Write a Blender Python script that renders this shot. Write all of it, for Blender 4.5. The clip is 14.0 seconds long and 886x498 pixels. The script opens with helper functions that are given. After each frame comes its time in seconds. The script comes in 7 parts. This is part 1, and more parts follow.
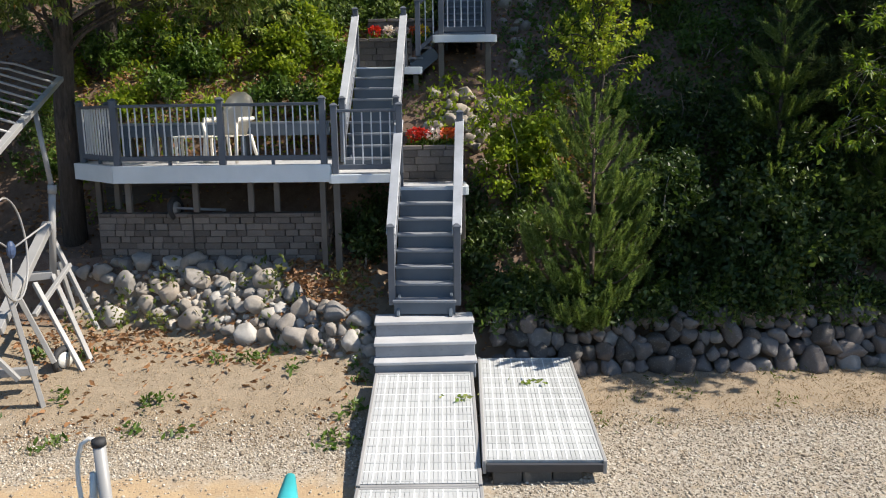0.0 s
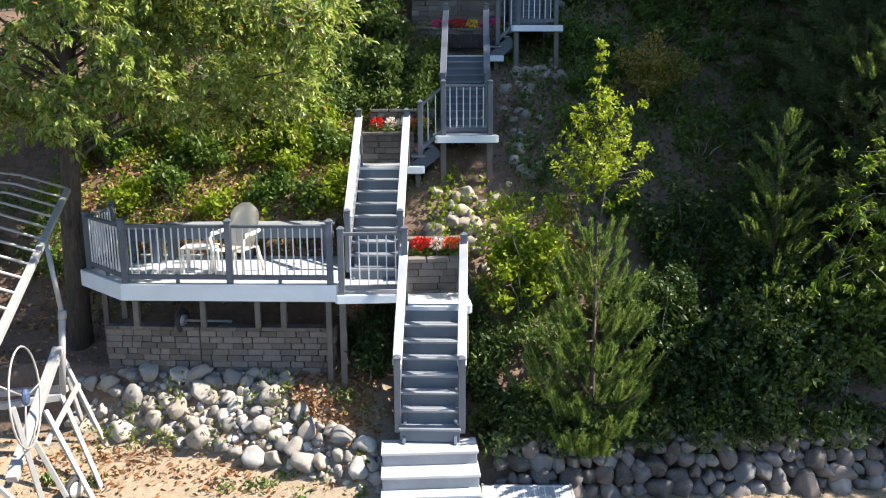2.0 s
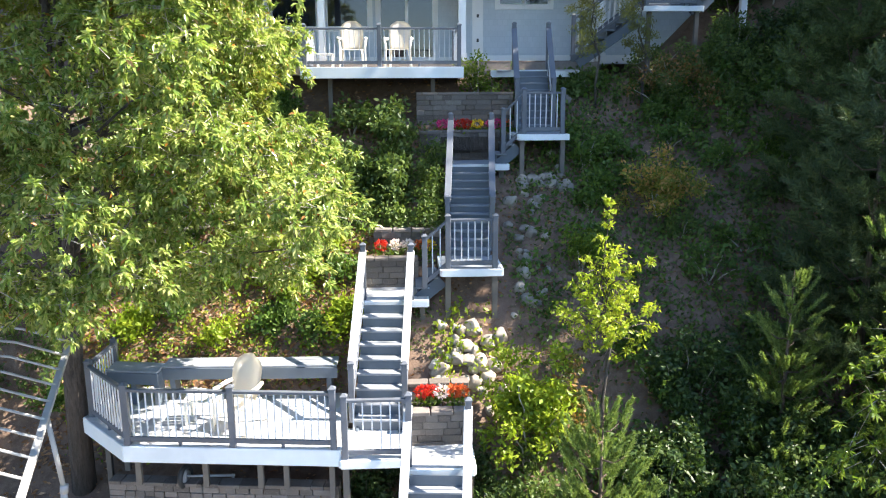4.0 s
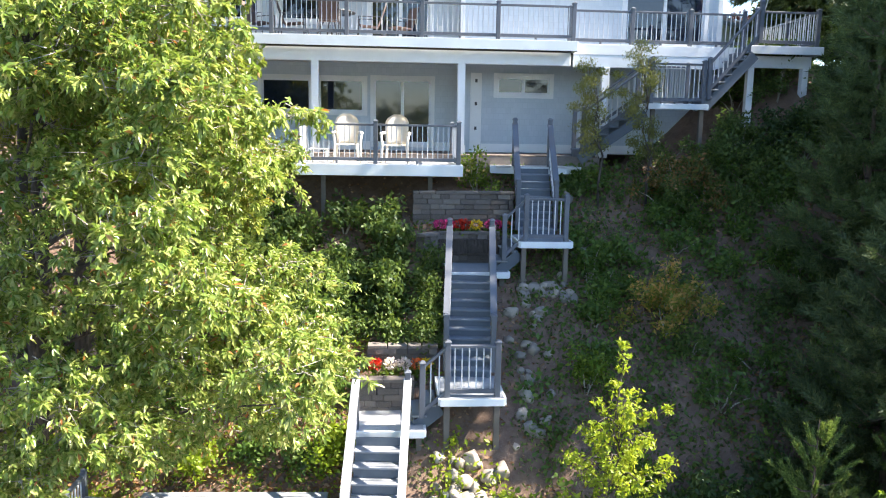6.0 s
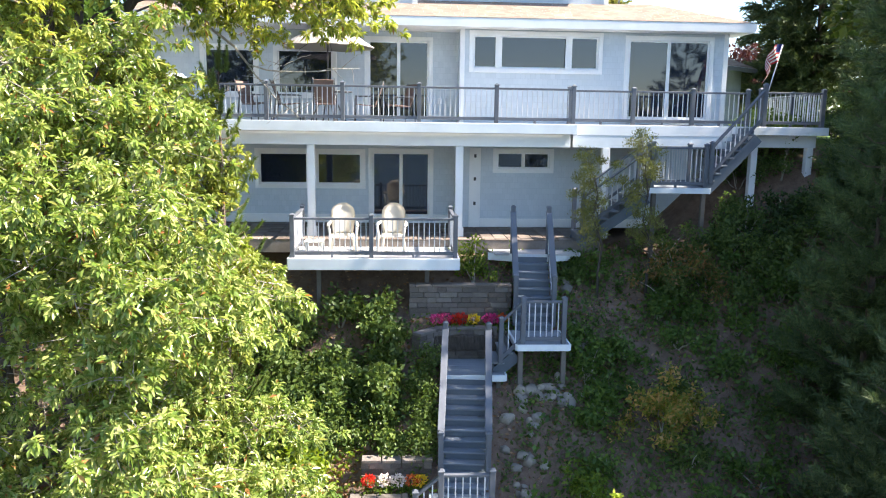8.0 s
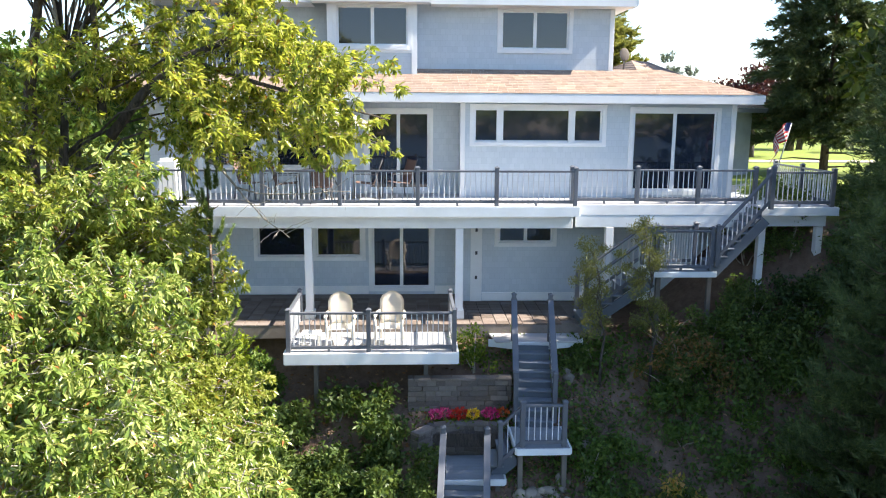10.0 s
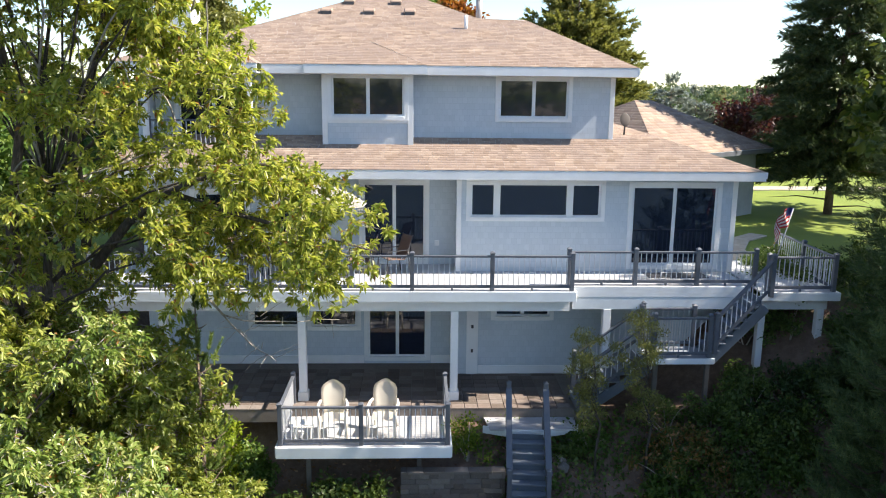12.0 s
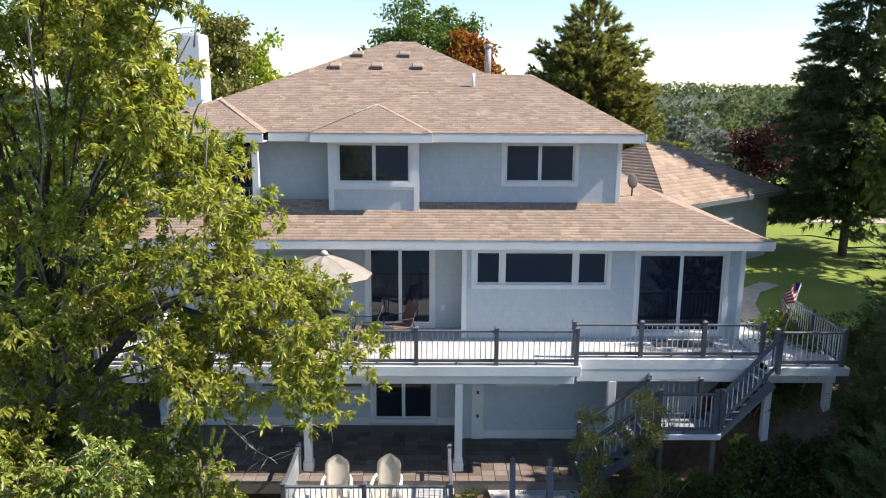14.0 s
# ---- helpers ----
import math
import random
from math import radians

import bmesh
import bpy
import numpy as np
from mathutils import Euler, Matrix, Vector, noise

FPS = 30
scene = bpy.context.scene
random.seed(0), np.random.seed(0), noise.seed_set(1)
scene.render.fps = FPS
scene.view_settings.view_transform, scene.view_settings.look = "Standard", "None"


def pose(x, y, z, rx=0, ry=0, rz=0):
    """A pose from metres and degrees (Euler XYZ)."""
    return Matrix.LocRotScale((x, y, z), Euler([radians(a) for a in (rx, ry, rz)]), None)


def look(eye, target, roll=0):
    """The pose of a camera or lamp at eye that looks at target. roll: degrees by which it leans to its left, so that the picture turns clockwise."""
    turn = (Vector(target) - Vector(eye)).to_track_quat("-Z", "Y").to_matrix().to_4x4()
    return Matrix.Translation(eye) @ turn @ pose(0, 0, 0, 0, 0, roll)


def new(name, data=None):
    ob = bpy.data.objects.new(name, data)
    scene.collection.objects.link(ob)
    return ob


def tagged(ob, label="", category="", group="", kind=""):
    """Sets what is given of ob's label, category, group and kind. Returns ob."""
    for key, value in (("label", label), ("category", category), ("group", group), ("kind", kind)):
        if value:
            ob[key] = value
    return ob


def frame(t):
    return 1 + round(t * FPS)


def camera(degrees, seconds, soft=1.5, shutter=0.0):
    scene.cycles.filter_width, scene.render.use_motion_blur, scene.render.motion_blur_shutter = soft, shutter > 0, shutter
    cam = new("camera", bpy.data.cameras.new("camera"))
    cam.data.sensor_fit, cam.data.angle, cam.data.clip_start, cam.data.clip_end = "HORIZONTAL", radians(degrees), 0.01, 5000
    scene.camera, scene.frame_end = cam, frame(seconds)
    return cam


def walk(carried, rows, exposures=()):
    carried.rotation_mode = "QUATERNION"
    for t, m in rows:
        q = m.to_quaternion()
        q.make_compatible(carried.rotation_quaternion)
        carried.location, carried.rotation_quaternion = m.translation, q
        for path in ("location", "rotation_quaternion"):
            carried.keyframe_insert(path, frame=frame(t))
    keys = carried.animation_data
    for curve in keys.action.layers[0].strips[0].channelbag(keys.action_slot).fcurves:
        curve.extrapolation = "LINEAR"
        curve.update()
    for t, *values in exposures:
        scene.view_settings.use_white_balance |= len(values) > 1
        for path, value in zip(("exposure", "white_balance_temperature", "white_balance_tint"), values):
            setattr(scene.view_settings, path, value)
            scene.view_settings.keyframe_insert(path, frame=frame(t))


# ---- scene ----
cam = camera(60.8, 14.0, 1.1)
PATH = [
    (0, (0.395, -0.127, 3.578), (0.473, 1.841, 3.227), -0.8),
    (0.5, (0.238, -0.113, 4.061), (0.342, 1.853, 3.708), -0.2),
    (1, (0.25, -0.09, 4.574), (0.352, 1.875, 4.212), -0.3),
    (1.5, (0.181, -0.066, 5.086), (0.291, 1.896, 4.712), -0.2),
    (2, (0.18, 0.017, 5.525), (0.289, 1.979, 5.15), -0.3),
    (2.5, (0.257, 0.114, 6.097), (0.36, 2.074, 5.714), -0.2),
    (3, (0.271, 0.284, 6.734), (0.374, 2.242, 6.341), -0.1),
    (3.5, (0.306, 0.458, 7.445), (0.399, 2.416, 7.046), -0.3),
    (4, (0.237, 0.657, 8.081), (0.332, 2.613, 7.676), -0.3),
    (6.5, (-0.031, 1.886, 9.864), (0.116, 3.858, 9.565), 1.1),
    (7, (0.081, 1.959, 10.463), (0.215, 3.929, 10.15), 1.0),
    (7.5, (0.16, 2.083, 11.042), (0.288, 4.053, 10.719), 1.0),
    (8, (0.241, 2.274, 11.574), (0.361, 4.244, 11.246), 0.8),
    (8.5, (0.351, 2.506, 12.092), (0.458, 4.476, 11.762), 0.7),
    (9, (0.425, 2.639, 12.589), (0.523, 4.608, 12.257), 0.5),
    (11.5, (0.744, 3.492, 15.446), (0.82, 5.452, 15.052), 0.6),
    (12, (0.812, 3.613, 15.976), (0.884, 5.571, 15.575), 0.6),
    (12.5, (0.903, 3.711, 16.479), (0.966, 5.668, 16.071), 0.5),
    (13, (0.849, 3.829, 16.896), (0.908, 5.786, 16.489), 0.6),
    (13.5, (0.988, 3.884, 17.292), (1.026, 5.842, 16.886), 0.5),
    (14, (1.105, 3.932, 17.649), (1.131, 5.891, 17.246), 0.4),
]
EXPOSURES = [(0, 0.65, 6700, 11), (1.5, 1.22, 6700, 11), (3, 1.96, 6700, 11), (4, 2.3, 6700, 11), (6.5, 2.32, 6800, 13), (9, 2.15, 6850, 13), (12, 1.45, 6850, 13), (14, 1.07, 6850, 13)]
walk(cam, [(t, look(eye, target, roll)) for t, eye, target, roll in PATH], EXPOSURES)

# ---- light: sun nearly along the house front, from the east side ----
SUN_ELEV, SUN_FRONT = 46.0, 5.0
world = bpy.data.worlds.new("sky")
scene.world = world
world.use_nodes = True
wn = world.node_tree.nodes
sky = wn.new("ShaderNodeTexSky")
sky.sky_type, sky.sun_disc = "NISHITA", False
sky.air_density, sky.dust_density, sky.ozone_density = 1.0, 0.1, 3.6
sky.sun_elevation, sky.sun_rotation = radians(SUN_ELEV), radians(90 + SUN_FRONT)
world.node_tree.links.new(sky.outputs[0], wn["Background"].inputs[0])
wn["Background"].inputs[1].default_value = 0.1
sun_data = bpy.data.lights.new("sun", "SUN")
sun_data.energy, sun_data.angle, sun_data.color = 5.0, radians(0.55), (1.0, 0.945, 0.845)
sun = new("sun", sun_data)
ce = math.cos(radians(SUN_ELEV))
sun.matrix_world = look((ce * math.cos(radians(SUN_FRONT)) * 60, -ce * math.sin(radians(SUN_FRONT)) * 60, math.sin(radians(SUN_ELEV)) * 60), (0, 0, 0))

# ---- materials ----


class Mat:
    """A node material with a few shorthand calls."""

    def __init__(self, name, rough=0.7, metal=0.0):
        self.m = bpy.data.materials.new(name)
        self.m.use_nodes = True
        self.t = self.m.node_tree
        self.b = self.t.nodes["Principled BSDF"]
        self.b.inputs["Roughness"].default_value = rough
        self.b.inputs["Metallic"].default_value = metal
        self.co = None

    def n(self, kind, **kw):
        node = self.t.nodes.new(kind)
        for k, v in kw.items():
            node.inputs[k].default_value = v
        return node

    def l(self, a, b):
        self.t.links.new(a, b)

    def pos(self, scale=(1, 1, 1), world=True):
        if world:
            src = self.n("ShaderNodeNewGeometry").outputs["Position"]
        else:
            src = self.n("ShaderNodeTexCoord").outputs["Object"]
        mp = self.n("ShaderNodeMapping")
        mp.inputs["Scale"].default_value = scale
        self.l(src, mp.inputs[0])
        return mp.outputs[0]

    def noise(self, scale, detail=4, rough=0.6, co=None):
        nd = self.n("ShaderNodeTexNoise", Scale=scale, Detail=detail, Roughness=rough)
        self.l(co if co is not None else self.pos(), nd.inputs["Vector"])
        return nd.outputs["Fac"]

    def ramp(self, fac, *stops):
        r = self.n("ShaderNodeValToRGB")
        e = r.color_ramp.elements
        while len(e) < len(stops):
            e.new(0.5)
        for el, (p, c) in zip(e, stops):
            el.position, el.color = p, (*c, 1)
        self.l(fac, r.inputs[0])
        return r.outputs[0]

    def step(self, fac, lo, hi):
        r = self.n("ShaderNodeMapRange")
        r.inputs["From Min"].default_value, r.inputs["From Max"].default_value = lo, hi
        self.l(fac, r.inputs["Value"])
        return r.outputs[0]

    def math(self, op, a, b=None):
        nd = self.n("ShaderNodeMath")
        nd.operation = op
        for i, v in enumerate((a, b)):
            if v is None:
                continue
            if isinstance(v, (int, float)):
                nd.inputs[i].default_value = v
            else:
                self.l(v, nd.inputs[i])
        return nd.outputs[0]

    def mix(self, fac, a, b, mode="MIX"):
        nd = self.n("ShaderNodeMix")
        nd.data_type, nd.blend_type = "RGBA", mode
        for sock, v in ((nd.inputs[0], fac), (nd.inputs[6], a), (nd.inputs[7], b)):
            if isinstance(v, (int, float)):
                sock.default_value = v
            elif isinstance(v, tuple):
                sock.default_value = (*v, 1)
            else:
                self.l(v, sock)
        return nd.outputs[2]

    def bump(self, height, strength=0.4, dist=0.02):
        nd = self.n("ShaderNodeBump", Strength=strength, Distance=dist)
        self.l(height, nd.inputs["Height"])
        self.l(nd.outputs[0], self.b.inputs["Normal"])

    def color(self, c):
        if isinstance(c, tuple):
            self.b.inputs["Base Color"].default_value = (*c, 1)
        else:
            self.l(c, self.b.inputs["Base Color"])
        return self


def shade(c, k):
    return tuple(min(1.0, v * k) for v in c)


def painted(name, c, rough=0.55, vary=0.12, grain=(3, 3, 30), random=0.06):
    """Painted, weathered board: stains at two scales and a little difference from piece to piece."""
    m = Mat(name, rough)
    big = m.noise(1.7, 3)
    fine = m.noise(9.0, 5, 0.7, m.pos(grain))
    col = m.mix(m.step(big, 0.3, 0.7), shade(c, 1 - vary), shade(c, 1 + vary * 0.5))
    col = m.mix(m.step(fine, 0.55, 0.8), col, shade(c, 1 - vary * 1.6))
    rnd = m.n("ShaderNodeObjectInfo").outputs["Random"]
    col = m.mix(m.math("MULTIPLY", rnd, random * 2), col, shade(c, 0.55))
    m.color(col)
    m.bump(fine, 0.15, 0.004)
    return m.m


M_TRIM = painted("white_trim_paint", (0.78, 0.79, 0.79), 0.5, 0.07, random=0.02)
M_FASCIA = painted("deck_fascia_paint", (0.7, 0.74, 0.76), 0.5, 0.1)
M_RAIL = painted("grey_composite_rail", (0.104, 0.115, 0.137), 0.5, 0.2, (3, 3, 12))
M_RAILTOP = painted("pale_weathered_handrail", (0.46, 0.475, 0.5), 0.5, 0.3)
M_BALUSTER = painted("pale_baluster_metal", (0.62, 0.63, 0.65), 0.35, 0.08)
M_BOARD = painted("grey_deck_board", (0.48, 0.48, 0.49), 0.6, 0.16, (20, 2, 4))
M_STEP = painted("blue_grey_stair_paint", (0.095, 0.12, 0.15), 0.5, 0.18, (3, 14, 14))
M_TREAD = painted("worn_grey_tread", (0.26, 0.275, 0.3), 0.55, 0.2, (2, 16, 4))
# darker, bluer copies of tread and board: the upper stairs' shade put into colour
M_TREADSHADE = painted("shaded_blue_grey_tread", (0.15, 0.175, 0.21), 0.55, 0.18, (2, 16, 4))
M_BOARDSHADE = painted("shaded_blue_grey_board", (0.25, 0.27, 0.295), 0.6, 0.16, (20, 2, 4))
M_WOODPOST = painted("weathered_post_wood", (0.14, 0.122, 0.105), 0.8, 0.25, (12, 12, 1.5))
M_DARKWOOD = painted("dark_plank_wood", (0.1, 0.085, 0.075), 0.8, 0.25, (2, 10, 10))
M_DOCK = painted("dock_slat_vinyl", (0.5, 0.51, 0.51), 0.5, 0.12, (30, 2, 4), 0.12)
M_DOCKLINE = painted("dock_seam_vinyl", (0.42, 0.43, 0.43), 0.5, 0.1)
M_ALU = painted("dull_aluminium", (0.33, 0.325, 0.32), 0.42, 0.15)
M_WHITEPL = painted("white_plastic", (0.78, 0.76, 0.70), 0.4, 0.05)
M_CHAIRPL = painted("cream_resin_chair", (0.78, 0.73, 0.64), 0.45, 0.07)
M_RUBBER = painted("black_rubber", (0.03, 0.03, 0.032), 0.7, 0.2)
M_TEAL = painted("turquoise_plastic", (0.05, 0.42, 0.45), 0.35, 0.08)
M_DARKMETAL = painted("dark_metal", (0.06, 0.06, 0.065), 0.45, 0.2)
M_UMB = painted("sand_canvas", (0.5, 0.465, 0.42), 0.9, 0.06)
M_LIME = painted("soffit_shade_paint", (0.6, 0.62, 0.63), 0.6, 0.05)


def siding_mat():
    """Blue-grey shake siding: courses of narrow shakes with uneven butts."""
    m = Mat("blue_grey_shake_siding", 0.75)
    co = m.pos((1, 1, 1))
    sep = m.n("ShaderNodeSeparateXYZ")
    m.l(co, sep.inputs[0])
    cmb = m.n("ShaderNodeCombineXYZ")
    m.l(m.math("ADD", sep.outputs[0], sep.outputs[1]), cmb.inputs[0])
    m.l(sep.outputs[2], cmb.inputs[1])
    br = m.n("ShaderNodeTexBrick", Scale=1.0)
    br.inputs["Brick Width"].default_value, br.inputs["Row Height"].default_value = 0.13, 0.15
    br.inputs["Mortar Size"].default_value, br.inputs["Mortar Smooth"].default_value = 0.004, 0.6
    br.inputs["Color1"].default_value = (0.475, 0.54, 0.59, 1)
    br.inputs["Color2"].default_value = (0.53, 0.59, 0.64, 1)
    br.inputs["Mortar"].default_value = (0.4, 0.46, 0.51, 1)
    m.l(cmb.outputs[0], br.inputs["Vector"])
    big = m.noise(0.8, 3)
    col = m.mix(m.step(big, 0.3, 0.75), br.outputs["Color"], (0.55, 0.61, 0.655))
    m.color(m.mix(0.35, br.outputs["Color"], col))
    streak = m.noise(14, 4, 0.7, m.pos((1, 1, 0.12)))
    m.bump(m.math("SUBTRACT", m.math("MULTIPLY", streak, 0.5), br.outputs["Fac"]), 0.14, 0.006)
    return m.m


M_SIDING = siding_mat()
M_GARAGE = painted("dark_blue_grey_siding", (0.25, 0.29, 0.34), 0.8, 0.15, (3, 3, 14))


def roof_mat():
    """Tan-brown asphalt shingles in staggered courses."""
    m = Mat("tan_asphalt_shingle", 0.9)
    rnd = m.n("ShaderNodeNewGeometry").outputs["Random Per Island"]
    grain = m.noise(60, 3, 0.7)
    blot = m.noise(1.1, 4)
    col = m.ramp(rnd, (0.0, (0.22, 0.16, 0.12)), (0.5, (0.31, 0.23, 0.178)), (1.0, (0.39, 0.305, 0.24)))
    col = m.mix(m.step(blot, 0.35, 0.7), col, (0.26, 0.2, 0.17))
    col = m.mix(m.step(grain, 0.5, 0.8), col, (0.16, 0.125, 0.10))
    m.color(col)
    m.b.inputs["Specular IOR Level"].default_value = 0.12
    m.bump(grain, 0.4, 0.006)
    return m.m


M_ROOF = roof_mat()


def stone_mat(name, stops, scale=6.0, rough=0.85, island=False):
    m = Mat(name, rough)
    if island:
        rnd = m.n("ShaderNodeNewGeometry").outputs["Random Per Island"]
    else:
        rnd = m.n("ShaderNodeObjectInfo").outputs["Random"]
    col = m.ramp(rnd, *stops)
    n1 = m.noise(scale, 5, 0.65)
    n2 = m.noise(scale * 6, 4, 0.7)
    col = m.mix(m.step(n1, 0.45, 0.75), col, m.mix(0.5, col, (0.10, 0.09, 0.075)))
    col = m.mix(m.step(n2, 0.55, 0.85), col, m.mix(0.5, col, (0.5, 0.48, 0.44)))
    m.color(col)
    m.bump(n2, 0.4, 0.01)
    return m.m


M_ROCK = stone_mat("field_stone", ((0, (0.17, 0.155, 0.14)), (0.4, (0.28, 0.26, 0.24)), (0.65, (0.31, 0.26, 0.21)), (1, (0.46, 0.435, 0.4))))
M_WALLROCK = stone_mat("grey_wall_stone", ((0, (0.06, 0.056, 0.053)), (0.3, (0.13, 0.105, 0.092)), (0.6, (0.14, 0.14, 0.145)), (0.85, (0.175, 0.143, 0.125)), (1, (0.27, 0.255, 0.24))))
M_TANROCK = stone_mat("tan_edging_stone", ((0, (0.17, 0.15, 0.13)), (0.5, (0.27, 0.23, 0.19)), (1, (0.38, 0.32, 0.25))))
M_BLOCK = stone_mat("tumbled_wall_block", ((0, (0.085, 0.07, 0.06)), (0.5, (0.135, 0.112, 0.098)), (1, (0.185, 0.158, 0.14))), 9)
M_PEBBLE = stone_mat("beach_pebbles", ((0, (0.17, 0.13, 0.09)), (0.35, (0.36, 0.3, 0.225)), (0.75, (0.5, 0.435, 0.345)), (1, (0.66, 0.61, 0.53))), 20, island=True)
M_PAVER = stone_mat("patio_pavers", ((0, (0.10, 0.075, 0.06)), (0.5, (0.16, 0.12, 0.10)), (1, (0.2, 0.17, 0.15))), 8)


def glass_mat():
    m = Mat("dark_window_glass", 0.04)
    m.color((0.011, 0.017, 0.032))
    m.b.inputs["IOR"].default_value = 1.65
    n1 = m.noise(0.9, 2)
    m.bump(n1, 0.03, 0.02)
    return m.m


M_GLASS = glass_mat()


def leaf_mat(name, stops, trans=0.45, rough=0.42, spec=0.35):
    """Thin leaf: gloss on top, light through it, every leaf its own tone."""
    m = Mat(name, rough)
    stops = tuple((p, (c[0] * 1.07, c[1] * 0.98, c[2])) for p, c in stops)
    src = m.n("ShaderNodeNewGeometry").outputs["Random Per Island"]
    col = m.ramp(src, *stops)
    patch = m.noise(0.9, 2)
    col = m.mix(m.step(patch, 0.35, 0.7), m.mix(0.4, col, stops[0][1]), col)
    m.color(col)
    m.b.inputs["Specular IOR Level"].default_value = spec
    tr = m.n("ShaderNodeBsdfTranslucent")
    m.l(m.mix(0.5, col, m.mix(1.0, col, (1.0, 1.0, 0.3), "MULTIPLY")), tr.inputs[0])
    ms = m.n("ShaderNodeMixShader", Fac=trans)
    m.l(m.b.outputs[0], ms.inputs[1])
    m.l(tr.outputs[0], ms.inputs[2])
    m.l(ms.outputs[0], m.t.nodes["Material Output"].inputs[0])
    return m.m


M_OAK = leaf_mat("oak_leaves", ((0, (0.11, 0.195, 0.035)), (0.4, (0.24, 0.35, 0.08)), (0.75, (0.4, 0.48, 0.15)), (0.975, (0.51, 0.55, 0.22)), (0.987, (0.42, 0.18, 0.07)), (1, (0.38, 0.13, 0.05))), 0.45, 0.26, 0.45)
M_OAKDEEP = leaf_mat("old_oak_leaves", ((0, (0.1, 0.165, 0.032)), (0.4, (0.37, 0.45, 0.07)), (0.75, (0.53, 0.58, 0.12)), (0.975, (0.5, 0.5, 0.14)), (0.987, (0.38, 0.16, 0.06)), (1, (0.34, 0.12, 0.05))), 0.6, 0.3, 0.4)
M_OAKLIME = leaf_mat("lime_oak_leaves", ((0, (0.14, 0.2, 0.03)), (0.45, (0.27, 0.35, 0.068)), (0.965, (0.44, 0.49, 0.145)), (0.985, (0.5, 0.36, 0.09)), (1, (0.42, 0.16, 0.06))), 0.5, 0.26)
M_LIMELEAF = leaf_mat("lime_sapling_leaves", ((0, (0.18, 0.28, 0.025)), (0.6, (0.32, 0.42, 0.04)), (1, (0.44, 0.5, 0.06))), 0.55)
M_SHRUB = leaf_mat("dark_shrub_leaves", ((0, (0.05, 0.095, 0.024)), (0.6, (0.115, 0.19, 0.045)), (1, (0.21, 0.29, 0.075))))
M_BRIGHTSHRUB = leaf_mat("bright_shrub_leaves", ((0, (0.07, 0.14, 0.018)), (0.6, (0.15, 0.25, 0.025)), (1, (0.27, 0.35, 0.05))), 0.55)
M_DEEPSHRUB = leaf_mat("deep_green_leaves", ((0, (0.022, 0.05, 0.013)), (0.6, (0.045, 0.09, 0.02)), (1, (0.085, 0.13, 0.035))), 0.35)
M_MIDSHRUB = leaf_mat("green_shrub_leaves", ((0, (0.05, 0.105, 0.02)), (0.6, (0.105, 0.2, 0.034)), (1, (0.19, 0.28, 0.06))))
M_LIMESHRUB = leaf_mat("lime_shrub_leaves", ((0, (0.13, 0.22, 0.02)), (0.6, (0.26, 0.37, 0.03)), (1, (0.38, 0.46, 0.05))), 0.55)
M_OLIVE = leaf_mat("olive_spruce_needles", ((0, (0.12, 0.145, 0.04)), (0.6, (0.23, 0.255, 0.075)), (1, (0.36, 0.38, 0.13))), 0.45)
M_PEACH = leaf_mat("peach_tinged_leaves", ((0, (0.14, 0.2, 0.035)), (0.55, (0.32, 0.32, 0.06)), (0.8, (0.58, 0.33, 0.1)), (1, (0.66, 0.42, 0.2))), 0.55)
M_ORANGESHRUB = leaf_mat("turning_shrub_leaves", ((0, (0.06, 0.10, 0.02)), (0.55, (0.15, 0.17, 0.04)), (0.8, (0.36, 0.17, 0.06)), (1, (0.45, 0.28, 0.17))))
M_PINE = leaf_mat("pine_needles", ((0, (0.08, 0.145, 0.033)), (0.6, (0.175, 0.27, 0.068)), (1, (0.32, 0.42, 0.14))), 0.45, 0.42)
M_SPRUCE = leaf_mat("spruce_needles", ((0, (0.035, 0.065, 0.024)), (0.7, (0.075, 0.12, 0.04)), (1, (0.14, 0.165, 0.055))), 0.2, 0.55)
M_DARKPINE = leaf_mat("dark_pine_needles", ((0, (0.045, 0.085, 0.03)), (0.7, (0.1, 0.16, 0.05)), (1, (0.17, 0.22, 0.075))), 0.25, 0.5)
M_BLUESPRUCE = leaf_mat("blue_spruce_needles", ((0, (0.18, 0.23, 0.2)), (1, (0.42, 0.49, 0.44))), 0.15, 0.55)
M_PURPLE = leaf_mat("purple_plum_leaves", ((0, (0.03, 0.012, 0.014)), (1, (0.09, 0.03, 0.03))))
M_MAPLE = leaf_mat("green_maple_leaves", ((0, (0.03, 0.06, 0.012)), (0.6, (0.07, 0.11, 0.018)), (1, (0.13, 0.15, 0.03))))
M_MAPLEORANGE = leaf_mat("orange_maple_leaves", ((0, (0.22, 0.09, 0.02)), (0.6, (0.36, 0.13, 0.03)), (1, (0.2, 0.17, 0.03))))


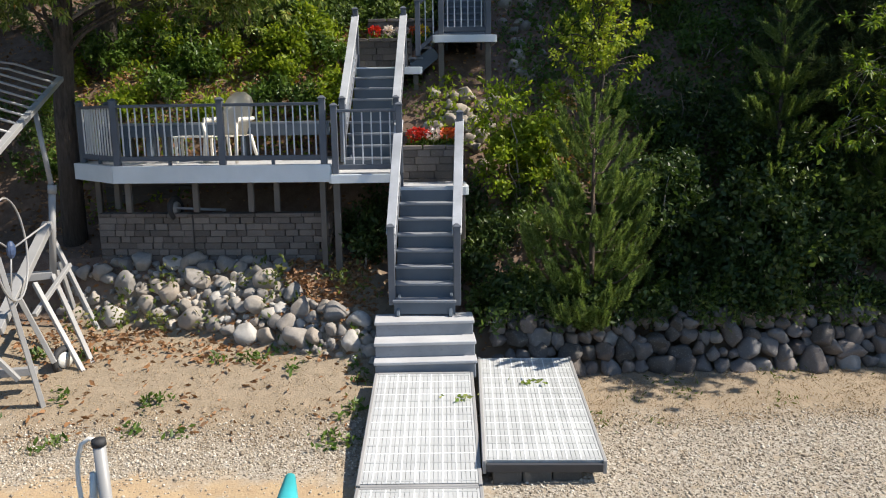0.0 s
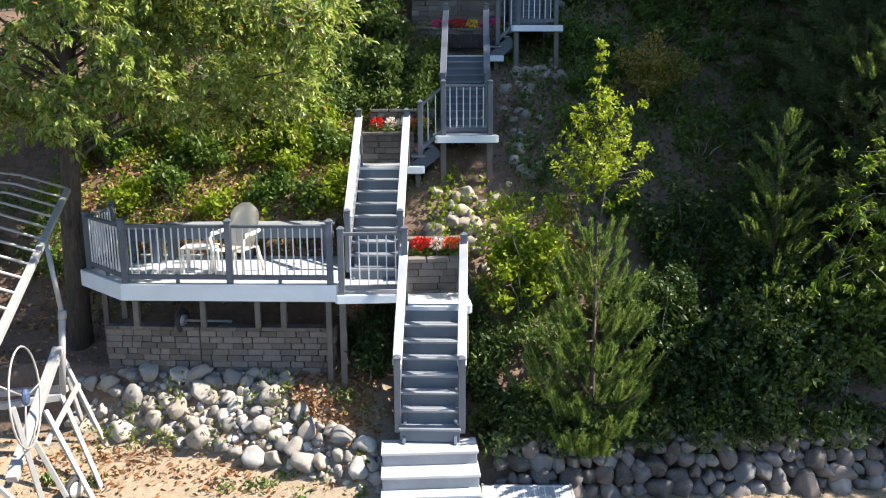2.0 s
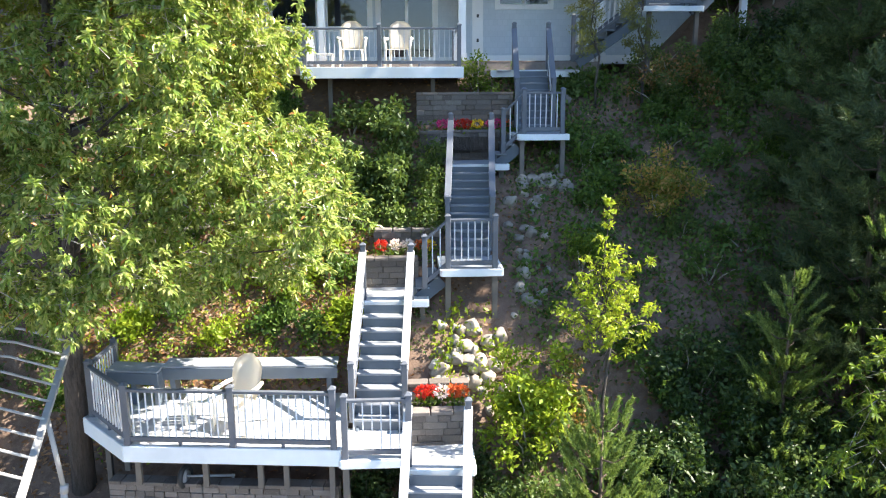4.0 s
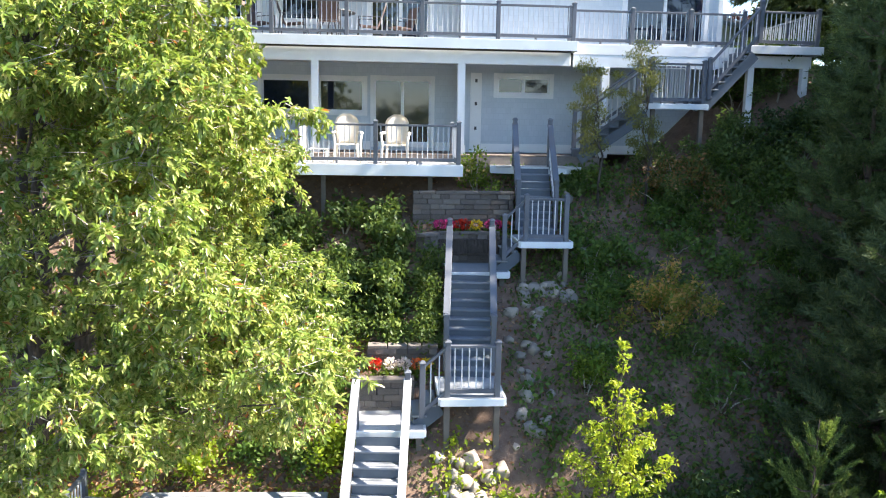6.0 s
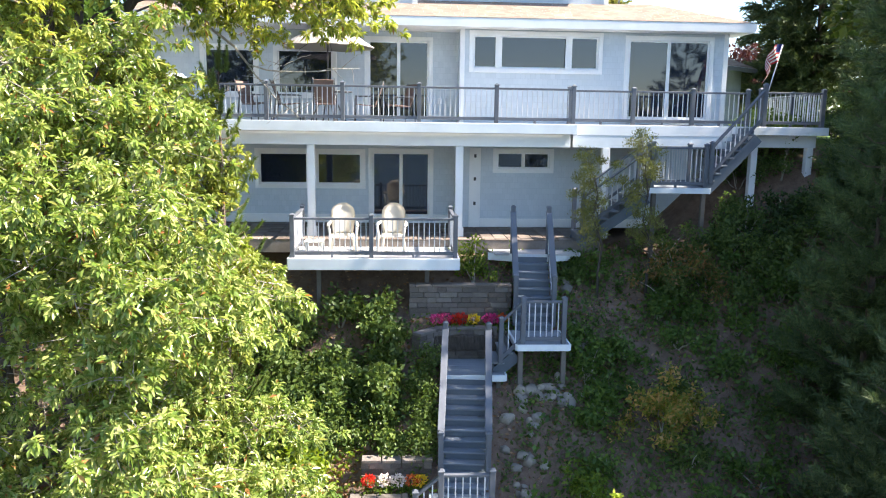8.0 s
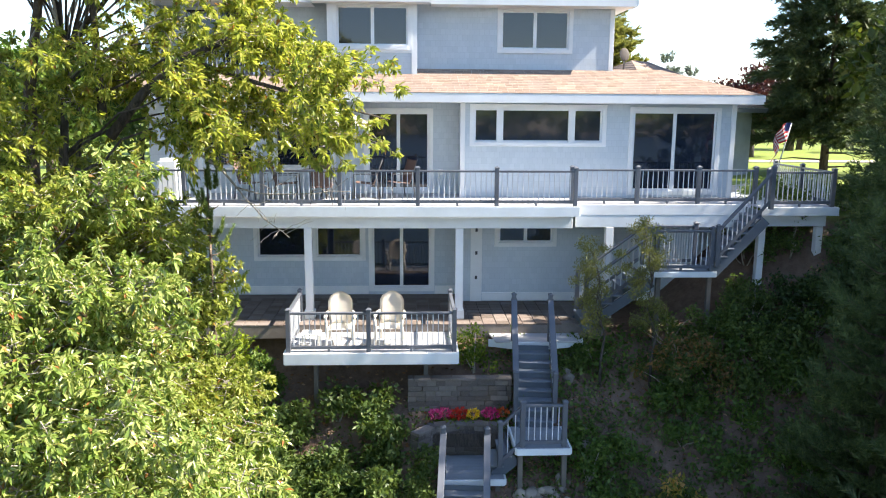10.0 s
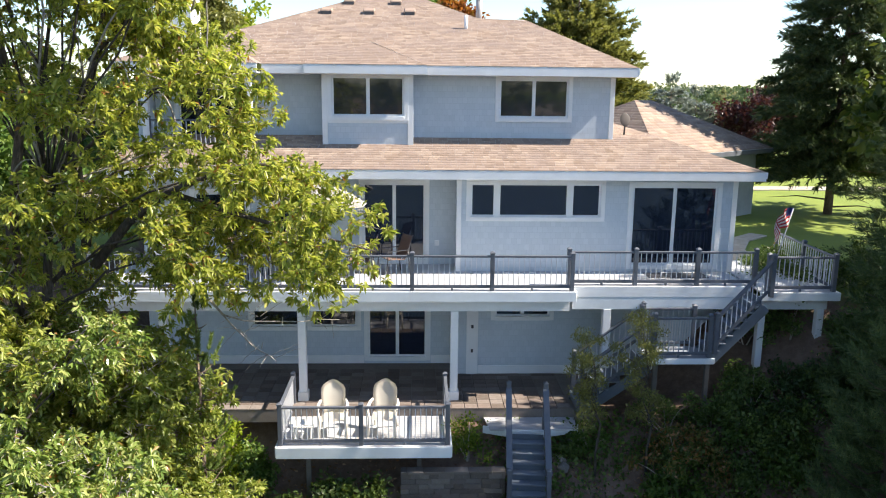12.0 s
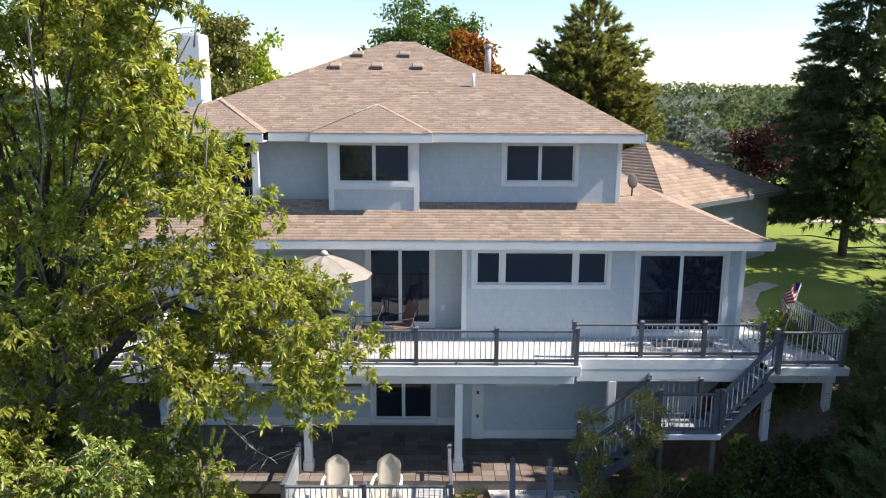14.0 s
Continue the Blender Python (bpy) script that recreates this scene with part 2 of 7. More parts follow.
def woods_mat():
    """Far foliage whose tone changes from tree to tree."""
    m = Mat("far_wood_leaves", 0.9)
    tone = m.noise(0.16, 2, 0.5)
    col = m.ramp(m.step(tone, 0.3, 0.7), (0, (0.045, 0.075, 0.035)), (0.45, (0.09, 0.13, 0.05)), (0.75, (0.15, 0.19, 0.07)), (1, (0.2, 0.2, 0.08)))
    rnd = m.n("ShaderNodeNewGeometry").outputs["Random Per Island"]
    col = m.mix(m.math("MULTIPLY", rnd, 0.2), col, (0.03, 0.05, 0.02))
    m.color(col)
    tr = m.n("ShaderNodeBsdfTranslucent")
    m.l(col, tr.inputs[0])
    ms = m.n("ShaderNodeMixShader", Fac=0.5)
    m.l(m.b.outputs[0], ms.inputs[1])
    m.l(tr.outputs[0], ms.inputs[2])
    m.l(ms.outputs[0], m.t.nodes["Material Output"].inputs[0])
    return m.m


M_WOODS = woods_mat()
M_LITTER = leaf_mat("fallen_leaves", ((0, (0.17, 0.09, 0.04)), (0.5, (0.3, 0.16, 0.065)), (1, (0.46, 0.33, 0.21))), 0.2, 0.7)
M_GRASS = leaf_mat("weeds_and_grass", ((0, (0.06, 0.1, 0.02)), (0.6, (0.12, 0.17, 0.03)), (1, (0.22, 0.22, 0.07))))
M_RED = leaf_mat("red_petals", ((0, (0.5, 0.02, 0.015)), (1, (0.75, 0.07, 0.03))), 0.3)
M_ORANGE = leaf_mat("orange_petals", ((0, (0.65, 0.12, 0.03)), (1, (0.8, 0.25, 0.08))), 0.3)
M_WHITEFL = leaf_mat("white_petals", ((0, (0.7, 0.66, 0.62)), (1, (0.85, 0.8, 0.78))), 0.3)
M_PINK = leaf_mat("pink_petals", ((0, (0.6, 0.03, 0.2)), (1, (0.8, 0.15, 0.35))), 0.3)
M_YELLOW = leaf_mat("yellow_petals", ((0, (0.7, 0.5, 0.02)), (1, (0.85, 0.65, 0.05))), 0.3)


def bark_mat(name, c):
    m = Mat(name, 0.9)
    n1 = m.noise(7, 5, 0.7, m.pos((3, 3, 0.6)))
    n2 = m.noise(1.5, 3)
    col = m.mix(m.step(n1, 0.35, 0.65), shade(c, 0.4), shade(c, 1.7))
    m.color(m.mix(m.step(n2, 0.4, 0.7), col, shade(c, 0.8)))
    m.bump(n1, 1.0, 0.07)
    return m.m


M_BARK = bark_mat("oak_bark", (0.08, 0.064, 0.053))
M_ROAD = stone_mat("pale_road_gravel", ((0, (0.36, 0.31, 0.25)), (1, (0.42, 0.37, 0.31))), 4)
M_TWIG = bark_mat("pale_dead_wood", (0.36, 0.32, 0.27))
M_PINEBARK = bark_mat("pine_bark", (0.12, 0.085, 0.06))


def ground_mat():
    """Gravel by the water, sandy turf, leaf-littered slope, lawn on top."""
    m = Mat("ground_cover", 0.95)
    sep = m.n("ShaderNodeSeparateXYZ")
    m.l(m.pos(), sep.inputs[0])
    edge = m.noise(1.3, 4)
    wob = m.math("ADD", sep.outputs[1], m.math("MULTIPLY", m.math("SUBTRACT", edge, 0.5), 2.2))
    fine = m.noise(45, 4, 0.7)
    mid = m.noise(6, 5, 0.65)
    vor = m.n("ShaderNodeTexVoronoi", Scale=34.0)
    m.l(m.pos(), vor.inputs["Vector"])
    gravel = m.ramp(vor.outputs["Color"], (0, (0.2, 0.165, 0.125)), (0.5, (0.34, 0.295, 0.235)), (1, (0.47, 0.43, 0.37)))
    gravel = m.mix(m.step(mid, 0.5, 0.7), gravel, (0.33, 0.26, 0.18))
    sand = m.mix(m.step(mid, 0.35, 0.7), (0.34, 0.265, 0.185), (0.25, 0.2, 0.14))
    sand = m.mix(m.step(fine, 0.5, 0.75), sand, (0.17, 0.13, 0.08))
    slope = m.mix(m.step(mid, 0.35, 0.68), (0.115, 0.071, 0.05), (0.195, 0.128, 0.09))
    slope = m.mix(m.step(fine, 0.55, 0.75), slope, (0.25, 0.19, 0.15))
    lawn = m.mix(m.step(m.noise(0.5, 4), 0.3, 0.7), (0.13, 0.185, 0.02), (0.2, 0.25, 0.03))
    lawn = m.mix(m.step(fine, 0.4, 0.8), lawn, (0.09, 0.13, 0.018))
    far = m.mix(m.step(m.noise(0.03, 5), 0.35, 0.65), (0.022, 0.034, 0.014), (0.04, 0.052, 0.02))
    wet = m.math("MULTIPLY", m.step(sep.outputs[0], 0.1, -0.2), m.step(wob, 7.5, 7.1))
    gravel = m.mix(wet, gravel, m.mix(m.step(mid, 0.4, 0.7), (0.44, 0.32, 0.19), (0.36, 0.25, 0.15)))
    col = m.mix(m.step(wob, 7.9, 8.6), gravel, sand)
    left = m.math("MULTIPLY", m.step(sep.outputs[0], 0.4, -0.4), 1.2)
    col = m.mix(m.step(m.math("SUBTRACT", wob, left), 9.9, 10.5), col, slope)
    col = m.mix(m.step(m.math("ADD", sep.outputs[2], m.math("MULTIPLY", edge, 0.8)), 11.3, 11.6), col, lawn)
    col = m.mix(m.step(sep.outputs[1], 90, 110), col, far)
    m.color(col)
    m.bump(m.math("ADD", fine, m.math("MULTIPLY", vor.outputs["Distance"], 0.6)), 0.4, 0.02)
    return m.m


M_GROUND = ground_mat()


def water_mat():
    m = Mat("lake_water", 0.14)
    m.color((0.015, 0.04, 0.075))
    m.bump(m.noise(1.6, 4, 0.6, m.pos((1, 2.2, 1))), 0.9, 0.25)
    return m.m


M_WATER = water_mat()

# ---- mesh helpers ----


def finish(name, bm, mat, parent=None, smooth=False):
    me = bpy.data.meshes.new(name)
    bm.to_mesh(me)
    bm.free()
    me.materials.append(mat)
    if smooth:
        for p in me.polygons:
            p.use_smooth = True
    ob = new(name, me)
    ob.parent = parent
    return ob


def part(name, bm, mat, parent, label=""):
    return tagged(finish(name, bm, mat, parent), label)


BOX_CACHE = {}


def box_mesh(sx, sy, sz, mat, bevel):
    key = (round(sx, 3), round(sy, 3), round(sz, 3), mat.name, bevel)
    if key not in BOX_CACHE:
        bm = bmesh.new()
        bmesh.ops.create_cube(bm, size=1.0, matrix=Matrix.Diagonal((sx, sy, sz, 1)))
        if bevel > 0:
            bmesh.ops.bevel(bm, geom=bm.edges[:], offset=min(bevel, min(sx, sy, sz) * 0.3), segments=1, affect="EDGES")
        me = bpy.data.meshes.new("box")
        bm.to_mesh(me)
        bm.free()
        me.materials.append(mat)
        BOX_CACHE[key] = me
    return BOX_CACHE[key]


def box(name, centre, size, mat, parent=None, turn=(0, 0, 0), bevel=0.006, label=""):
    """A board or block with eased edges; alike ones share a mesh."""
    ob = new(name, box_mesh(*size, mat, bevel))
    ob.parent = parent
    ob.matrix_basis = pose(*centre, *turn)
    return tagged(ob, label)


def beam(name, a, b, w, h, mat, parent=None, label="", bevel=0.005):
    """A straight board from a to b, w wide and h high."""
    a, b = Vector(a), Vector(b)
    d = b - a
    ob = new(name, box_mesh(w, d.length, h, mat, bevel))
    ob.parent = parent
    side = d.cross(Vector((0, 0, 1)))
    side = side.normalized() if side.length > 1e-4 else Vector((1, 0, 0))
    fwd = d.normalized()
    up = side.cross(fwd)
    m = Matrix((side, fwd, up)).transposed().to_4x4()
    m.translation = (a + b) / 2
    ob.matrix_basis = m
    return tagged(ob, label)


def tube_bm(points, radii, sides=8, bm=None):
    """A tapered tube along points."""
    bm = bm or bmesh.new()
    rings = []
    pts = [Vector(p) for p in points]
    for i, p in enumerate(pts):
        d = (pts[min(i + 1, len(pts) - 1)] - pts[max(i - 1, 0)]).normalized()
        u = d.cross(Vector((0.13, 0.9, 0.31))).normalized()
        v = d.cross(u)
        rings.append([bm.verts.new(p + (u * math.cos(k * 2 * math.pi / sides) + v * math.sin(k * 2 * math.pi / sides)) * radii[i]) for k in range(sides)])
    for r0, r1 in zip(rings, rings[1:]):
        for k in range(sides):
            bm.faces.new((r0[k], r0[(k + 1) % sides], r1[(k + 1) % sides], r1[k]))
    bm.faces.new(rings[-1])
    bm.faces.new(rings[0][::-1])
    return bm


def tube(name, points, radii, mat, parent=None, sides=8, label=""):
    if isinstance(radii, (int, float)):
        radii = [radii] * len(points)
    return tagged(finish(name, tube_bm(points, radii, sides), mat, parent, True), label)


def thing(name, at, label, category, group="", kind=""):
    ob = new(name)
    ob.location = at
    ob.empty_display_size = 0.1
    return tagged(ob, label, category, group, kind)


def prism_bm(outline, z0, z1):
    """An upright prism over an outline in plan."""
    bm = bmesh.new()
    lo = [bm.verts.new((x, y, z0)) for x, y in outline]
    hi = [bm.verts.new((x, y, z1)) for x, y in outline]
    bm.faces.new(hi)
    bm.faces.new(lo[::-1])
    for i in range(len(lo)):
        j = (i + 1) % len(lo)
        bm.faces.new((lo[i], lo[j], hi[j], hi[i]))
    bmesh.ops.recalc_face_normals(bm, faces=bm.faces[:])
    return bm


def raw_mesh(name, verts, faces, mat, parent=None, smooth=False):
    """A mesh from numpy arrays of vertices and triangles or quads."""
    me = bpy.data.meshes.new(name)
    n, k = faces.shape
    me.vertices.add(len(verts))
    me.vertices.foreach_set("co", np.ascontiguousarray(verts, dtype=np.float32).ravel())
    me.loops.add(n * k)
    me.loops.foreach_set("vertex_index", np.ascontiguousarray(faces, dtype=np.int32).ravel())
    me.polygons.add(n)
    me.polygons.foreach_set("loop_start", np.arange(0, n * k, k, dtype=np.int32))
    if smooth:
        me.polygons.foreach_set("use_smooth", np.ones(n, dtype=bool))
    me.update(calc_edges=True)
    me.validate()
    me.materials.append(mat)
    ob = new(name, me)
    ob.parent = parent
    return ob


# ---- ground ----


def smoothstep(a, b, v):
    t = np.clip((v - a) / (b - a), 0, 1)
    return t * t * (3 - 2 * t)


CUTS = ((-0.6, 0.6, 13.75, 14.85, 4.2, 4.2), (0.8, 1.95, 13.75, 15.05, 4.75, 4.75), (0.95, 2.5, 16.75, 18.1, 6.35, 6.35), (2.6, 3.75, 16.75, 17.95, 6.98, 6.98),
        (1.0, 2.1, 14.9, 16.85, 4.6, 6.2), (-0.75, 0.35, 12.0, 13.85, 2.4, 4.05), (2.7, 3.8, 17.8, 19.4, 6.8, 8.25), (0.1, 1.2, 9.9, 11.2, 0.5, 2.1), (0.1, 1.25, 11.1, 12.1, 2.3, 2.3))


def ground_height(x, y):
    """Height of the ground at plan points (arrays)."""
    x, y = np.asarray(x, float), np.asarray(y, float)
    beach = np.where(y < 9.6, -0.02 - 0.055 * (9.6 - y), -0.02)
    beach = np.where(y < 4.4, -0.31 - 0.3 * (4.4 - y), beach)
    beach = np.maximum(beach, -6.0)
    left = smoothstep(0.9, -0.5, x)
    # toe of the slope: further back on the left, where boulders bank it
    toe = 9.95 + left * (0.45 + 0.17 * np.clip(-x, 0, 6))
    s = y - toe
    right_bank = np.interp(s, (0, 0.4, 0.9, 2.0, 4.0, 7.0, 10.0, 15.0, 60.0), (0, 0.45, 0.75, 2.0, 4.1, 6.3, 8.5, 11.8, 40.0))
    left_bank = np.interp(s, (0, 0.9, 2.0, 3.0, 4.0, 7.0, 10.0, 15.0, 60.0), (0, 1.3, 1.75, 3.3, 4.3, 6.4, 8.6, 11.8, 40.0))
    # the turf on the left climbs gently to the boulders, which bank up to the block wall
    turf = beach + np.interp(y, (8.3, 9.0, 9.6, 10.6, 11.3), (0.0, 0.12, 0.32, 0.5, 0.55))
    foot_y = 9.5 + 0.39 * np.clip(-x, 0, 5.5)
    wall_y = 11.5 + 0.09 * np.clip(-x - 0.86, -0.8, 4.5)
    rise = np.clip((y - foot_y) / np.maximum(wall_y - foot_y, 0.3), 0, 1)
    left_low = turf + (1.42 - turf) * rise ** 0.85
    left_z = np.where(y < wall_y, left_low, np.maximum(left_bank, 1.42))
    z = left * left_z + (1 - left) * (beach + right_bank)
    # the bank swells towards the lawn beside the house
    z = z + 0.9 * smoothstep(7.0, 9.0, x) * smoothstep(15.5, 20.3, y) + 0.8 * smoothstep(9.0, 10.6, x) * smoothstep(16.0, 20.3, y)
    side = np.maximum(smoothstep(6.0, 10.0, x), smoothstep(-6.6, -8.8, x))
    top = 8.55 + side * 2.75
    top = np.where((side < 0.5) & (y > 36.5), 11.3, top)
    z = np.minimum(z, top)
    n = np.sin(x * 1.7 + y * 0.9) * np.cos(y * 1.3 - x * 0.6) * 0.07 + np.sin(x * 4.1 - y * 2.7) * 0.03
    z = z + n * np.clip(s / 1.5, 0.15, 1) * np.clip((top - z) / 0.5, 0, 1)
    # cut back below the stair landings and flights
    for x0, x1, y0, y1, za, zb in CUTS:
        floor = za + (zb - za) * np.clip((y - y0) / (y1 - y0), 0, 1)
        z = np.where((x > x0) & (x < x1) & (y > y0) & (y < y1), np.minimum(z, floor), z)
    d = np.hypot(x, y - 10)
    far = smoothstep(95, 420, d)
    hills = 2 + 34 * smoothstep(500, 2300, y) * (0.75 + 0.25 * np.sin(x * 0.0023 + 1.0) + 0.12 * np.sin(x * 0.0071)) + 3 * np.sin(x * 0.02) * np.sin(y * 0.017)
    z = np.where(y > 30, z * (1 - far) + far * hills, z)
    behind = smoothstep(-420, -600, y)
    z = z + behind * (13 + 14 * np.abs(np.sin(x * 0.004 + 0.6)))
    return z


def gz(x, y):
    return float(ground_height(np.array([x]), np.array([y]))[0])


def make_ground():
    xs = np.concatenate([-np.geomspace(3000, 17, 26), np.arange(-16, 20.01, 0.2), np.geomspace(21, 3000, 26)])
    ys = np.concatenate([-np.geomspace(3000, 2, 24), np.arange(-1, 4, 0.5), np.arange(4, 27, 0.16), np.arange(27, 60, 1.0), np.geomspace(61, 3200, 40)])
    X, Y = np.meshgrid(xs, ys)
    Z = ground_height(X, Y)
    v = np.stack([X.ravel(), Y.ravel(), Z.ravel()], 1)
    w = len(xs)
    i, j = np.meshgrid(np.arange(len(ys) - 1), np.arange(w - 1), indexing="ij")
    a = (i * w + j).ravel()
    ob = raw_mesh("ground", v, np.stack([a, a + 1, a + w + 1, a + w], 1), M_GROUND, None, True)
    tagged(ob, "gravel beach, sandy turf and leaf-littered bank rising to a lawn", "ground", kind="structure")


make_ground()
wbm = bmesh.new()
for cx, cy in ((-3000, -3000), (3000, -3000), (3000, 4.9), (-3000, 4.9)):
    wbm.verts.new((cx, cy, -0.36))
wbm.faces.new(wbm.verts[:])
tagged(finish("water", wbm, M_WATER), "rippled blue-green lake water along the beach", "lake", kind="structure")

# ---- railings, stairs, decks ----


def post(parent, at, height, w=0.095, mat=None, cap=True):
    x, y, z = at
    p = box("post", (x, y, z + height / 2), (w, w, height), mat or M_RAIL, parent)
    if cap:
        bm = bmesh.new()
        bmesh.ops.create_cone(bm, segments=4, radius1=w * 0.86, radius2=w * 0.28, depth=0.035, cap_ends=True,
                              matrix=Matrix.Translation((0, 0, height / 2 + 0.03)) @ Matrix.Rotation(radians(45), 4, "Z"))
        bmesh.ops.create_cube(bm, size=1, matrix=Matrix.Translation((0, 0, height / 2 + 0.006)) @ Matrix.Diagonal((w * 1.22, w * 1.22, 0.014, 1)))
        c = finish("cap", bm, M_RAIL, p)
    return p




def rail_run(parent, a, b, top, low=0.1, gap=0.115, top_mat=None, bal_mat=None, mid_foot=True):
    """Top and bottom rails with balusters between two post feet a and b."""
    a, b = Vector(a), Vector(b)
    d = b - a
    up = Vector((0, 0, 1))
    beam("top_rail", a + up * top, b + up * top, 0.075, 0.045, top_mat or M_RAIL, parent)
    beam("bottom_rail", a + up * low, b + up * low, 0.045, 0.075, M_RAIL, parent)
    n = max(1, int(Vector((d.x, d.y, 0)).length / gap))
    h = top - low - 0.06
    for i in range(1, n):
        p = a + d * (i / n)
        box("baluster", (p.x, p.y, p.z + low + 0.04 + h / 2), (0.02, 0.02, h), bal_mat or M_BALUSTER, parent, bevel=0.003)
    if mid_foot and d.length > 1.2:
        p = a + d * 0.5
        box("foot_block", (p.x, p.y, p.z + low / 2), (0.05, 0.05, low), M_RAIL, parent)


def railing(name, feet, height, label, group="railings", rail_top=None, gap=0.115, skip=(), lows=0.1):
    r = thing(name, feet[0], label, "railing", group)
    rel = [Vector(f) - Vector(feet[0]) for f in feet]
    for f in rel:
        post(r, f, height)
    for i, (a, b) in enumerate(zip(rel, rel[1:])):
        if i not in skip:
            rail_run(r, a, b, (rail_top or height - 0.07), lows, gap)
    return r


def boards(parent, outline, z, width=0.14, along="x", mat=None, thick=0.035, gap=0.007):
    """Deck boards clipped to a convex plan outline, each one a plank."""
    pts = [Vector((p[0], p[1])) for p in outline]
    ax, ac = (0, 1) if along == "x" else (1, 0)
    lo, hi = min(p[ac] for p in pts), max(p[ac] for p in pts)
    n = max(1, round((hi - lo) / width))
    w = (hi - lo) / n
    for i in range(n):
        cuts = []
        for c in (lo + i * w + gap / 2, lo + (i + 1) * w - gap / 2):
            xs = []
            for p, q in zip(pts, pts[1:] + pts[:1]):
                if abs(q[ac] - p[ac]) > 1e-6:
                    t = (c - p[ac]) / (q[ac] - p[ac])
                    if -1e-6 <= t <= 1 + 1e-6:
                        xs.append(p[ax] + (q[ax] - p[ax]) * t)
            if not xs:
                break
            cuts.append((c, min(xs), max(xs)))
        if len(cuts) < 2 or cuts[0][2] - cuts[0][1] < 0.01:
            continue
        (c0, a0, b0), (c1, a1, b1) = cuts
        quad = [(a0, c0), (b0, c0), (b1, c1), (a1, c1)] if along == "x" else [(c0, a0), (c0, b0), (c1, b1), (c1, a1)]
        part("plank", prism_bm(quad, z - thick, z), mat or M_BOARD, parent)


def fascia(parent, a, b, z, h=0.2, mat=None, name="fascia"):
    """A board below the deck edge from a to b in plan."""
    beam(name, (a[0], a[1], z - h / 2), (b[0], b[1], z - h / 2), 0.04, h, mat or M_FASCIA, parent)


def flight(name, a, b, width, steps, label, rails=(1, 1), newel=1.05, tread=0.26, group="stair flights", rail_mat=None):
    """A stair flight from the floor at a up to the landing edge at b (centres). rails: left, right."""
    a, b = Vector(a), Vector(b)
    st = thing(name, a, label, "stairs", group)
    d = b - a
    run = Vector((d.x, d.y, 0))
    yaw = math.degrees(math.atan2(run.y, run.x)) - 90
    fwd = run.normalized()
    side = Vector((fwd.y, -fwd.x, 0))
    rise, going = d.z / steps, run.length / steps
    for i in range(steps):
        p = fwd * (i * going) + Vector((0, 0, rise * (i + 1)))
        box("riser", (p.x, p.y, p.z - rise / 2 - 0.02), (width, 0.022, rise - 0.04), M_STEP, st, (0, 0, yaw), 0.003)
        if i < steps - 1:
            q = p + fwd * (tread / 2 - 0.035)
            # upper flights get the tread colour with shade in it
            box("tread", (q.x, q.y, q.z - 0.02), (width + 0.03, tread, 0.04), M_TREADSHADE if rail_mat else M_TREAD, st, (0, 0, yaw), 0.008)
    for s in (-1, 1):
        o = side * (s * (width / 2 - 0.06))
        beam("stringer", o + Vector((0, 0, rise * 0.1 - 0.1)), o + d - Vector((0, 0, rise * 0.9 + 0.1)), 0.045, 0.24, M_STEP, st)
    for s, on in zip((-1, 1), rails):
        if not on:
            continue
        o = side * (s * (width / 2 + 0.03))
        f0 = o + fwd * 0.05 + Vector((0, 0, rise * 0.6))
        f1 = o + d + fwd * 0.05
        post(st, f0, newel)
        post(st, f1, newel)
        top = newel - 0.1
        beam("handrail", f0 + Vector((0, 0, top)), f1 + Vector((0, 0, top)), 0.13, 0.04, rail_mat or M_RAILTOP, st, "pale weathered flat handrail")
        beam("bottom_rail", f0 + Vector((0, 0, 0.22)), f1 + Vector((0, 0, 0.22)), 0.04, 0.07, M_RAIL, st)
        n = max(2, int((f1 - f0).length / 0.16))
        for i in range(1, n):
            p = f0 + (f1 - f0) * (i / n)
            box("baluster", (p.x, p.y, p.z + 0.24 + (top - 0.26) / 2), (0.02, 0.02, top - 0.27), M_BALUSTER, st, bevel=0.003)
    return st


def landing(name, x0, x1, y0, y1, z, label, legs=(), h=0.13):
    ld = thing(name, (x0, y0, z), label, "landing", "stair landings")
    # upper landings get the board colour with shade in it
    boards(ld, [(0, 0), (x1 - x0, 0), (x1 - x0, y1 - y0), (0, y1 - y0)], 0, 0.14, mat=M_BOARDSHADE if z > 4.9 else M_BOARD)
    fascia(ld, (-0.01, -0.022), (x1 - x0 + 0.01, -0.022), -0.004, h)
    fascia(ld, (-0.022, 0), (-0.022, y1 - y0), -0.004, h)
    fascia(ld, (x1 - x0 + 0.022, 0), (x1 - x0 + 0.022, y1 - y0), -0.004, h)
    for lx, ly in legs:
        g = gz(lx, ly) - 0.15
        box("support_post", (lx - x0, ly - y0, (g - z - h) / 2), (0.1, 0.1, z - h - g), M_WOODPOST, ld)
    return ld


# dock sections and the spare one beside them


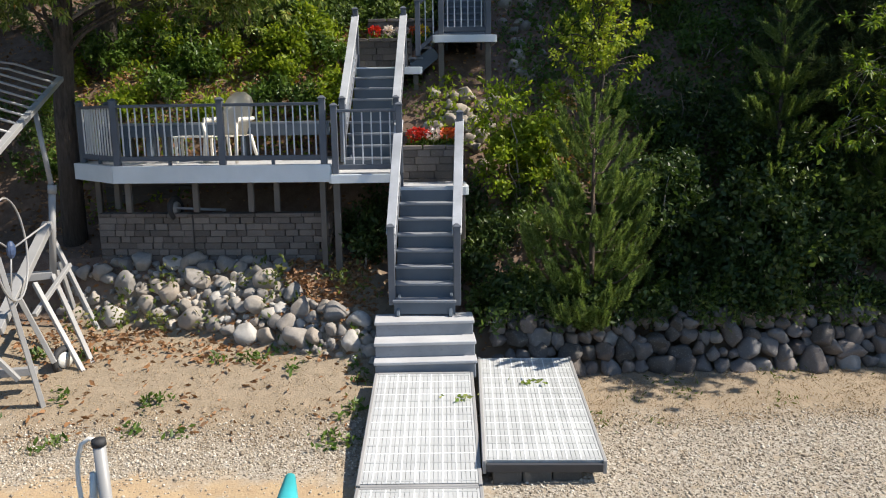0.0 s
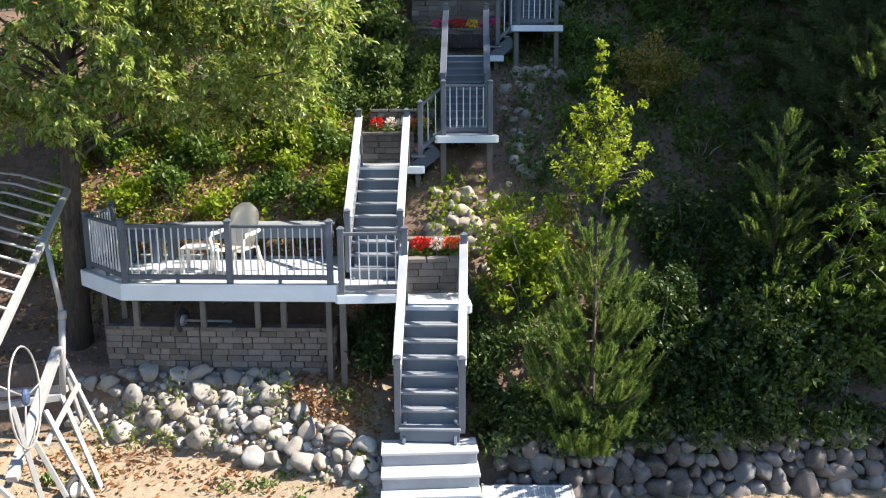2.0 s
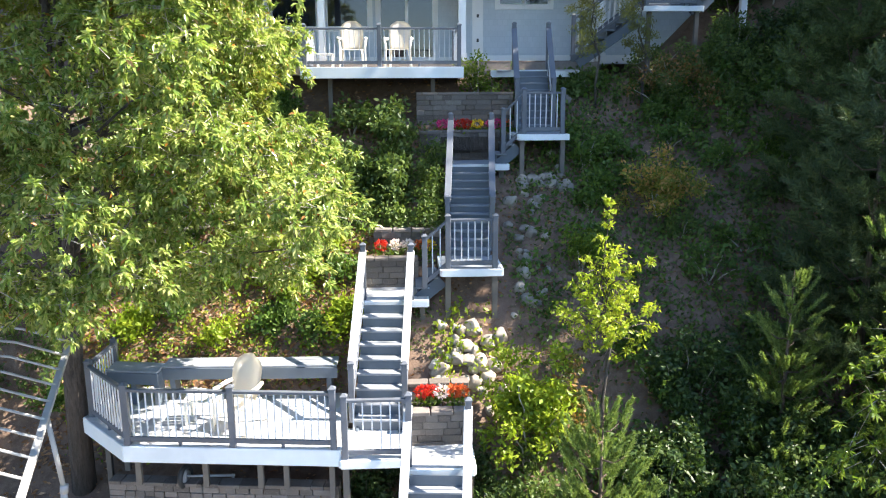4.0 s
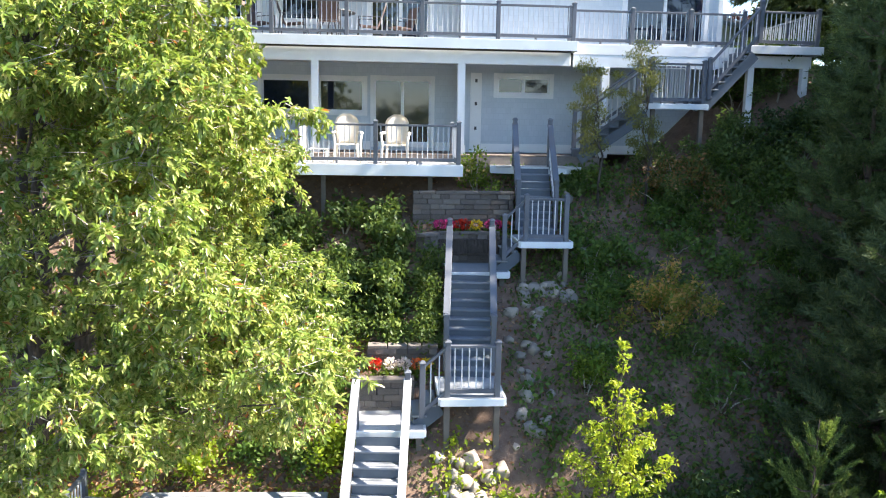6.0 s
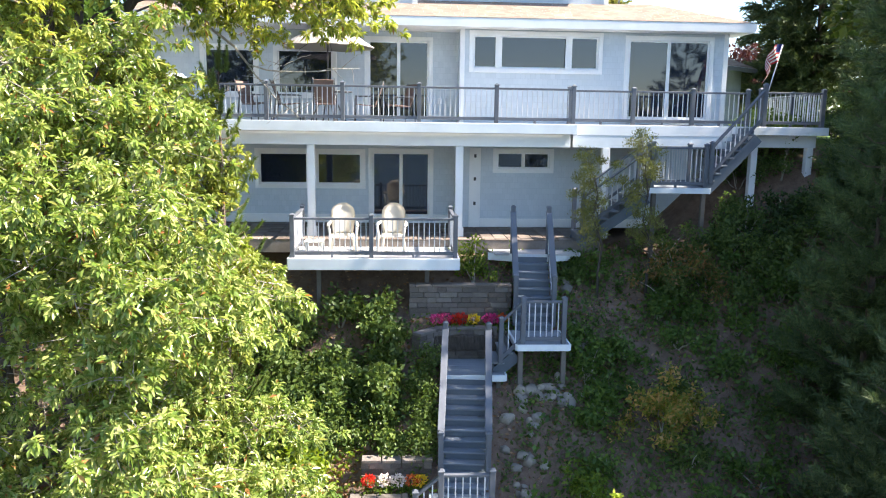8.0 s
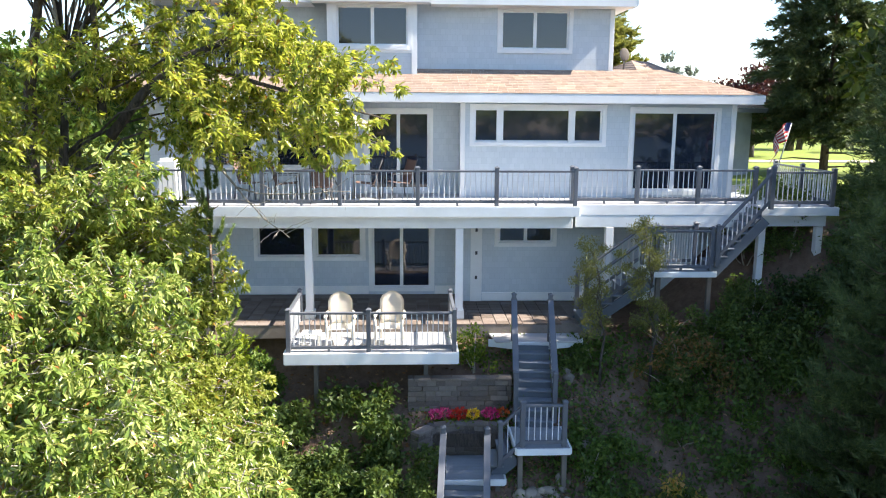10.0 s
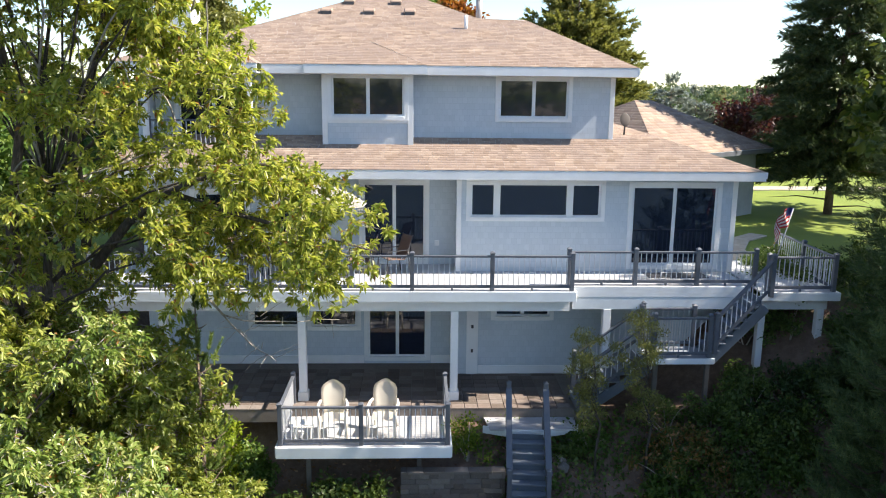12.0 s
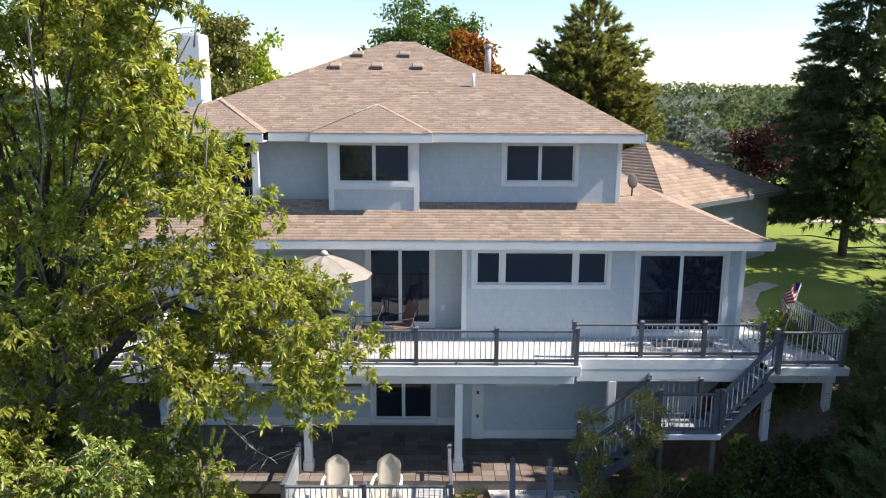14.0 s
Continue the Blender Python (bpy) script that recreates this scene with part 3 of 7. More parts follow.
def dock_section(name, x0, x1, y0, y1, z, label, legs=True, tilt=0.0, turn=0.0):
    dk = thing(name, (x0, y0, z), label, "dock", "dock sections")
    dk.rotation_euler = (tilt, 0, radians(turn))
    w, l = x1 - x0, y1 - y0
    n = 26
    for i in range(n):
        box("slat", ((i + 0.5) * w / n, l / 2, -0.012), (w / n - 0.0035, l - 0.06, 0.022), M_DOCK, dk, bevel=0.002)
    box("under_tray", (w / 2, l / 2, -0.03), (w - 0.05, l - 0.06, 0.012), M_DOCKLINE, dk, bevel=0.002)
    for i in range(1, n // 3):
        box("rib", (i * 3 * w / n, l / 2, 0.0), (0.014, l - 0.08, 0.006), M_TRIM, dk, bevel=0.001)
    k = int(l / 0.15)
    for i in range(k):
        box("cross_strip", (w / 2, (i + 0.5) * l / k, -0.001), (w - 0.07, 0.016 if i % 2 else 0.03, 0.006), M_TRIM if i % 2 else M_DOCKLINE, dk, bevel=0.001)
    for cx in (0.0, w):
        box("side_rail", (cx, l / 2, -0.07), (0.04, l, 0.15), M_ALU, dk)
    for cy in (0.0, l):
        box("end_rail", (w / 2, cy, -0.07), (w - 0.042, 0.04, 0.14 if legs else 0.09), M_ALU if legs else M_DARKMETAL, dk)
    if legs:
        for cx in (0.06, w - 0.06):
            g = gz(x0 + cx, y0 + 0.3) - z - 0.15
            tube("leg", [(cx, 0.3, -0.1), (cx, 0.3, g)], 0.03, M_ALU, dk)
    return dk


dock_section("dock_section", -0.21, 1.01, 6.85, 9.17, -0.03, "pale grey slatted dock section on a metal frame", True, 0.154, -2.4)
dock_section("dock_section", -0.33, 0.89, 3.87, 6.83, -0.1, "pale grey slatted dock section on a metal frame", True, 0.02, -2.4)
dock_section("dock_section", 1.07, 2.3, 7.05, 9.8, 0.09, "spare slatted dock section laid beside the dock", False, 0.074, -4.0)
M_CRIB = stone_mat("rough_dark_concrete", ((0, (0.06, 0.058, 0.055)), (1, (0.1, 0.095, 0.09))), 14)
crib = thing("concrete_crib", (1.62, 7.2, -0.08), "dark rough block propping up the spare dock section", "block")
for i in range(2):
    for j in range(3):
        box("block", ((j - 1) * 0.31, 0.0, -0.31 + 0.17 * i + 0.12), (0.3, 0.3, 0.165), M_CRIB, crib, bevel=0.015)

# wide box steps at the foot
foot = thing("box_steps", (0.52, 9.2, 0), "wide painted box steps leading from the dock to the stairs", "stairs")
for y0, y1, z in ((0.0, 0.24, 0.45), (0.17, 0.56, 0.655), (0.45, 0.85, 0.86)):
    box("tread", (0, (y0 + y1) / 2, z - 0.02), (1.34, y1 - y0 + 0.03, 0.045), M_BOARD, foot, bevel=0.008)
    # riser colour is darker than the tread's to carry the shade on its face
    box("riser", (0, y0 + 0.03, z - 0.145), (1.3, 0.03, 0.2), M_TREAD, foot)
    for sx in (-0.64, 0.64):
        box("side_panel", (sx, (y0 + 0.9) / 2 + 0.02, z - 0.145), (0.03, 0.9 - y0, 0.2), M_STEP, foot)

S1 = "grey painted wooden stair flight with flat handrails on both sides"
flight("stair_flight", (0.53, 9.93, 0.88), (0.66, 11.17, 2.52), 0.84, 8, S1, newel=1.08, tread=0.24)
landing("stair_landing", 0.18, 1.2, 11.17, 12.0, 2.52, "small grey stair landing before a block planter", ((0.24, 11.25), (1.14, 11.25)))
# platform between landing and deck
landing("stair_landing", -0.79, 0.17, 11.1, 12.2, 2.73, "grey plank platform linking the deck and stairs", ((-0.73, 11.2),))
railing("stair_railing", [(-0.73, 11.14, 2.73), (0.22, 11.14, 2.73)], 0.99, "grey railing with pale balusters across the platform", gap=0.13)
flight("stair_flight", (-0.27, 12.1, 2.73), (-0.13, 13.82, 4.43), 0.80, 9, S1, newel=1.0)
landing("stair_landing", -0.58, 0.58, 13.82, 14.8, 4.43, "grey stair landing below a block planter", ((-0.5, 13.95), (0.5, 13.95)))
flight("stair_flight", (0.42, 14.4, 4.43), (0.88, 14.4, 4.98), 0.75, 3, "short side flight between two stair landings", (0, 0), 0.95)
landing("stair_landing", 0.86, 1.93, 13.83, 15.0, 4.98, "grey stair landing raised on wooden posts", ((0.97, 13.93), (1.82, 13.93)))
railing("stair_railing", [(0.55, 13.9, 4.62), (0.97, 13.9, 4.98), (1.82, 13.9, 4.98)], 0.95, "grey railing with white balusters round the landing")
flight("stair_flight", (1.45, 14.95, 4.98), (1.63, 16.82, 6.58), 0.80, 11, S1, newel=1.05, rail_mat=M_RAIL)
landing("stair_landing", 1.2, 2.42, 16.82, 17.9, 6.58, "grey stair landing before a curved block planter", ((1.28, 16.95), (2.3, 16.95)))
flight("stair_flight", (2.2, 17.35, 6.58), (2.68, 17.35, 7.21), 0.75, 3, "short side flight between two stair landings", (0, 0), 0.95)
landing("stair_landing", 2.66, 3.71, 16.83, 17.9, 7.21, "grey stair landing raised on posts over stones", ((2.74, 16.93), (3.62, 16.93)))
railing("stair_railing", [(2.33, 16.9, 6.8), (2.77, 16.9, 7.21), (3.6, 16.9, 7.21)], 0.93, "grey railing with white balusters round the landing")
flight("stair_flight", (3.17, 17.85, 7.21), (3.3, 19.35, 8.62), 0.76, 9, S1, newel=1.08, rail_mat=M_RAIL, tread=0.22)

# top landing with a bowed front edge
top = thing("stair_landing", (3.4, 19.35, 8.62), "pale grey top landing with a bowed front edge", "landing", "stair landings")
arc = [(-1.05, 0.25), (-0.5, 0.02), (0.3, 0.0), (0.75, 0.12), (1.15, 0.3)]
boards(top, [(-0.9, 0), (1.05, 0), (1.15, 1.0), (-1.05, 1.0)], 0.0, 0.14)
for p, q in zip(arc, arc[1:]):
    beam("fascia", (p[0], p[1] - 0.03, -0.09), (q[0], q[1] - 0.03, -0.09), 0.04, 0.17, M_FASCIA, top)

# lower deck with angled left side
DZ = 2.88
C2, C1, CL = (-0.81, 11.13), (-4.1, 11.47), (-5.12, 12.55)
deck = thing("lower_deck", (C2[0], C2[1], DZ), "pale plank deck with white fascia above a block wall", "deck")
rel = lambda p: (p[0] - C2[0], p[1] - C2[1])
boards(deck, [rel(C2), rel((-0.81, 13.6)), rel((-4.9, 13.9)), rel(CL), rel(C1)], 0, 0.14)
for p, q in ((C2, C1), (C1, CL), (CL, (-4.9, 13.9))):
    fascia(deck, rel(p), rel(q), -0.004, 0.26)
fascia(deck, rel(C2), rel((-0.81, 13.6)), -0.004, 0.26, M_TRIM)
for x in (-0.95, -1.65, -2.05, -2.9, -3.95, -4.3, -4.75):
    y = 11.28 + (-0.81 - x) * 0.105 + (0.45 if x < -4.2 else 0) + (0.35 if x < -4.6 else 0)
    z0 = 2.16 if -4.5 < x < -0.95 else gz(x, y) - 0.1
    box("support_post", (*rel((x, y)), (z0 - DZ - 0.24) / 2), (0.085, 0.085, DZ - 0.24 - z0), M_WOODPOST, deck)
railing("deck_railing", [(-0.9, 11.17, DZ), (-2.42, 11.33, DZ), (-4.03, 11.5, DZ), (-4.98, 12.58, DZ), (-4.98, 13.7, DZ)], 0.95,
        "dark grey deck railing with pale metal balusters", gap=0.105)
# added dark sheet: stops sun slits between planks, keeps the space below dark
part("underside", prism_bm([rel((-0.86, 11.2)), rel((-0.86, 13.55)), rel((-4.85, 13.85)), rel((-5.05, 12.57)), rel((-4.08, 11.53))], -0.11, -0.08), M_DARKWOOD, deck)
# bench along the back of the deck
bench = thing("deck_bench", (-0.9, 13.3, DZ), "grey plank bench along the back of the deck", "bench")
for x0, x1, y0, y1 in ((-3.1, -0.1, 0.15, 0.25), (-4.0, -3.1, 0.0, 0.15)):
    for k in range(3):
        beam("seat_plank", (x0, y1 - 0.15 * k, 0.6), (x1, y0 - 0.15 * k, 0.6), 0.14, 0.035, M_TREAD, bench)
    beam("front_board", (x0, y1 - 0.37, 0.48), (x1, y0 - 0.37, 0.48), 0.03, 0.2, M_STEP, bench)
    for q in (0.05, 0.5, 0.95):
        box("leg", (x0 + (x1 - x0) * q, y1 + (y0 - y1) * q - 0.2, 0.285), (0.09, 0.3, 0.57), M_STEP, bench)

# ---- block walls ----
rng = random.Random(5)


def block_wall(name, line, z0, rows, label, row_h=0.115, length=0.34, depth=0.24, cap=True):
    """Courses of tumbled blocks along a plan line; every block a part."""
    w = thing(name, (*line[0], z0), label, "retaining wall", "block walls")
    pts = [Vector(p) for p in line]
    org = pts[0]
    segs = [(p - org, q - org) for p, q in zip(pts, pts[1:])]
    for r in range(rows + (1 if cap else 0)):
        iscap = cap and r == rows
        for a, b in segs:
            d = b - a
            L = d.length
            yaw = math.degrees(math.atan2(d.y, d.x))
            x = -rng.uniform(0, length * 0.5) if r % 2 else 0.0
            while x < L - 0.03:
                ln = length * rng.choice((0.6, 0.85, 1.0, 1.15)) * (1.3 if iscap else 1)
                s, e = max(0, x), min(L, x + ln)
                if e - s > 0.05:
                    c = a + d.normalized() * ((s + e) / 2)
                    q = round((e - s - 0.006) / 0.05) * 0.05 if e - s > 0.12 else e - s - 0.006
                    h = row_h - 0.003 if not iscap else 0.06
                    push = rng.uniform(-0.012, 0.012) - (0.02 if iscap else 0)
                    n = Vector((d.y, -d.x)).normalized()
                    box("block", (c.x - n.x * push, c.y - n.y * push, r * row_h + h / 2), (min(q, e - s - 0.004), depth, h), M_BLOCK, w, (0, rng.uniform(-0.6, 0.6), yaw + rng.uniform(-1.2, 1.2)), 0.007)
                x += ln
    return w


block_wall("block_wall", [(-4.52, 11.95), (-3.0, 11.75), (-0.86, 11.55)], 1.36, 7, "grey-brown tumbled block wall under the deck", 0.1, 0.26)
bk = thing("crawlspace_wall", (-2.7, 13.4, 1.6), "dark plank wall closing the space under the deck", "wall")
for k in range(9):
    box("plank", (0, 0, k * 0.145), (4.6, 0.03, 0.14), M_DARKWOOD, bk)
block_wall("planter_wall", [(0.2, 12.05), (1.2, 12.05)], 2.46, 5, "weathered block planter wall behind the landing")
block_wall("planter_wall", [(0.2, 12.75), (1.25, 12.75)], 2.9, 3, "weathered block edge behind red flowers")
block_wall("planter_wall", [(-0.6, 14.85), (0.45, 14.85)], 4.38, 5, "grey block planter wall behind the landing")
block_wall("planter_wall", [(-0.42, 15.5), (0.9, 15.5)], 4.7, 6, "grey block wall above the flower planter")
block_wall("planter_wall", [(0.62, 17.55), (1.05, 18.0), (1.7, 18.12), (2.4, 18.0)], 6.5, 6, "curved grey block planter wall")
block_wall("planter_wall", [(0.5, 18.55), (2.75, 18.55)], 7.0, 9, "tall grey block wall above the flower planter")

# ---- house ----
LW, LWR, PZ, UD = 23.0, 22.2, 8.85, 11.6
house = thing("house", (2.0, 23.0, PZ), "two-storey blue-grey shingled house with white trim and tan roof", "house")
HO = Vector((2.0, 23.0, PZ))


def hb(name, x0, x1, y0, y1, z0, z1, mat, parent=None, bevel=0.004, label=""):
    """A block of the house by its limits in the world."""
    return box(name, ((x0 + x1) / 2 - HO.x, (y0 + y1) / 2 - HO.y, (z0 + z1) / 2 - HO.z), (x1 - x0, y1 - y0, z1 - z0), mat, parent or house, bevel=bevel, label=label)


def wall_with_holes(x0, x1, y, z0, z1, holes, mat=None, thick=0.16, name="wall"):
    """A wall facing the lake with openings cut through it; holes as (x0, x1, z0, z1)."""
    xs = sorted({x0, x1, *[h[0] for h in holes], *[h[1] for h in holes]})
    zs = sorted({z0, z1, *[h[2] for h in holes], *[h[3] for h in holes]})
    bm = bmesh.new()
    for xa, xb in zip(xs, xs[1:]):
        for za, zb in zip(zs, zs[1:]):
            cx, cz = (xa + xb) / 2, (za + zb) / 2
            if any(h[0] < cx < h[1] and h[2] < cz < h[3] for h in holes):
                continue
            bmesh.ops.create_cube(bm, size=1, matrix=Matrix.Translation((cx - HO.x, y + thick / 2 - HO.y, cz - HO.z)) @ Matrix.Diagonal((xb - xa, thick, zb - za, 1)))
    bmesh.ops.remove_doubles(bm, verts=bm.verts[:], dist=0.0005)
    return part(name, bm, mat or M_SIDING, house)


def window(x0, x1, z0, z1, y, panes=1, trim=0.11, name="window", ratios=None, sill=True):
    """Trim, sash bars and glass set back in an opening."""
    w = hb(name, x0 - trim, x1 + trim, y - 0.035, y + 0.0, z1, z1 + trim, M_TRIM)
    wl = Vector(w.matrix_basis.translation) + HO

    def sub(nm, a0, a1, b0, b1, c0, c1, mat):
        return box(nm, ((a0 + a1) / 2 - wl.x, (b0 + b1) / 2 - wl.y, (c0 + c1) / 2 - wl.z), (a1 - a0, b1 - b0, c1 - c0), mat, w, bevel=0.004)

    sub("frame", x0 - trim, x0, y - 0.035, y, z0 - trim, z1, M_TRIM)
    sub("frame", x1, x1 + trim, y - 0.035, y, z0 - trim, z1, M_TRIM)
    sub("sill" if sill else "threshold", x0, x1, y - 0.05, y, z0 - trim, z0, M_TRIM)
    cuts = [x0]
    rt = ratios or [1 / panes] * panes
    for r in rt:
        cuts.append(cuts[-1] + r * (x1 - x0))
    for c in cuts[1:-1] if ratios else ():
        sub("mullion", c - 0.085, c + 0.085, y - 0.03, y + 0.019, z0, z1, M_TRIM)
    for a, b in zip(cuts, cuts[1:]):
        s = 0.045
        for p, q in ((a, a + s), (b - s, b)):
            sub("sash", p, q, y + 0.02, y + 0.06, z0, z1, M_TRIM)
        sub("sash", a + s, b - s, y + 0.02, y + 0.06, z0, z0 + s, M_TRIM)
        sub("sash", a + s, b - s, y + 0.02, y + 0.06, z1 - s, z1, M_TRIM)
        sub("pane", a + s, b - s, y + 0.036, y + 0.044, z0 + s, z1 - s, M_GLASS)
    return w


# lower storey
lower_holes = [(-0.45, 1.1, 9.05, 10.78), (-3.5, -2.2, 9.9, 10.75), (-1.95, -0.75, 9.9, 10.75)]
wall_with_holes(-6.2, 1.85, LW, PZ, 11.3, lower_holes)
window(*lower_holes[0], LW, 2, name="sliding_door", sill=False)
window(*lower_holes[1], LW)
window(*lower_holes[2], LW)
lr = [(2.85, 4.25, 10.42, 10.85)]
wall_with_holes(1.85, 8.85, LWR, PZ, 11.3, lr)
window(*lr[0], LWR, 2)
hb("wall", 1.85, 2.01, LWR + 0.16, LW + 0.16, PZ, 11.3, M_SIDING)
hb("corner_board", 2.12, 2.42, LWR - 0.03, LWR - 0.002, PZ, 10.95, M_TRIM)
for z in (9.45, 10.1, 10.7):
    hb("hinge", 2.24, 2.3, LWR - 0.05, LWR - 0.03, z, z + 0.09, M_DARKMETAL)
hb("baseboard", 2.43, 8.85, LWR - 0.03, LWR - 0.002, PZ + 0.02, PZ + 0.24, M_TRIM)
hb("baseboard", -6.2, -0.57, LW - 0.03, LW - 0.002, PZ + 0.02, PZ + 0.24, M_TRIM)
hb("baseboard", 1.22, 1.84, LW - 0.03, LW - 0.002, PZ + 0.02, PZ + 0.24, M_TRIM)
# upper storey walls
up_holes = [(-0.55, 1.05, 11.72, 13.72), (-4.85, -3.55, 12.3, 13.45), (-2.95, -1.5, 12.3, 13.45)]
wall_with_holes(-6.2, 1.85, LW, 11.3, 14.1, up_holes)
window(*up_holes[0], LW, 2, name="sliding_door", sill=False)
window(*up_holes[1], LW)
window(*up_holes[2], LW)
rt_holes = [(2.17, 5.43, 13.0, 13.83), (6.24, 8.38, 11.78, 13.78)]
wall_with_holes(1.85, 8.85, LWR, 11.3, 14.1, rt_holes)
window(*rt_holes[0], LWR, 3, ratios=[0.2, 0.56, 0.24])
window(*rt_holes[1], LWR, 2, name="sliding_door", sill=False)
hb("wall", 1.85, 2.01, LWR + 0.16, LW + 0.16, 11.3, 14.1, M_SIDING)
hb("wall", 8.69, 8.85, LWR + 0.16, 30, PZ, 14.1, M_SIDING)
hb("corner_board", 1.82, 1.94, LWR - 0.03, LWR - 0.002, 11.6, 14.0, M_TRIM)
hb("corner_board", 8.76, 8.88, LWR - 0.03, LWR - 0.002, 11.6, 14.0, M_TRIM)
hb("corner_board", 8.852, 8.88, LWR, LWR + 0.12, 11.6, 14.0, M_TRIM)
hb("outlet_cover", 1.3, 1.42, LW - 0.03, LW - 0.002, 12.1, 12.24, M_TRIM)
hb("wall", -6.2, -6.04, LW + 0.16, 34, PZ, 16.6, M_SIDING)
# floors and dark rooms behind the glass
hb("floor_slab", -6.0, 8.65, LWR + 0.2, 33, 11.2, 11.45, M_LIME)
hb("room_back_wall", -6.0, 8.65, 26.4, 26.5, PZ, 11.2, M_SIDING)
hb("room_back_wall", -6.0, 8.65, 26.4, 26.5, 11.45, 14.1, M_SIDING)
hb("room_back_wall", -6.0, 6.0, 27.4, 27.5, 14.2, 16.5, M_SIDING)
hb("ceiling_slab", -6.0, 8.65, LW + 0.2, 33, 14.1, 14.25, M_LIME)
# second storey
W2, WB, WL2 = 23.6, 23.15, 23.95
h2 = [(2.98, 4.78, 15.4, 16.38)]
wall_with_holes(0.72, 5.98, W2, 14.4, 16.6, h2)
window(*h2[0], W2, 2)
hbay = [(-1.32, 0.5, 15.42, 16.4)]
wall_with_holes(-1.55, 0.72, WB, 14.25, 16.6, hbay)
window(*hbay[0], WB, 2)
hb("wall", 0.58, 0.72, WB + 0.16, W2 + 0.16, 14.25, 16.6, M_SIDING)
hb("wall", -1.55, -1.41, WB + 0.16, WL2, 14.25, 16.6, M_SIDING)
wall_with_holes(-6.0, -1.55, WL2, 14.3, 16.6, [(-5.4, -3.6, 14.45, 16.4)])
window(-5.4, -3.6, 14.45, 16.4, WL2, 2, name="sliding_door", sill=False)
hb("wall", 5.82, 5.98, W2 + 0.16, 33, 14.3, 16.6, M_SIDING)
for x0, x1, y in ((5.88, 6.0, W2), (0.6, 0.74, WB), (-1.57, -1.43, WB)):
    hb("corner_board", x0, x1, y - 0.03, y - 0.002, 14.5 if y == W2 else 14.35, 16.55, M_TRIM)
hb("skirt_board", 0.74, 5.98, W2 - 0.025, W2 - 0.002, 14.62, 14.76, M_TRIM)
hb("skirt_board", -1.43, 0.6, WB - 0.025, WB - 0.002, 14.42, 14.54, M_TRIM)
hb("skirt_board", -1.43, 0.6, WB - 0.02, WB - 0.002, 15.24, 15.31, M_TRIM)
for x in (-3.38, -5.95):
    hb("porch_column", x - 0.08, x + 0.08, 22.98, 23.14, 14.35, 16.5, M_TRIM)
# balcony railing on the left
railing("balcony_railing", [(-3.45, 23.05, 14.4), (-5.9, 23.05, 14.4)], 0.95, "dark railing across the upper balcony")
hb("balcony_floor", -6.1, -3.2, 22.9, WL2, 14.25, 14.4, M_LIME)


def roof_plane(corners, course=0.14, width=0.22, seed=1):
    """Rows of overlapping shingles over a planar polygon, eave edge first; real laps."""
    pts = [Vector(c) for c in corners]
    o = pts[0]
    u = (pts[1] - pts[0]).normalized()
    nrm = None
    for p in pts[2:]:
        c = u.cross(p - o)
        if c.length > 1e-3:
            nrm = c.normalized()
            break
    if nrm.z < 0:
        nrm = -nrm
    v = nrm.cross(u)
    if v.z < 0:
        v = -v
    poly = [((p - o).dot(u), (p - o).dot(v)) for p in pts]
    rg = random.Random(seed)
    vmax = max(p[1] for p in poly)
    V, F = [], []
    rows = int(vmax / course) + 1
    for r in range(rows):
        c0, c1 = r * course, min((r + 1) * course + 0.03, vmax)

        def span(c):
            xs = []
            for p, q in zip(poly, poly[1:] + poly[:1]):
                if (p[1] - c) * (q[1] - c) <= 0 and abs(p[1] - q[1]) > 1e-6:
                    xs.append(p[0] + (q[0] - p[0]) * (c - p[1]) / (q[1] - p[1]))
            return (min(xs), max(xs)) if len(xs) > 1 else None

        s0, s1 = span(c0 + 1e-4), span(max(c1 - 1e-4, c0 + 2e-4))
        if not s0 or not s1:
            continue
        x = s0[0] - rg.uniform(0, width)
        while x < s0[1]:
            w = width * rg.uniform(0.5, 1.25)
            a0, b0 = max(x, s0[0]), min(x + w - 0.004, s0[1])
            a1, b1 = min(max(x, s1[0]), s1[1]), max(min(x + w - 0.004, s1[1]), s1[0])
            x += w
            if b0 - a0 < 0.01:
                continue
            up = 0.0016 + rg.uniform(0, 0.0014)
            base = len(V)
            for (px, py, h) in ((a0, c0, up), (b0, c0, up), (b1, c1, 0.0005), (a1, c1, 0.0005), (a0, c0, 0), (b0, c0, 0)):
                V.append(tuple(o + u * px + v * py + nrm * h - HO))
            F.append((base, base + 1, base + 2, base + 3))
            F.append((base + 4, base + 5, base + 1, base))
    return V, F


def roof(name, planes, label="", parent=None, offset=None):
    V, F = [], []
    for i, pl in enumerate(planes):
        v, f = roof_plane(pl, seed=i + 3)
        F += [tuple(k + len(V) for k in q) for q in f]
        V += v
    ob = raw_mesh(name, np.array(V), np.array(F), M_ROOF, parent or house)
    bm = bmesh.new()
    for pl in planes:
        vs = [bm.verts.new(Vector(p) - HO - Vector((0, 0, 0.006))) for p in pl]
        bm.faces.new(vs)
    part("roof_deck", bm, M_LIME, ob)
    ob["kind"] = "stuff"
    return tagged(ob, label)


E1 = 14.2
EY, SL = 21.7, 0.35
def rz(y, e=E1, y0=EY):
    return e + SL * (y - y0)
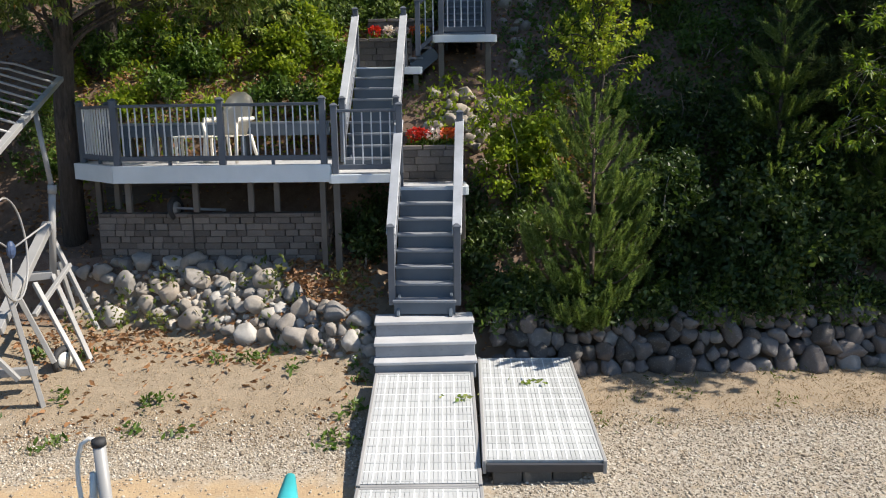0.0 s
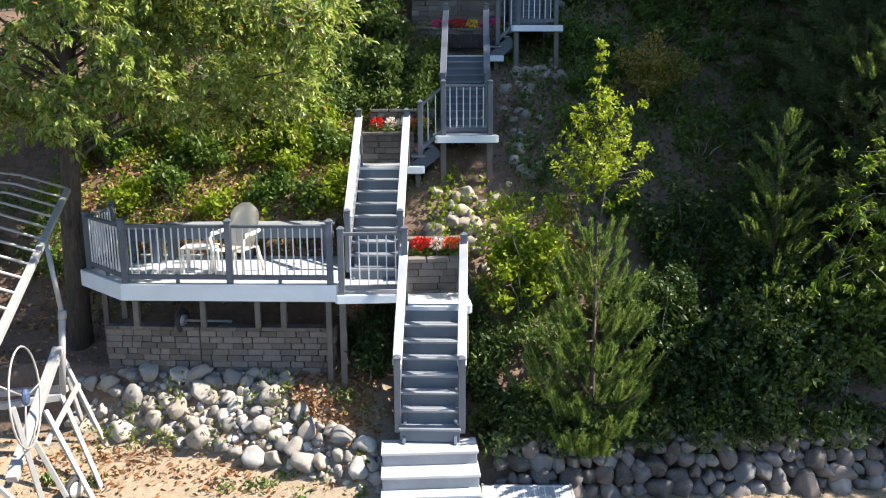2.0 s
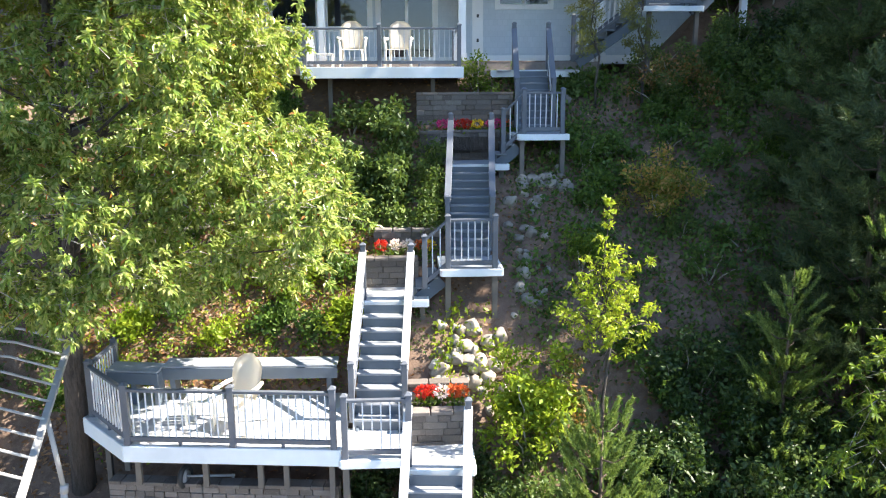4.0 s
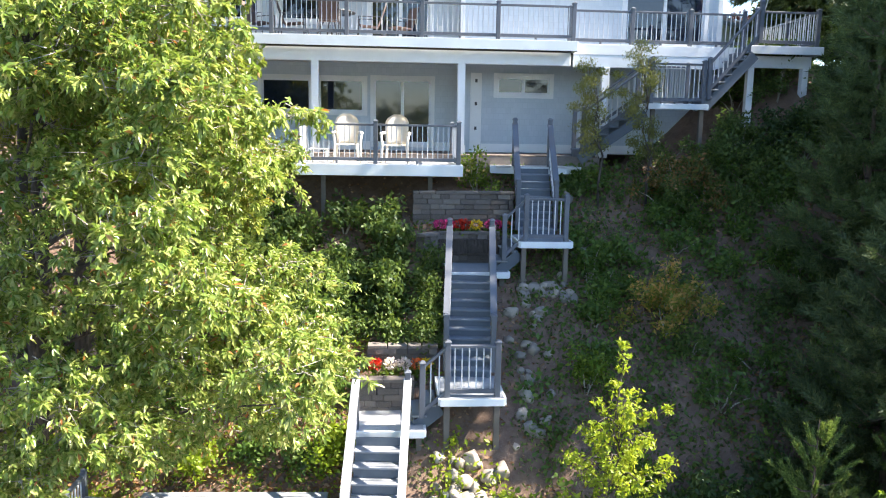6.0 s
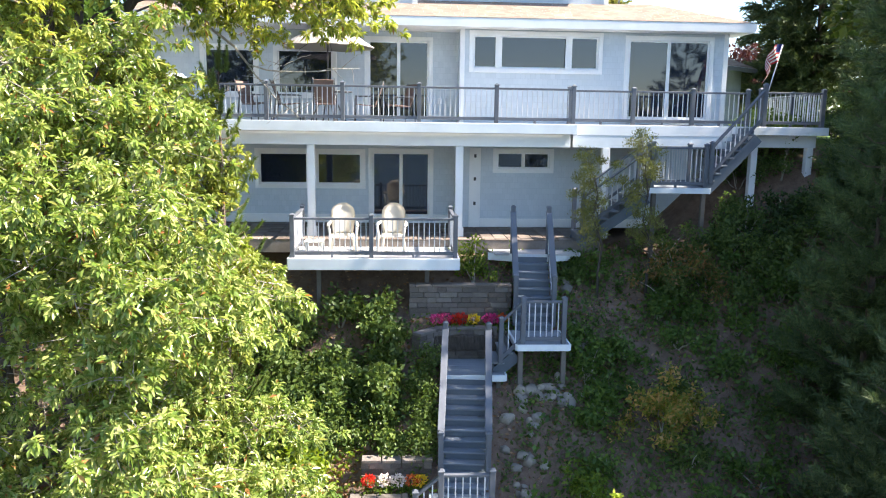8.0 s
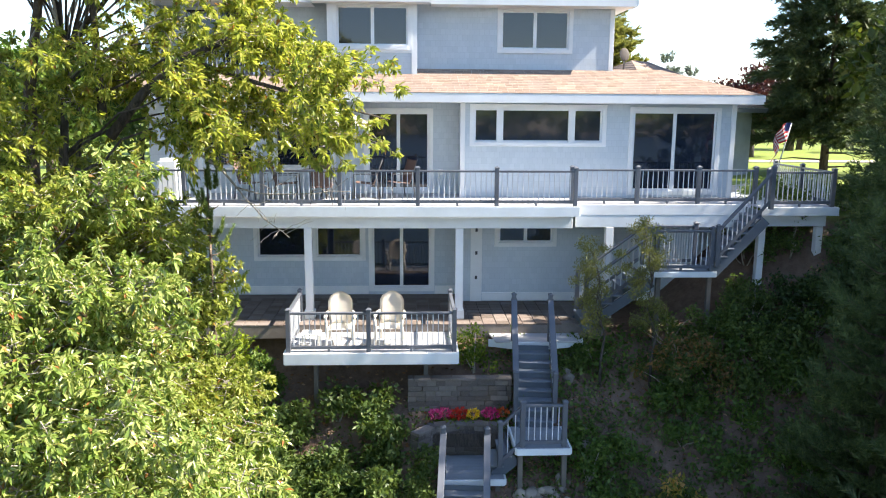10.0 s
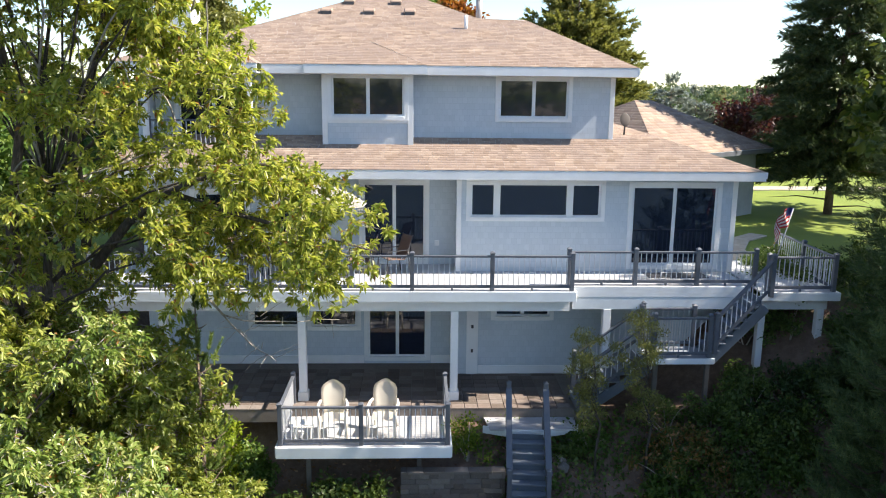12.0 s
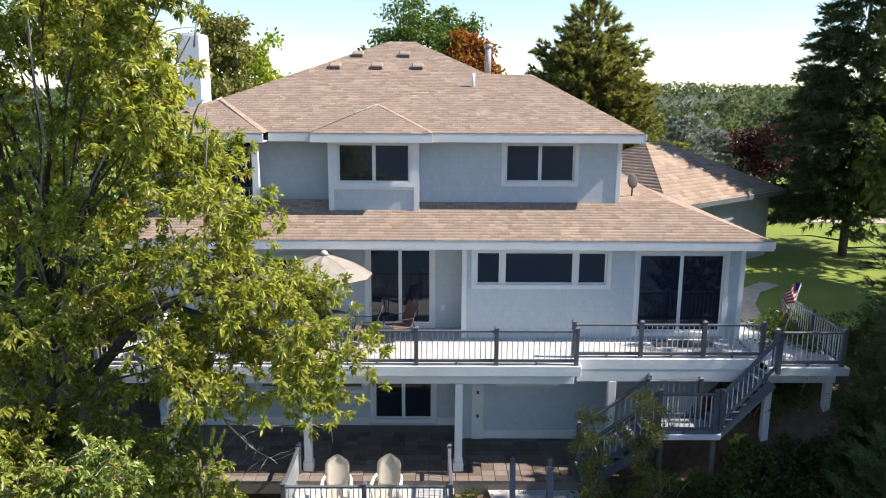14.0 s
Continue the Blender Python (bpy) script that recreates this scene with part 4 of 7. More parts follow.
# skirt roof over the main floor
sk = [[(-6.5, EY, E1), (9.35, EY, E1), (7.35, 23.7, rz(23.7)), (-6.5, 23.7, rz(23.7))],
      [(9.35, EY, E1), (9.35, 30, E1), (7.35, 30, rz(23.7)), (7.35, 23.7, rz(23.7))],
      [(5.98, 23.69, rz(23.7)), (7.36, 23.69, rz(23.7)), (7.36, 30, rz(23.7) + 0.25), (5.98, 30, rz(23.7) + 0.25)]]
roof("skirt_roof", sk)
# main hip roof
Z2, Y2 = 16.68, 23.05
def r2(y):
    return Z2 + SL * (y - Y2)
A0, A1 = (-0.45, 30.8, r2(30.8)), (0.45, 30.8, r2(30.8))
R2a, R2b = (4.1, 27.5, r2(27.5)), (2.75, 27.5, r2(27.5))
main = [[(-6.6, Y2, Z2), (6.45, Y2, Z2), R2a, R2b, A1, A0],
        [(6.45, Y2, Z2), (6.45, 32, Z2), R2a], [R2a, (6.45, 32, Z2), R2b], [R2b, (6.45, 38, Z2), A1],
        [(-6.6, 38.5, Z2), (-6.6, Y2, Z2), A0], [(6.45, 38.5, Z2), (-6.6, 38.5, Z2), A0, A1]]
roof("main_roof", main)
# small hips over the bay and the porch
by = 22.72
roof("bay_roof", [[(-1.95, by, Z2), (1.08, by, Z2), (-0.43, 24.6, Z2 + 0.66)], [(1.08, by, Z2), (1.08, 23.2, Z2 + 0.03), (-0.43, 25.0, Z2 + 0.70), (-0.43, 24.6, Z2 + 0.66)],
                  [(-1.95, 23.2, Z2 + 0.03), (-1.95, by, Z2), (-0.43, 24.6, Z2 + 0.66), (-0.43, 25.0, Z2 + 0.70)]])
roof("porch_roof", [[(-6.7, 22.55, Z2), (-3.05, 22.55, Z2), (-4.85, 25.1, Z2 + 0.78)], [(-3.05, 22.55, Z2), (-3.05, 23.3, Z2 + 0.03), (-4.85, 25.6, Z2 + 0.85), (-4.85, 25.1, Z2 + 0.78)]])
# eaves, soffits, gutters
def eave(x0, x1, y, z, wall_y, h=0.23):
    hb("eave_fascia", x0, x1, y + 0.004, y + 0.034, z - h, z - 0.008, M_TRIM)
    hb("soffit", x0 + 0.01, x1 - 0.01, y + 0.036, wall_y, z - h, z - h + 0.03, M_TRIM)
eave(-6.5, 9.35, EY, E1, LW - 0.01)
eave(-6.6, -3.06, 22.55, Z2, WL2)
eave(-3.04, -1.96, Y2, Z2, WL2)
eave(-1.95, 1.08, by, Z2, WB - 0.01)
eave(1.09, 6.45, Y2, Z2, W2 - 0.01)
hb("eave_fascia", 9.35, 9.38, EY, 30, E1 - 0.17, E1 - 0.01, M_TRIM)
hb("eave_fascia", 6.45, 6.48, Y2, 36, Z2 - 0.17, Z2 - 0.01, M_TRIM)
hb("soffit", 8.9, 9.34, LWR, 30, E1 - 0.17, E1 - 0.14, M_TRIM)
hb("soffit", 6.0, 6.44, W2, 36, Z2 - 0.17, Z2 - 0.14, M_TRIM)
for i, (x, y) in enumerate(((-1.35, 29.2), (0.15, 29.2), (-1.95, 28.0), (-0.65, 28.0), (0.6, 28.0))):
    z = r2(y)
    vbm = bmesh.new()
    bmesh.ops.create_cube(vbm, size=1, matrix=Matrix.Translation((x - HO.x, y - HO.y, z + 0.07 - HO.z)) @ Matrix.Rotation(math.atan(SL), 4, "X") @ Matrix.Diagonal((0.36, 0.34, 0.12, 1)))
    bmesh.ops.bevel(vbm, geom=vbm.edges[:], offset=0.03, segments=1, affect="EDGES")
    v = part("roof_vent", vbm, M_ROOF, house, "brown box roof vent")
    bm2 = bmesh.new()
    bmesh.ops.create_cube(bm2, size=1, matrix=Matrix.Translation((x - HO.x, y - 0.185 - HO.y, z - 0.02 - HO.z)) @ Matrix.Diagonal((0.3, 0.02, 0.09, 1)))
    part("grille", bm2, M_DARKMETAL, v)
tube("vent_pipe", [Vector((2.25, 26.4, r2(26.4) - 0.1)) - HO, Vector((2.25, 26.4, r2(26.4) + 0.38)) - HO], 0.05, M_TRIM, house)
tube("flue_pipe", [Vector((2.95, 30.5, 18.2)) - HO, Vector((2.95, 30.5, 19.2)) - HO], 0.11, M_ALU, house)
tube("flue_cap", [Vector((2.95, 30.5, 19.2)) - HO, Vector((2.95, 30.5, 19.3)) - HO], 0.15, M_ALU, house)
hb("chimney", -6.5, -5.88, 27.2, 28.2, 14.0, 19.3, M_TRIM, label="white boarded chimney chase")
hb("chimney_cap", -6.48, -5.9, 27.22, 28.18, 19.3, 19.36, M_TRIM)
# satellite dish
dish = thing("satellite_dish", (6.55, 24.5, rz(23.7) + 0.03), "small dark satellite dish on the lower roof", "satellite dish")
tube("mast", [(0, 0, 0), (0, -0.05, 0.35)], 0.025, M_DARKMETAL, dish)
dbm = bmesh.new()
bmesh.ops.create_uvsphere(dbm, u_segments=16, v_segments=8, radius=0.2, matrix=Matrix.Translation((-0.02, -0.1, 0.42)) @ Matrix.Rotation(radians(70), 4, "X") @ Matrix.Diagonal((0.7, 1, 0.22, 1)))
part("reflector", dbm, M_DARKWOOD, dish)

# garage wing, turned away from the lake
gar = thing("garage", (8.96, 29.28, 11.3), "grey shingled garage wing with a tan hip roof", "garage")
def garage():
    e = Vector((0.773, 0.634, 0)).normalized()
    nn = Vector((-e.y, e.x, 0))
    L, W, H, ov = 7.3, 6.1, 2.68, 0.45
    q = [Vector((0, 0, 0)), e * L, e * L + nn * W, nn * W]
    part("wall", prism_bm([(p.x, p.y) for p in q], -1.0, H), M_GARAGE, gar)
    k = [-e * ov - nn * ov, e * (L + ov) - nn * ov, e * (L + ov) + nn * (W + ov), -e * ov + nn * (W + ov)]
    k = [p + Vector((0, 0, H + 0.02)) for p in k]
    hh = (W / 2 + ov) * 0.53
    a = e * (W / 2) + nn * (W / 2) + Vector((0, 0, H + hh))
    b = e * (L - W / 2) + nn * (W / 2) + Vector((0, 0, H + hh))
    planes = [[k[0], k[1], b, a], [k[1], k[2], b], [k[2], k[3], a, b], [k[3], k[0], a]]
    V, F = [], []
    for i, pl in enumerate(planes):
        v, f = roof_plane([p + HO for p in pl], 0.2, 0.4, i + 20)
        F += [tuple(m + len(V) for m in z) for z in f]
        V += v
    ob = raw_mesh("roof", np.array(V), np.array(F), M_ROOF, gar)
    ob["kind"] = "stuff"
    bm = bmesh.new()
    for pl in planes:
        bm.faces.new([bm.verts.new(p - Vector((0, 0, 0.01))) for p in pl])
    part("roof_deck", bm, M_LIME, ob)
    for p, r in zip(k, k[1:] + k[:1]):
        beam("eave_fascia", p - Vector((0, 0, 0.1)), r - Vector((0, 0, 0.1)), 0.04, 0.18, M_RAIL, gar)
garage()

# ---- upper deck and its posts ----
ud = thing("upper_deck", (0, 20.2, UD), "long pale plank upper deck with white fascia", "deck")
UO = Vector((0, 20.2, UD))
def ub(name, x0, x1, y0, y1, z0, z1, mat, bevel=0.005):
    return box(name, ((x0 + x1) / 2, (y0 + y1) / 2 - UO.y, (z0 + z1) / 2 - UO.z), (x1 - x0, y1 - y0, z1 - z0), mat, ud, bevel=bevel)
boards(ud, [(-6.6, 0.12), (-5.0, 0), (4.45, 0), (4.45, 2.78), (-6.6, 2.78)], 0, 0.14, "x")
boards(ud, [(4.457, 0.5), (8.75, 0.5), (8.75, 1.98), (4.457, 1.98)], 0, 0.14, "x")
boards(ud, [(8.757, -0.05), (10.55, -0.05), (10.75, 3.4), (8.9, 3.4)], 0, 0.14, "x")
ub("fascia", -6.6, 4.48, 20.15, 20.19, UD - 0.24, UD - 0.004, M_FASCIA)
ub("fascia", 4.455, 4.495, 20.19, 20.7, UD - 0.24, UD - 0.004, M_FASCIA)
ub("fascia", 4.5, 8.74, 20.66, 20.7, UD - 0.26, UD - 0.004, M_TRIM)
ub("fascia", 4.5, 8.74, 20.665, 20.7, UD - 0.56, UD - 0.264, M_FASCIA)
ub("fascia", 8.72, 10.6, 20.1, 20.14, UD - 0.2, UD - 0.004, M_FASCIA)
ub("fascia", 10.57, 10.6, 20.15, 23.5, UD - 0.2, UD - 0.004, M_FASCIA)
ub("beam", -6.6, 4.4, 20.5, 20.65, UD - 0.56, UD - 0.25, M_TRIM)
ub("beam", 8.8, 10.5, 20.45, 20.6, UD - 0.5, UD - 0.21, M_FASCIA)
# dark sheets added under the boards to cut light on the wall below
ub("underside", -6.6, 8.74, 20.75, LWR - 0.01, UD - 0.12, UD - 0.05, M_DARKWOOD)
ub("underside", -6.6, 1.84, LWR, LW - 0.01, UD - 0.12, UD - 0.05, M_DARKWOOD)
for x, y, z in ((-5.0, 20.57, PZ), (-1.83, 20.57, PZ), (1.72, 20.57, PZ), (5.34, 20.75, PZ)):
    ub("column", x - 0.09, x + 0.09, y - 0.09, y + 0.09, z - 0.05, UD - 0.56, M_TRIM)
    ub("column_base", x - 0.12, x + 0.12, y - 0.12, y + 0.12, z - 0.05, z + 0.22, M_TRIM)
for x, y in ((8.95, 20.5), (10.35, 20.5)):
    g = gz(x, y) - 0.2
    ub("column", x - 0.08, x + 0.08, y - 0.08, y + 0.08, g, UD - 0.5, M_TRIM)
RL = "dark grey deck railing with slim pale balusters"
railing("deck_railing", [(-6.5, 20.28, UD), (-4.55, 20.25, UD), (-2.8, 20.25, UD), (-1.05, 20.25, UD), (0.73, 20.25, UD), (2.55, 20.25, UD), (4.38, 20.25, UD)], 0.87, RL)
railing("deck_railing", [(4.4, 20.76, UD), (5.98, 20.76, UD), (7.46, 20.76, UD), (8.84, 20.76, UD)], 0.87, RL)
railing("deck_railing", [(8.9, 20.2, UD), (10.45, 20.2, UD), (10.52, 21.8, UD), (10.6, 23.4, UD)], 0.87, RL)
# side stairs from the patio to the upper deck
flight("stair_flight", (4.55, 20.2, PZ), (6.15, 20.2, 10.15), 0.85, 7, "grey side stair flight climbing beside the house", (1, 1), 1.05, rail_mat=M_RAIL)
landing("stair_landing", 6.15, 7.6, 19.75, 20.62, 10.15, "grey landing of the side stairs on posts", ((7.5, 19.85), (6.3, 19.85)))
railing("stair_railing", [(6.1, 19.8, 10.15), (7.5, 19.8, 10.15)], 1.0, "grey railing with pale balusters on the landing")
railing("stair_railing", [(6.15, 20.58, 10.15), (7.4, 20.58, 10.15)], 1.0, "grey railing with pale balusters on the landing")
flight("stair_flight", (7.55, 20.15, 10.15), (8.72, 20.15, UD), 0.8, 8, "grey side stair flight up to the upper deck", (0, 1), 0.95, rail_mat=M_RAIL, tread=0.2)

# ---- patio and the deck at the foot of the house ----
patio = thing("patio", (0, 20.4, PZ), "dark brick-paved patio in the shade of the deck", "patio", kind="structure")
prng = random.Random(11)
pbm = bmesh.new()
bmesh.ops.create_cube(pbm, size=1, matrix=Matrix.Translation((-0.45, 1.2, -0.17)) @ Matrix.Diagonal((11.1, 3.2, 0.3, 1)))
part("bed", pbm, M_PAVER, patio)
for i in range(29):
    for j in range(10):
        box("paver", (-4.4 + i * 0.31, -0.28 + j * 0.257, -0.012 + prng.uniform(-0.003, 0.003)), (0.3, 0.247, 0.04), M_PAVER, patio, bevel=0.008)
HD = 8.67
hd = thing("house_deck", (-2.1, 18.45, HD), "pale plank deck with white fascia at the house foot", "deck")
boards(hd, [(0, 0), (3.66, 0), (3.66, 1.95), (0, 1.95)], 0, 0.14)
# added panels that block sunlight falling through the board gaps
for k in range(5):
    box("joist_panel", (1.83, 0.2 + k * 0.39, -0.1), (3.6, 0.385, 0.03), M_DARKWOOD, hd)
fascia(hd, (-0.02, -0.022), (3.68, -0.022), -0.004, 0.25)
fascia(hd, (3.682, 0), (3.682, 1.9), -0.004, 0.25)
fascia(hd, (-0.022, 0), (-0.022, 1.9), -0.004, 0.25)
for x in (0.6, 3.0):
    g = gz(-2.1 + x, 18.8) - HD - 0.1
    box("support_post", (x, 0.4, (g - 0.25) / 2), (0.1, 0.1, -g - 0.25), M_WOODPOST, hd)
railing("deck_railing", [(-2.03, 20.35, HD), (-2.03, 18.53, HD), (-0.33, 18.53, HD), (1.5, 18.53, HD), (1.5, 20.3, HD)], 0.92, RL, gap=0.11)

# ---- boulders ----
ROCKS = []
rrng = random.Random(21)
for k in range(14):
    bm = bmesh.new()
    bmesh.ops.create_icosphere(bm, subdivisions=3, radius=1.05)
    off = Vector((k * 7.3, k * 3.1, k * 1.7))
    for v in bm.verts:
        n = noise.noise(v.co * 0.9 + off) * 0.45 + noise.noise(v.co * 2.3 + off) * 0.16
        v.co *= 1 + n
    for _ in range(11):
        pn = Vector((rrng.gauss(0, 1), rrng.gauss(0, 1), rrng.gauss(0, 1))).normalized()
        dd = rrng.uniform(0.62, 0.9)
        for v in bm.verts:
            over = v.co.dot(pn) - dd
            if over > 0:
                v.co -= pn * over * 0.9
    me = bpy.data.meshes.new("stone")
    bm.to_mesh(me)
    bm.free()
    me.materials.append(M_ROCK)
    for p in me.polygons:
        p.use_smooth = True
    ROCKS.append(me)


WALLROCKS = []
for me in ROCKS[:8]:
    wm = me.copy()
    wm.materials[0] = M_WALLROCK
    WALLROCKS.append(wm)


TANROCKS = []
for me in ROCKS[4:12]:
    wm = me.copy()
    wm.materials[0] = M_TANROCK
    TANROCKS.append(wm)


def stone(parent, x, y, z, r, org, pool=None):
    ob = new("stone", rrng.choice(pool or ROCKS))
    ob.parent = parent
    ob.matrix_basis = pose(x - org[0], y - org[1], z - org[2], rrng.uniform(-40, 40), rrng.uniform(-40, 40), rrng.uniform(0, 360)) @ Matrix.Diagonal((r * rrng.uniform(0.95, 1.25), r * rrng.uniform(0.85, 1.1), r * rrng.uniform(0.78, 1.05), 1))


def boulder_bank():
    """Loose boulders banked up below the deck."""
    org = (-2.4, 11.4, 0)
    w = thing("boulder_bank", org, "bank of grey and tan field stones below the deck", "boulders", kind="")
    placed = []
    for _ in range(14000):
        if len(placed) > 560:
            break
        x = rrng.uniform(-5.0, -0.1)
        toe = 9.55 + 0.39 * max(0, -x)
        y = toe + rrng.uniform(-0.05, 1.9)
        if y > 11.42 + max(0, (-x - 0.9)) * 0.09:
            continue
        if x > -1.6 and y - toe > 0.75 - 0.25 * (x + 1.6):
            continue
        r = rrng.choice((0.15, 0.17, 0.19) if _ < 40 else (0.105, 0.125, 0.145) if _ < 800 else (0.05, 0.065, 0.085, 0.1)) * rrng.uniform(0.85, 1.15)
        if any((x - a) ** 2 + (y - b) ** 2 < ((r + c) * 0.66) ** 2 for a, b, c in placed):
            continue
        placed.append((x, y, r))
        stone(w, x, y, gz(x, y) + r * 0.35, r * 1.05, org)


boulder_bank()


def stone_wall():
    """Stacked field-stone wall along the foot of the shaded bank."""
    org = (4.5, 9.95, 0)
    w = thing("stone_wall", org, "low stacked wall of grey field stones below the bank", "stone wall")
    for row, (z, r) in enumerate(((0.03, 0.165), (0.24, 0.15), (0.44, 0.135), (0.62, 0.115), (0.76, 0.09))):
        x = 1.45
        while x < 11.0:
            rr = r * rrng.uniform(0.6, 1.32)
            x += rr * 0.86
            stone(w, x, 9.9 + 0.06 * row + rrng.uniform(-0.06, 0.06), z + rrng.uniform(-0.06, 0.06), rr * 1.03, org, WALLROCKS)
            x += rr * 0.86


stone_wall()
org = (1.4, 15.6, 5)
edge = thing("stone_edging", org, "loose field stones lining the stairs on the slope", "boulders")
for _ in range(60):
    t = rrng.random()
    y = 12.6 + t * 7.0
    xs = 0.75 + 0.34 * (y - 12.6)
    x = xs + rrng.choice((rrng.uniform(0.75, 1.3), rrng.uniform(-0.1, 1.5)))
    if y < 13.7:
        x = rrng.uniform(0.5, 1.8)
    elif 13.8 < y < 16.7 and x < 2.2:
        x = rrng.uniform(2.1, 2.6)
    elif y >= 16.7 and x < 4.0:
        x = rrng.choice((rrng.uniform(3.85, 4.5), rrng.uniform(2.6, 3.7)))
        if x < 3.8 and y > 17.7:
            x = rrng.uniform(2.3, 2.75)
    r = rrng.uniform(0.07, 0.15)
    stone(edge, x, y, gz(x, y) + r * 0.15, r, org, TANROCKS)
for _ in range(34):
    x, y, r = rrng.uniform(0.6, 1.95), rrng.uniform(12.85, 13.8), rrng.uniform(0.08, 0.16)
    stone(edge, x, y, gz(x, y) + r * 0.45, r, org, TANROCKS if _ % 4 else ROCKS)
for _ in range(22):
    x, y, r = rrng.uniform(2.7, 3.7), rrng.uniform(16.55, 16.9), rrng.uniform(0.08, 0.15)
    stone(edge, x, y, gz(x, y) + r * 0.3 + 0.12 * (y - 16.9), r, org, TANROCKS)

# ---- leaves ----


def leaf_arrays(centres, size, rg, flat=0.0, droop=0.3, ratio=0.5):
    """Folded leaves: two triangles each, at the points given, turned at random."""
    n = len(centres)
    d = rg.normal(size=(n, 3))
    d[:, 2] = d[:, 2] * (1 - flat) - droop
    d /= np.linalg.norm(d, axis=1)[:, None] + 1e-9
    w = np.cross(d, rg.normal(size=(n, 3)) * np.array([1, 1, 1 - flat]) + np.array([0, 0, flat * 2]) * 0)
    w /= np.linalg.norm(w, axis=1)[:, None] + 1e-9
    nrm = np.cross(w, d)
    s = size * rg.uniform(0.6, 1.3, n)[:, None]
    a = centres
    tip = a + d * s
    mid = a + d * s * 0.45
    l = mid + w * s * ratio * 0.5 + nrm * s * 0.08
    r = mid - w * s * ratio * 0.5 + nrm * s * 0.08
    v = np.stack([a, l, tip, r], 1).reshape(-1, 3)
    b = np.arange(n) * 4
    f = np.concatenate([np.stack([b, b + 1, b + 2], 1), np.stack([b, b + 2, b + 3], 1)])
    return v, f


def blob_points(centres, radii, per, rg, shell=0.55):
    """Points scattered in clumps, denser to their outside."""
    c = np.repeat(np.asarray(centres), per, axis=0)
    r = np.repeat(np.asarray(radii), per, axis=0)
    if r.ndim == 1:
        r = r[:, None]
    d = rg.normal(size=(len(c), 3))
    d /= np.linalg.norm(d, axis=1)[:, None]
    return c + d * r * rg.uniform(shell, 1.0, (len(c), 1)) ** 0.8


def leaves(name, pts, size, mat, parent, seed, **kw):
    rg = np.random.default_rng(seed)
    v, f = leaf_arrays(pts, size, rg, **kw)
    ob = raw_mesh(name, v, f, mat, parent)
    return ob


def limb(parent, a, b, r0, r1, sag, seed, mat=None, name="limb"):
    rg = random.Random(seed)
    a, b = Vector(a), Vector(b)
    L = (b - a).length
    pts = []
    for i in range(7):
        t = i / 6
        p = a.lerp(b, t) + Vector((rg.uniform(-1, 1), rg.uniform(-1, 1), rg.uniform(-1, 1))) * L * 0.025 * (1 if 0 < i < 6 else 0)
        p.z += sag * 4 * t * (1 - t)
        pts.append(p)
    return tube(name, pts, [r0 + (r1 - r0) * i / 6 for i in range(7)], mat or M_BARK, parent, 7)


def broadleaf(name, base, crown, label, mat, leaf=0.13, per=160, trunk_r=0.2, top=None, seed=1, blob=0.55, limbs=14, category="tree", bark=None, droop=0.35, ratio=0.5, thin=1.0):
    """A tree: tapered trunk, limbs to some clumps, and clumps of leaves at the crown's points (world)."""
    t = thing(name, base, label, category, "trees")
    B = np.array(base)
    rg = np.random.default_rng(seed)
    rr = random.Random(seed)
    cr = np.asarray(crown) - B
    topz = top if top is not None else float(cr[:, 2].max() * 0.8)
    cx, cy = float(cr[:, 0].mean()) * 0.4, float(cr[:, 1].mean()) * 0.4
    tp = [(0, 0, -0.3), (cx * 0.1, cy * 0.1, topz * 0.25), (cx * 0.4 + 0.1, cy * 0.4, topz * 0.5), (cx * 0.75 - 0.1, cy * 0.75, topz * 0.75), (cx, cy, topz)]
    tube("trunk", tp, [trunk_r * 1.25, trunk_r, trunk_r * 0.8, trunk_r * 0.5, trunk_r * 0.2], bark or M_BARK, t, 10)
    idx = rg.choice(len(cr), min(limbs, len(cr)), replace=False)
    for k in idx:
        c = cr[k]
        zz = max(0.3 * topz, min(topz * 0.95, c[2] - 0.4 * float(np.hypot(c[0], c[1]))))
        q = min(1.0, zz / topz)
        limb(t, (cx * q * q, cy * q * q, zz), tuple(c), thin * trunk_r * (0.5 - 0.3 * q), thin * trunk_r * 0.06 + 0.006, 0.15, int(k) + seed, bark)
    rad = blob * rg.uniform(0.6, 1.25, len(cr))
    rad3 = np.stack([rad, rad, rad * 0.62], 1)
    pts = blob_points(cr, rad3, per, rg, 0.25)
    leaves("crown", pts, leaf, mat, t, seed + 5, droop=droop, ratio=ratio)
    return t


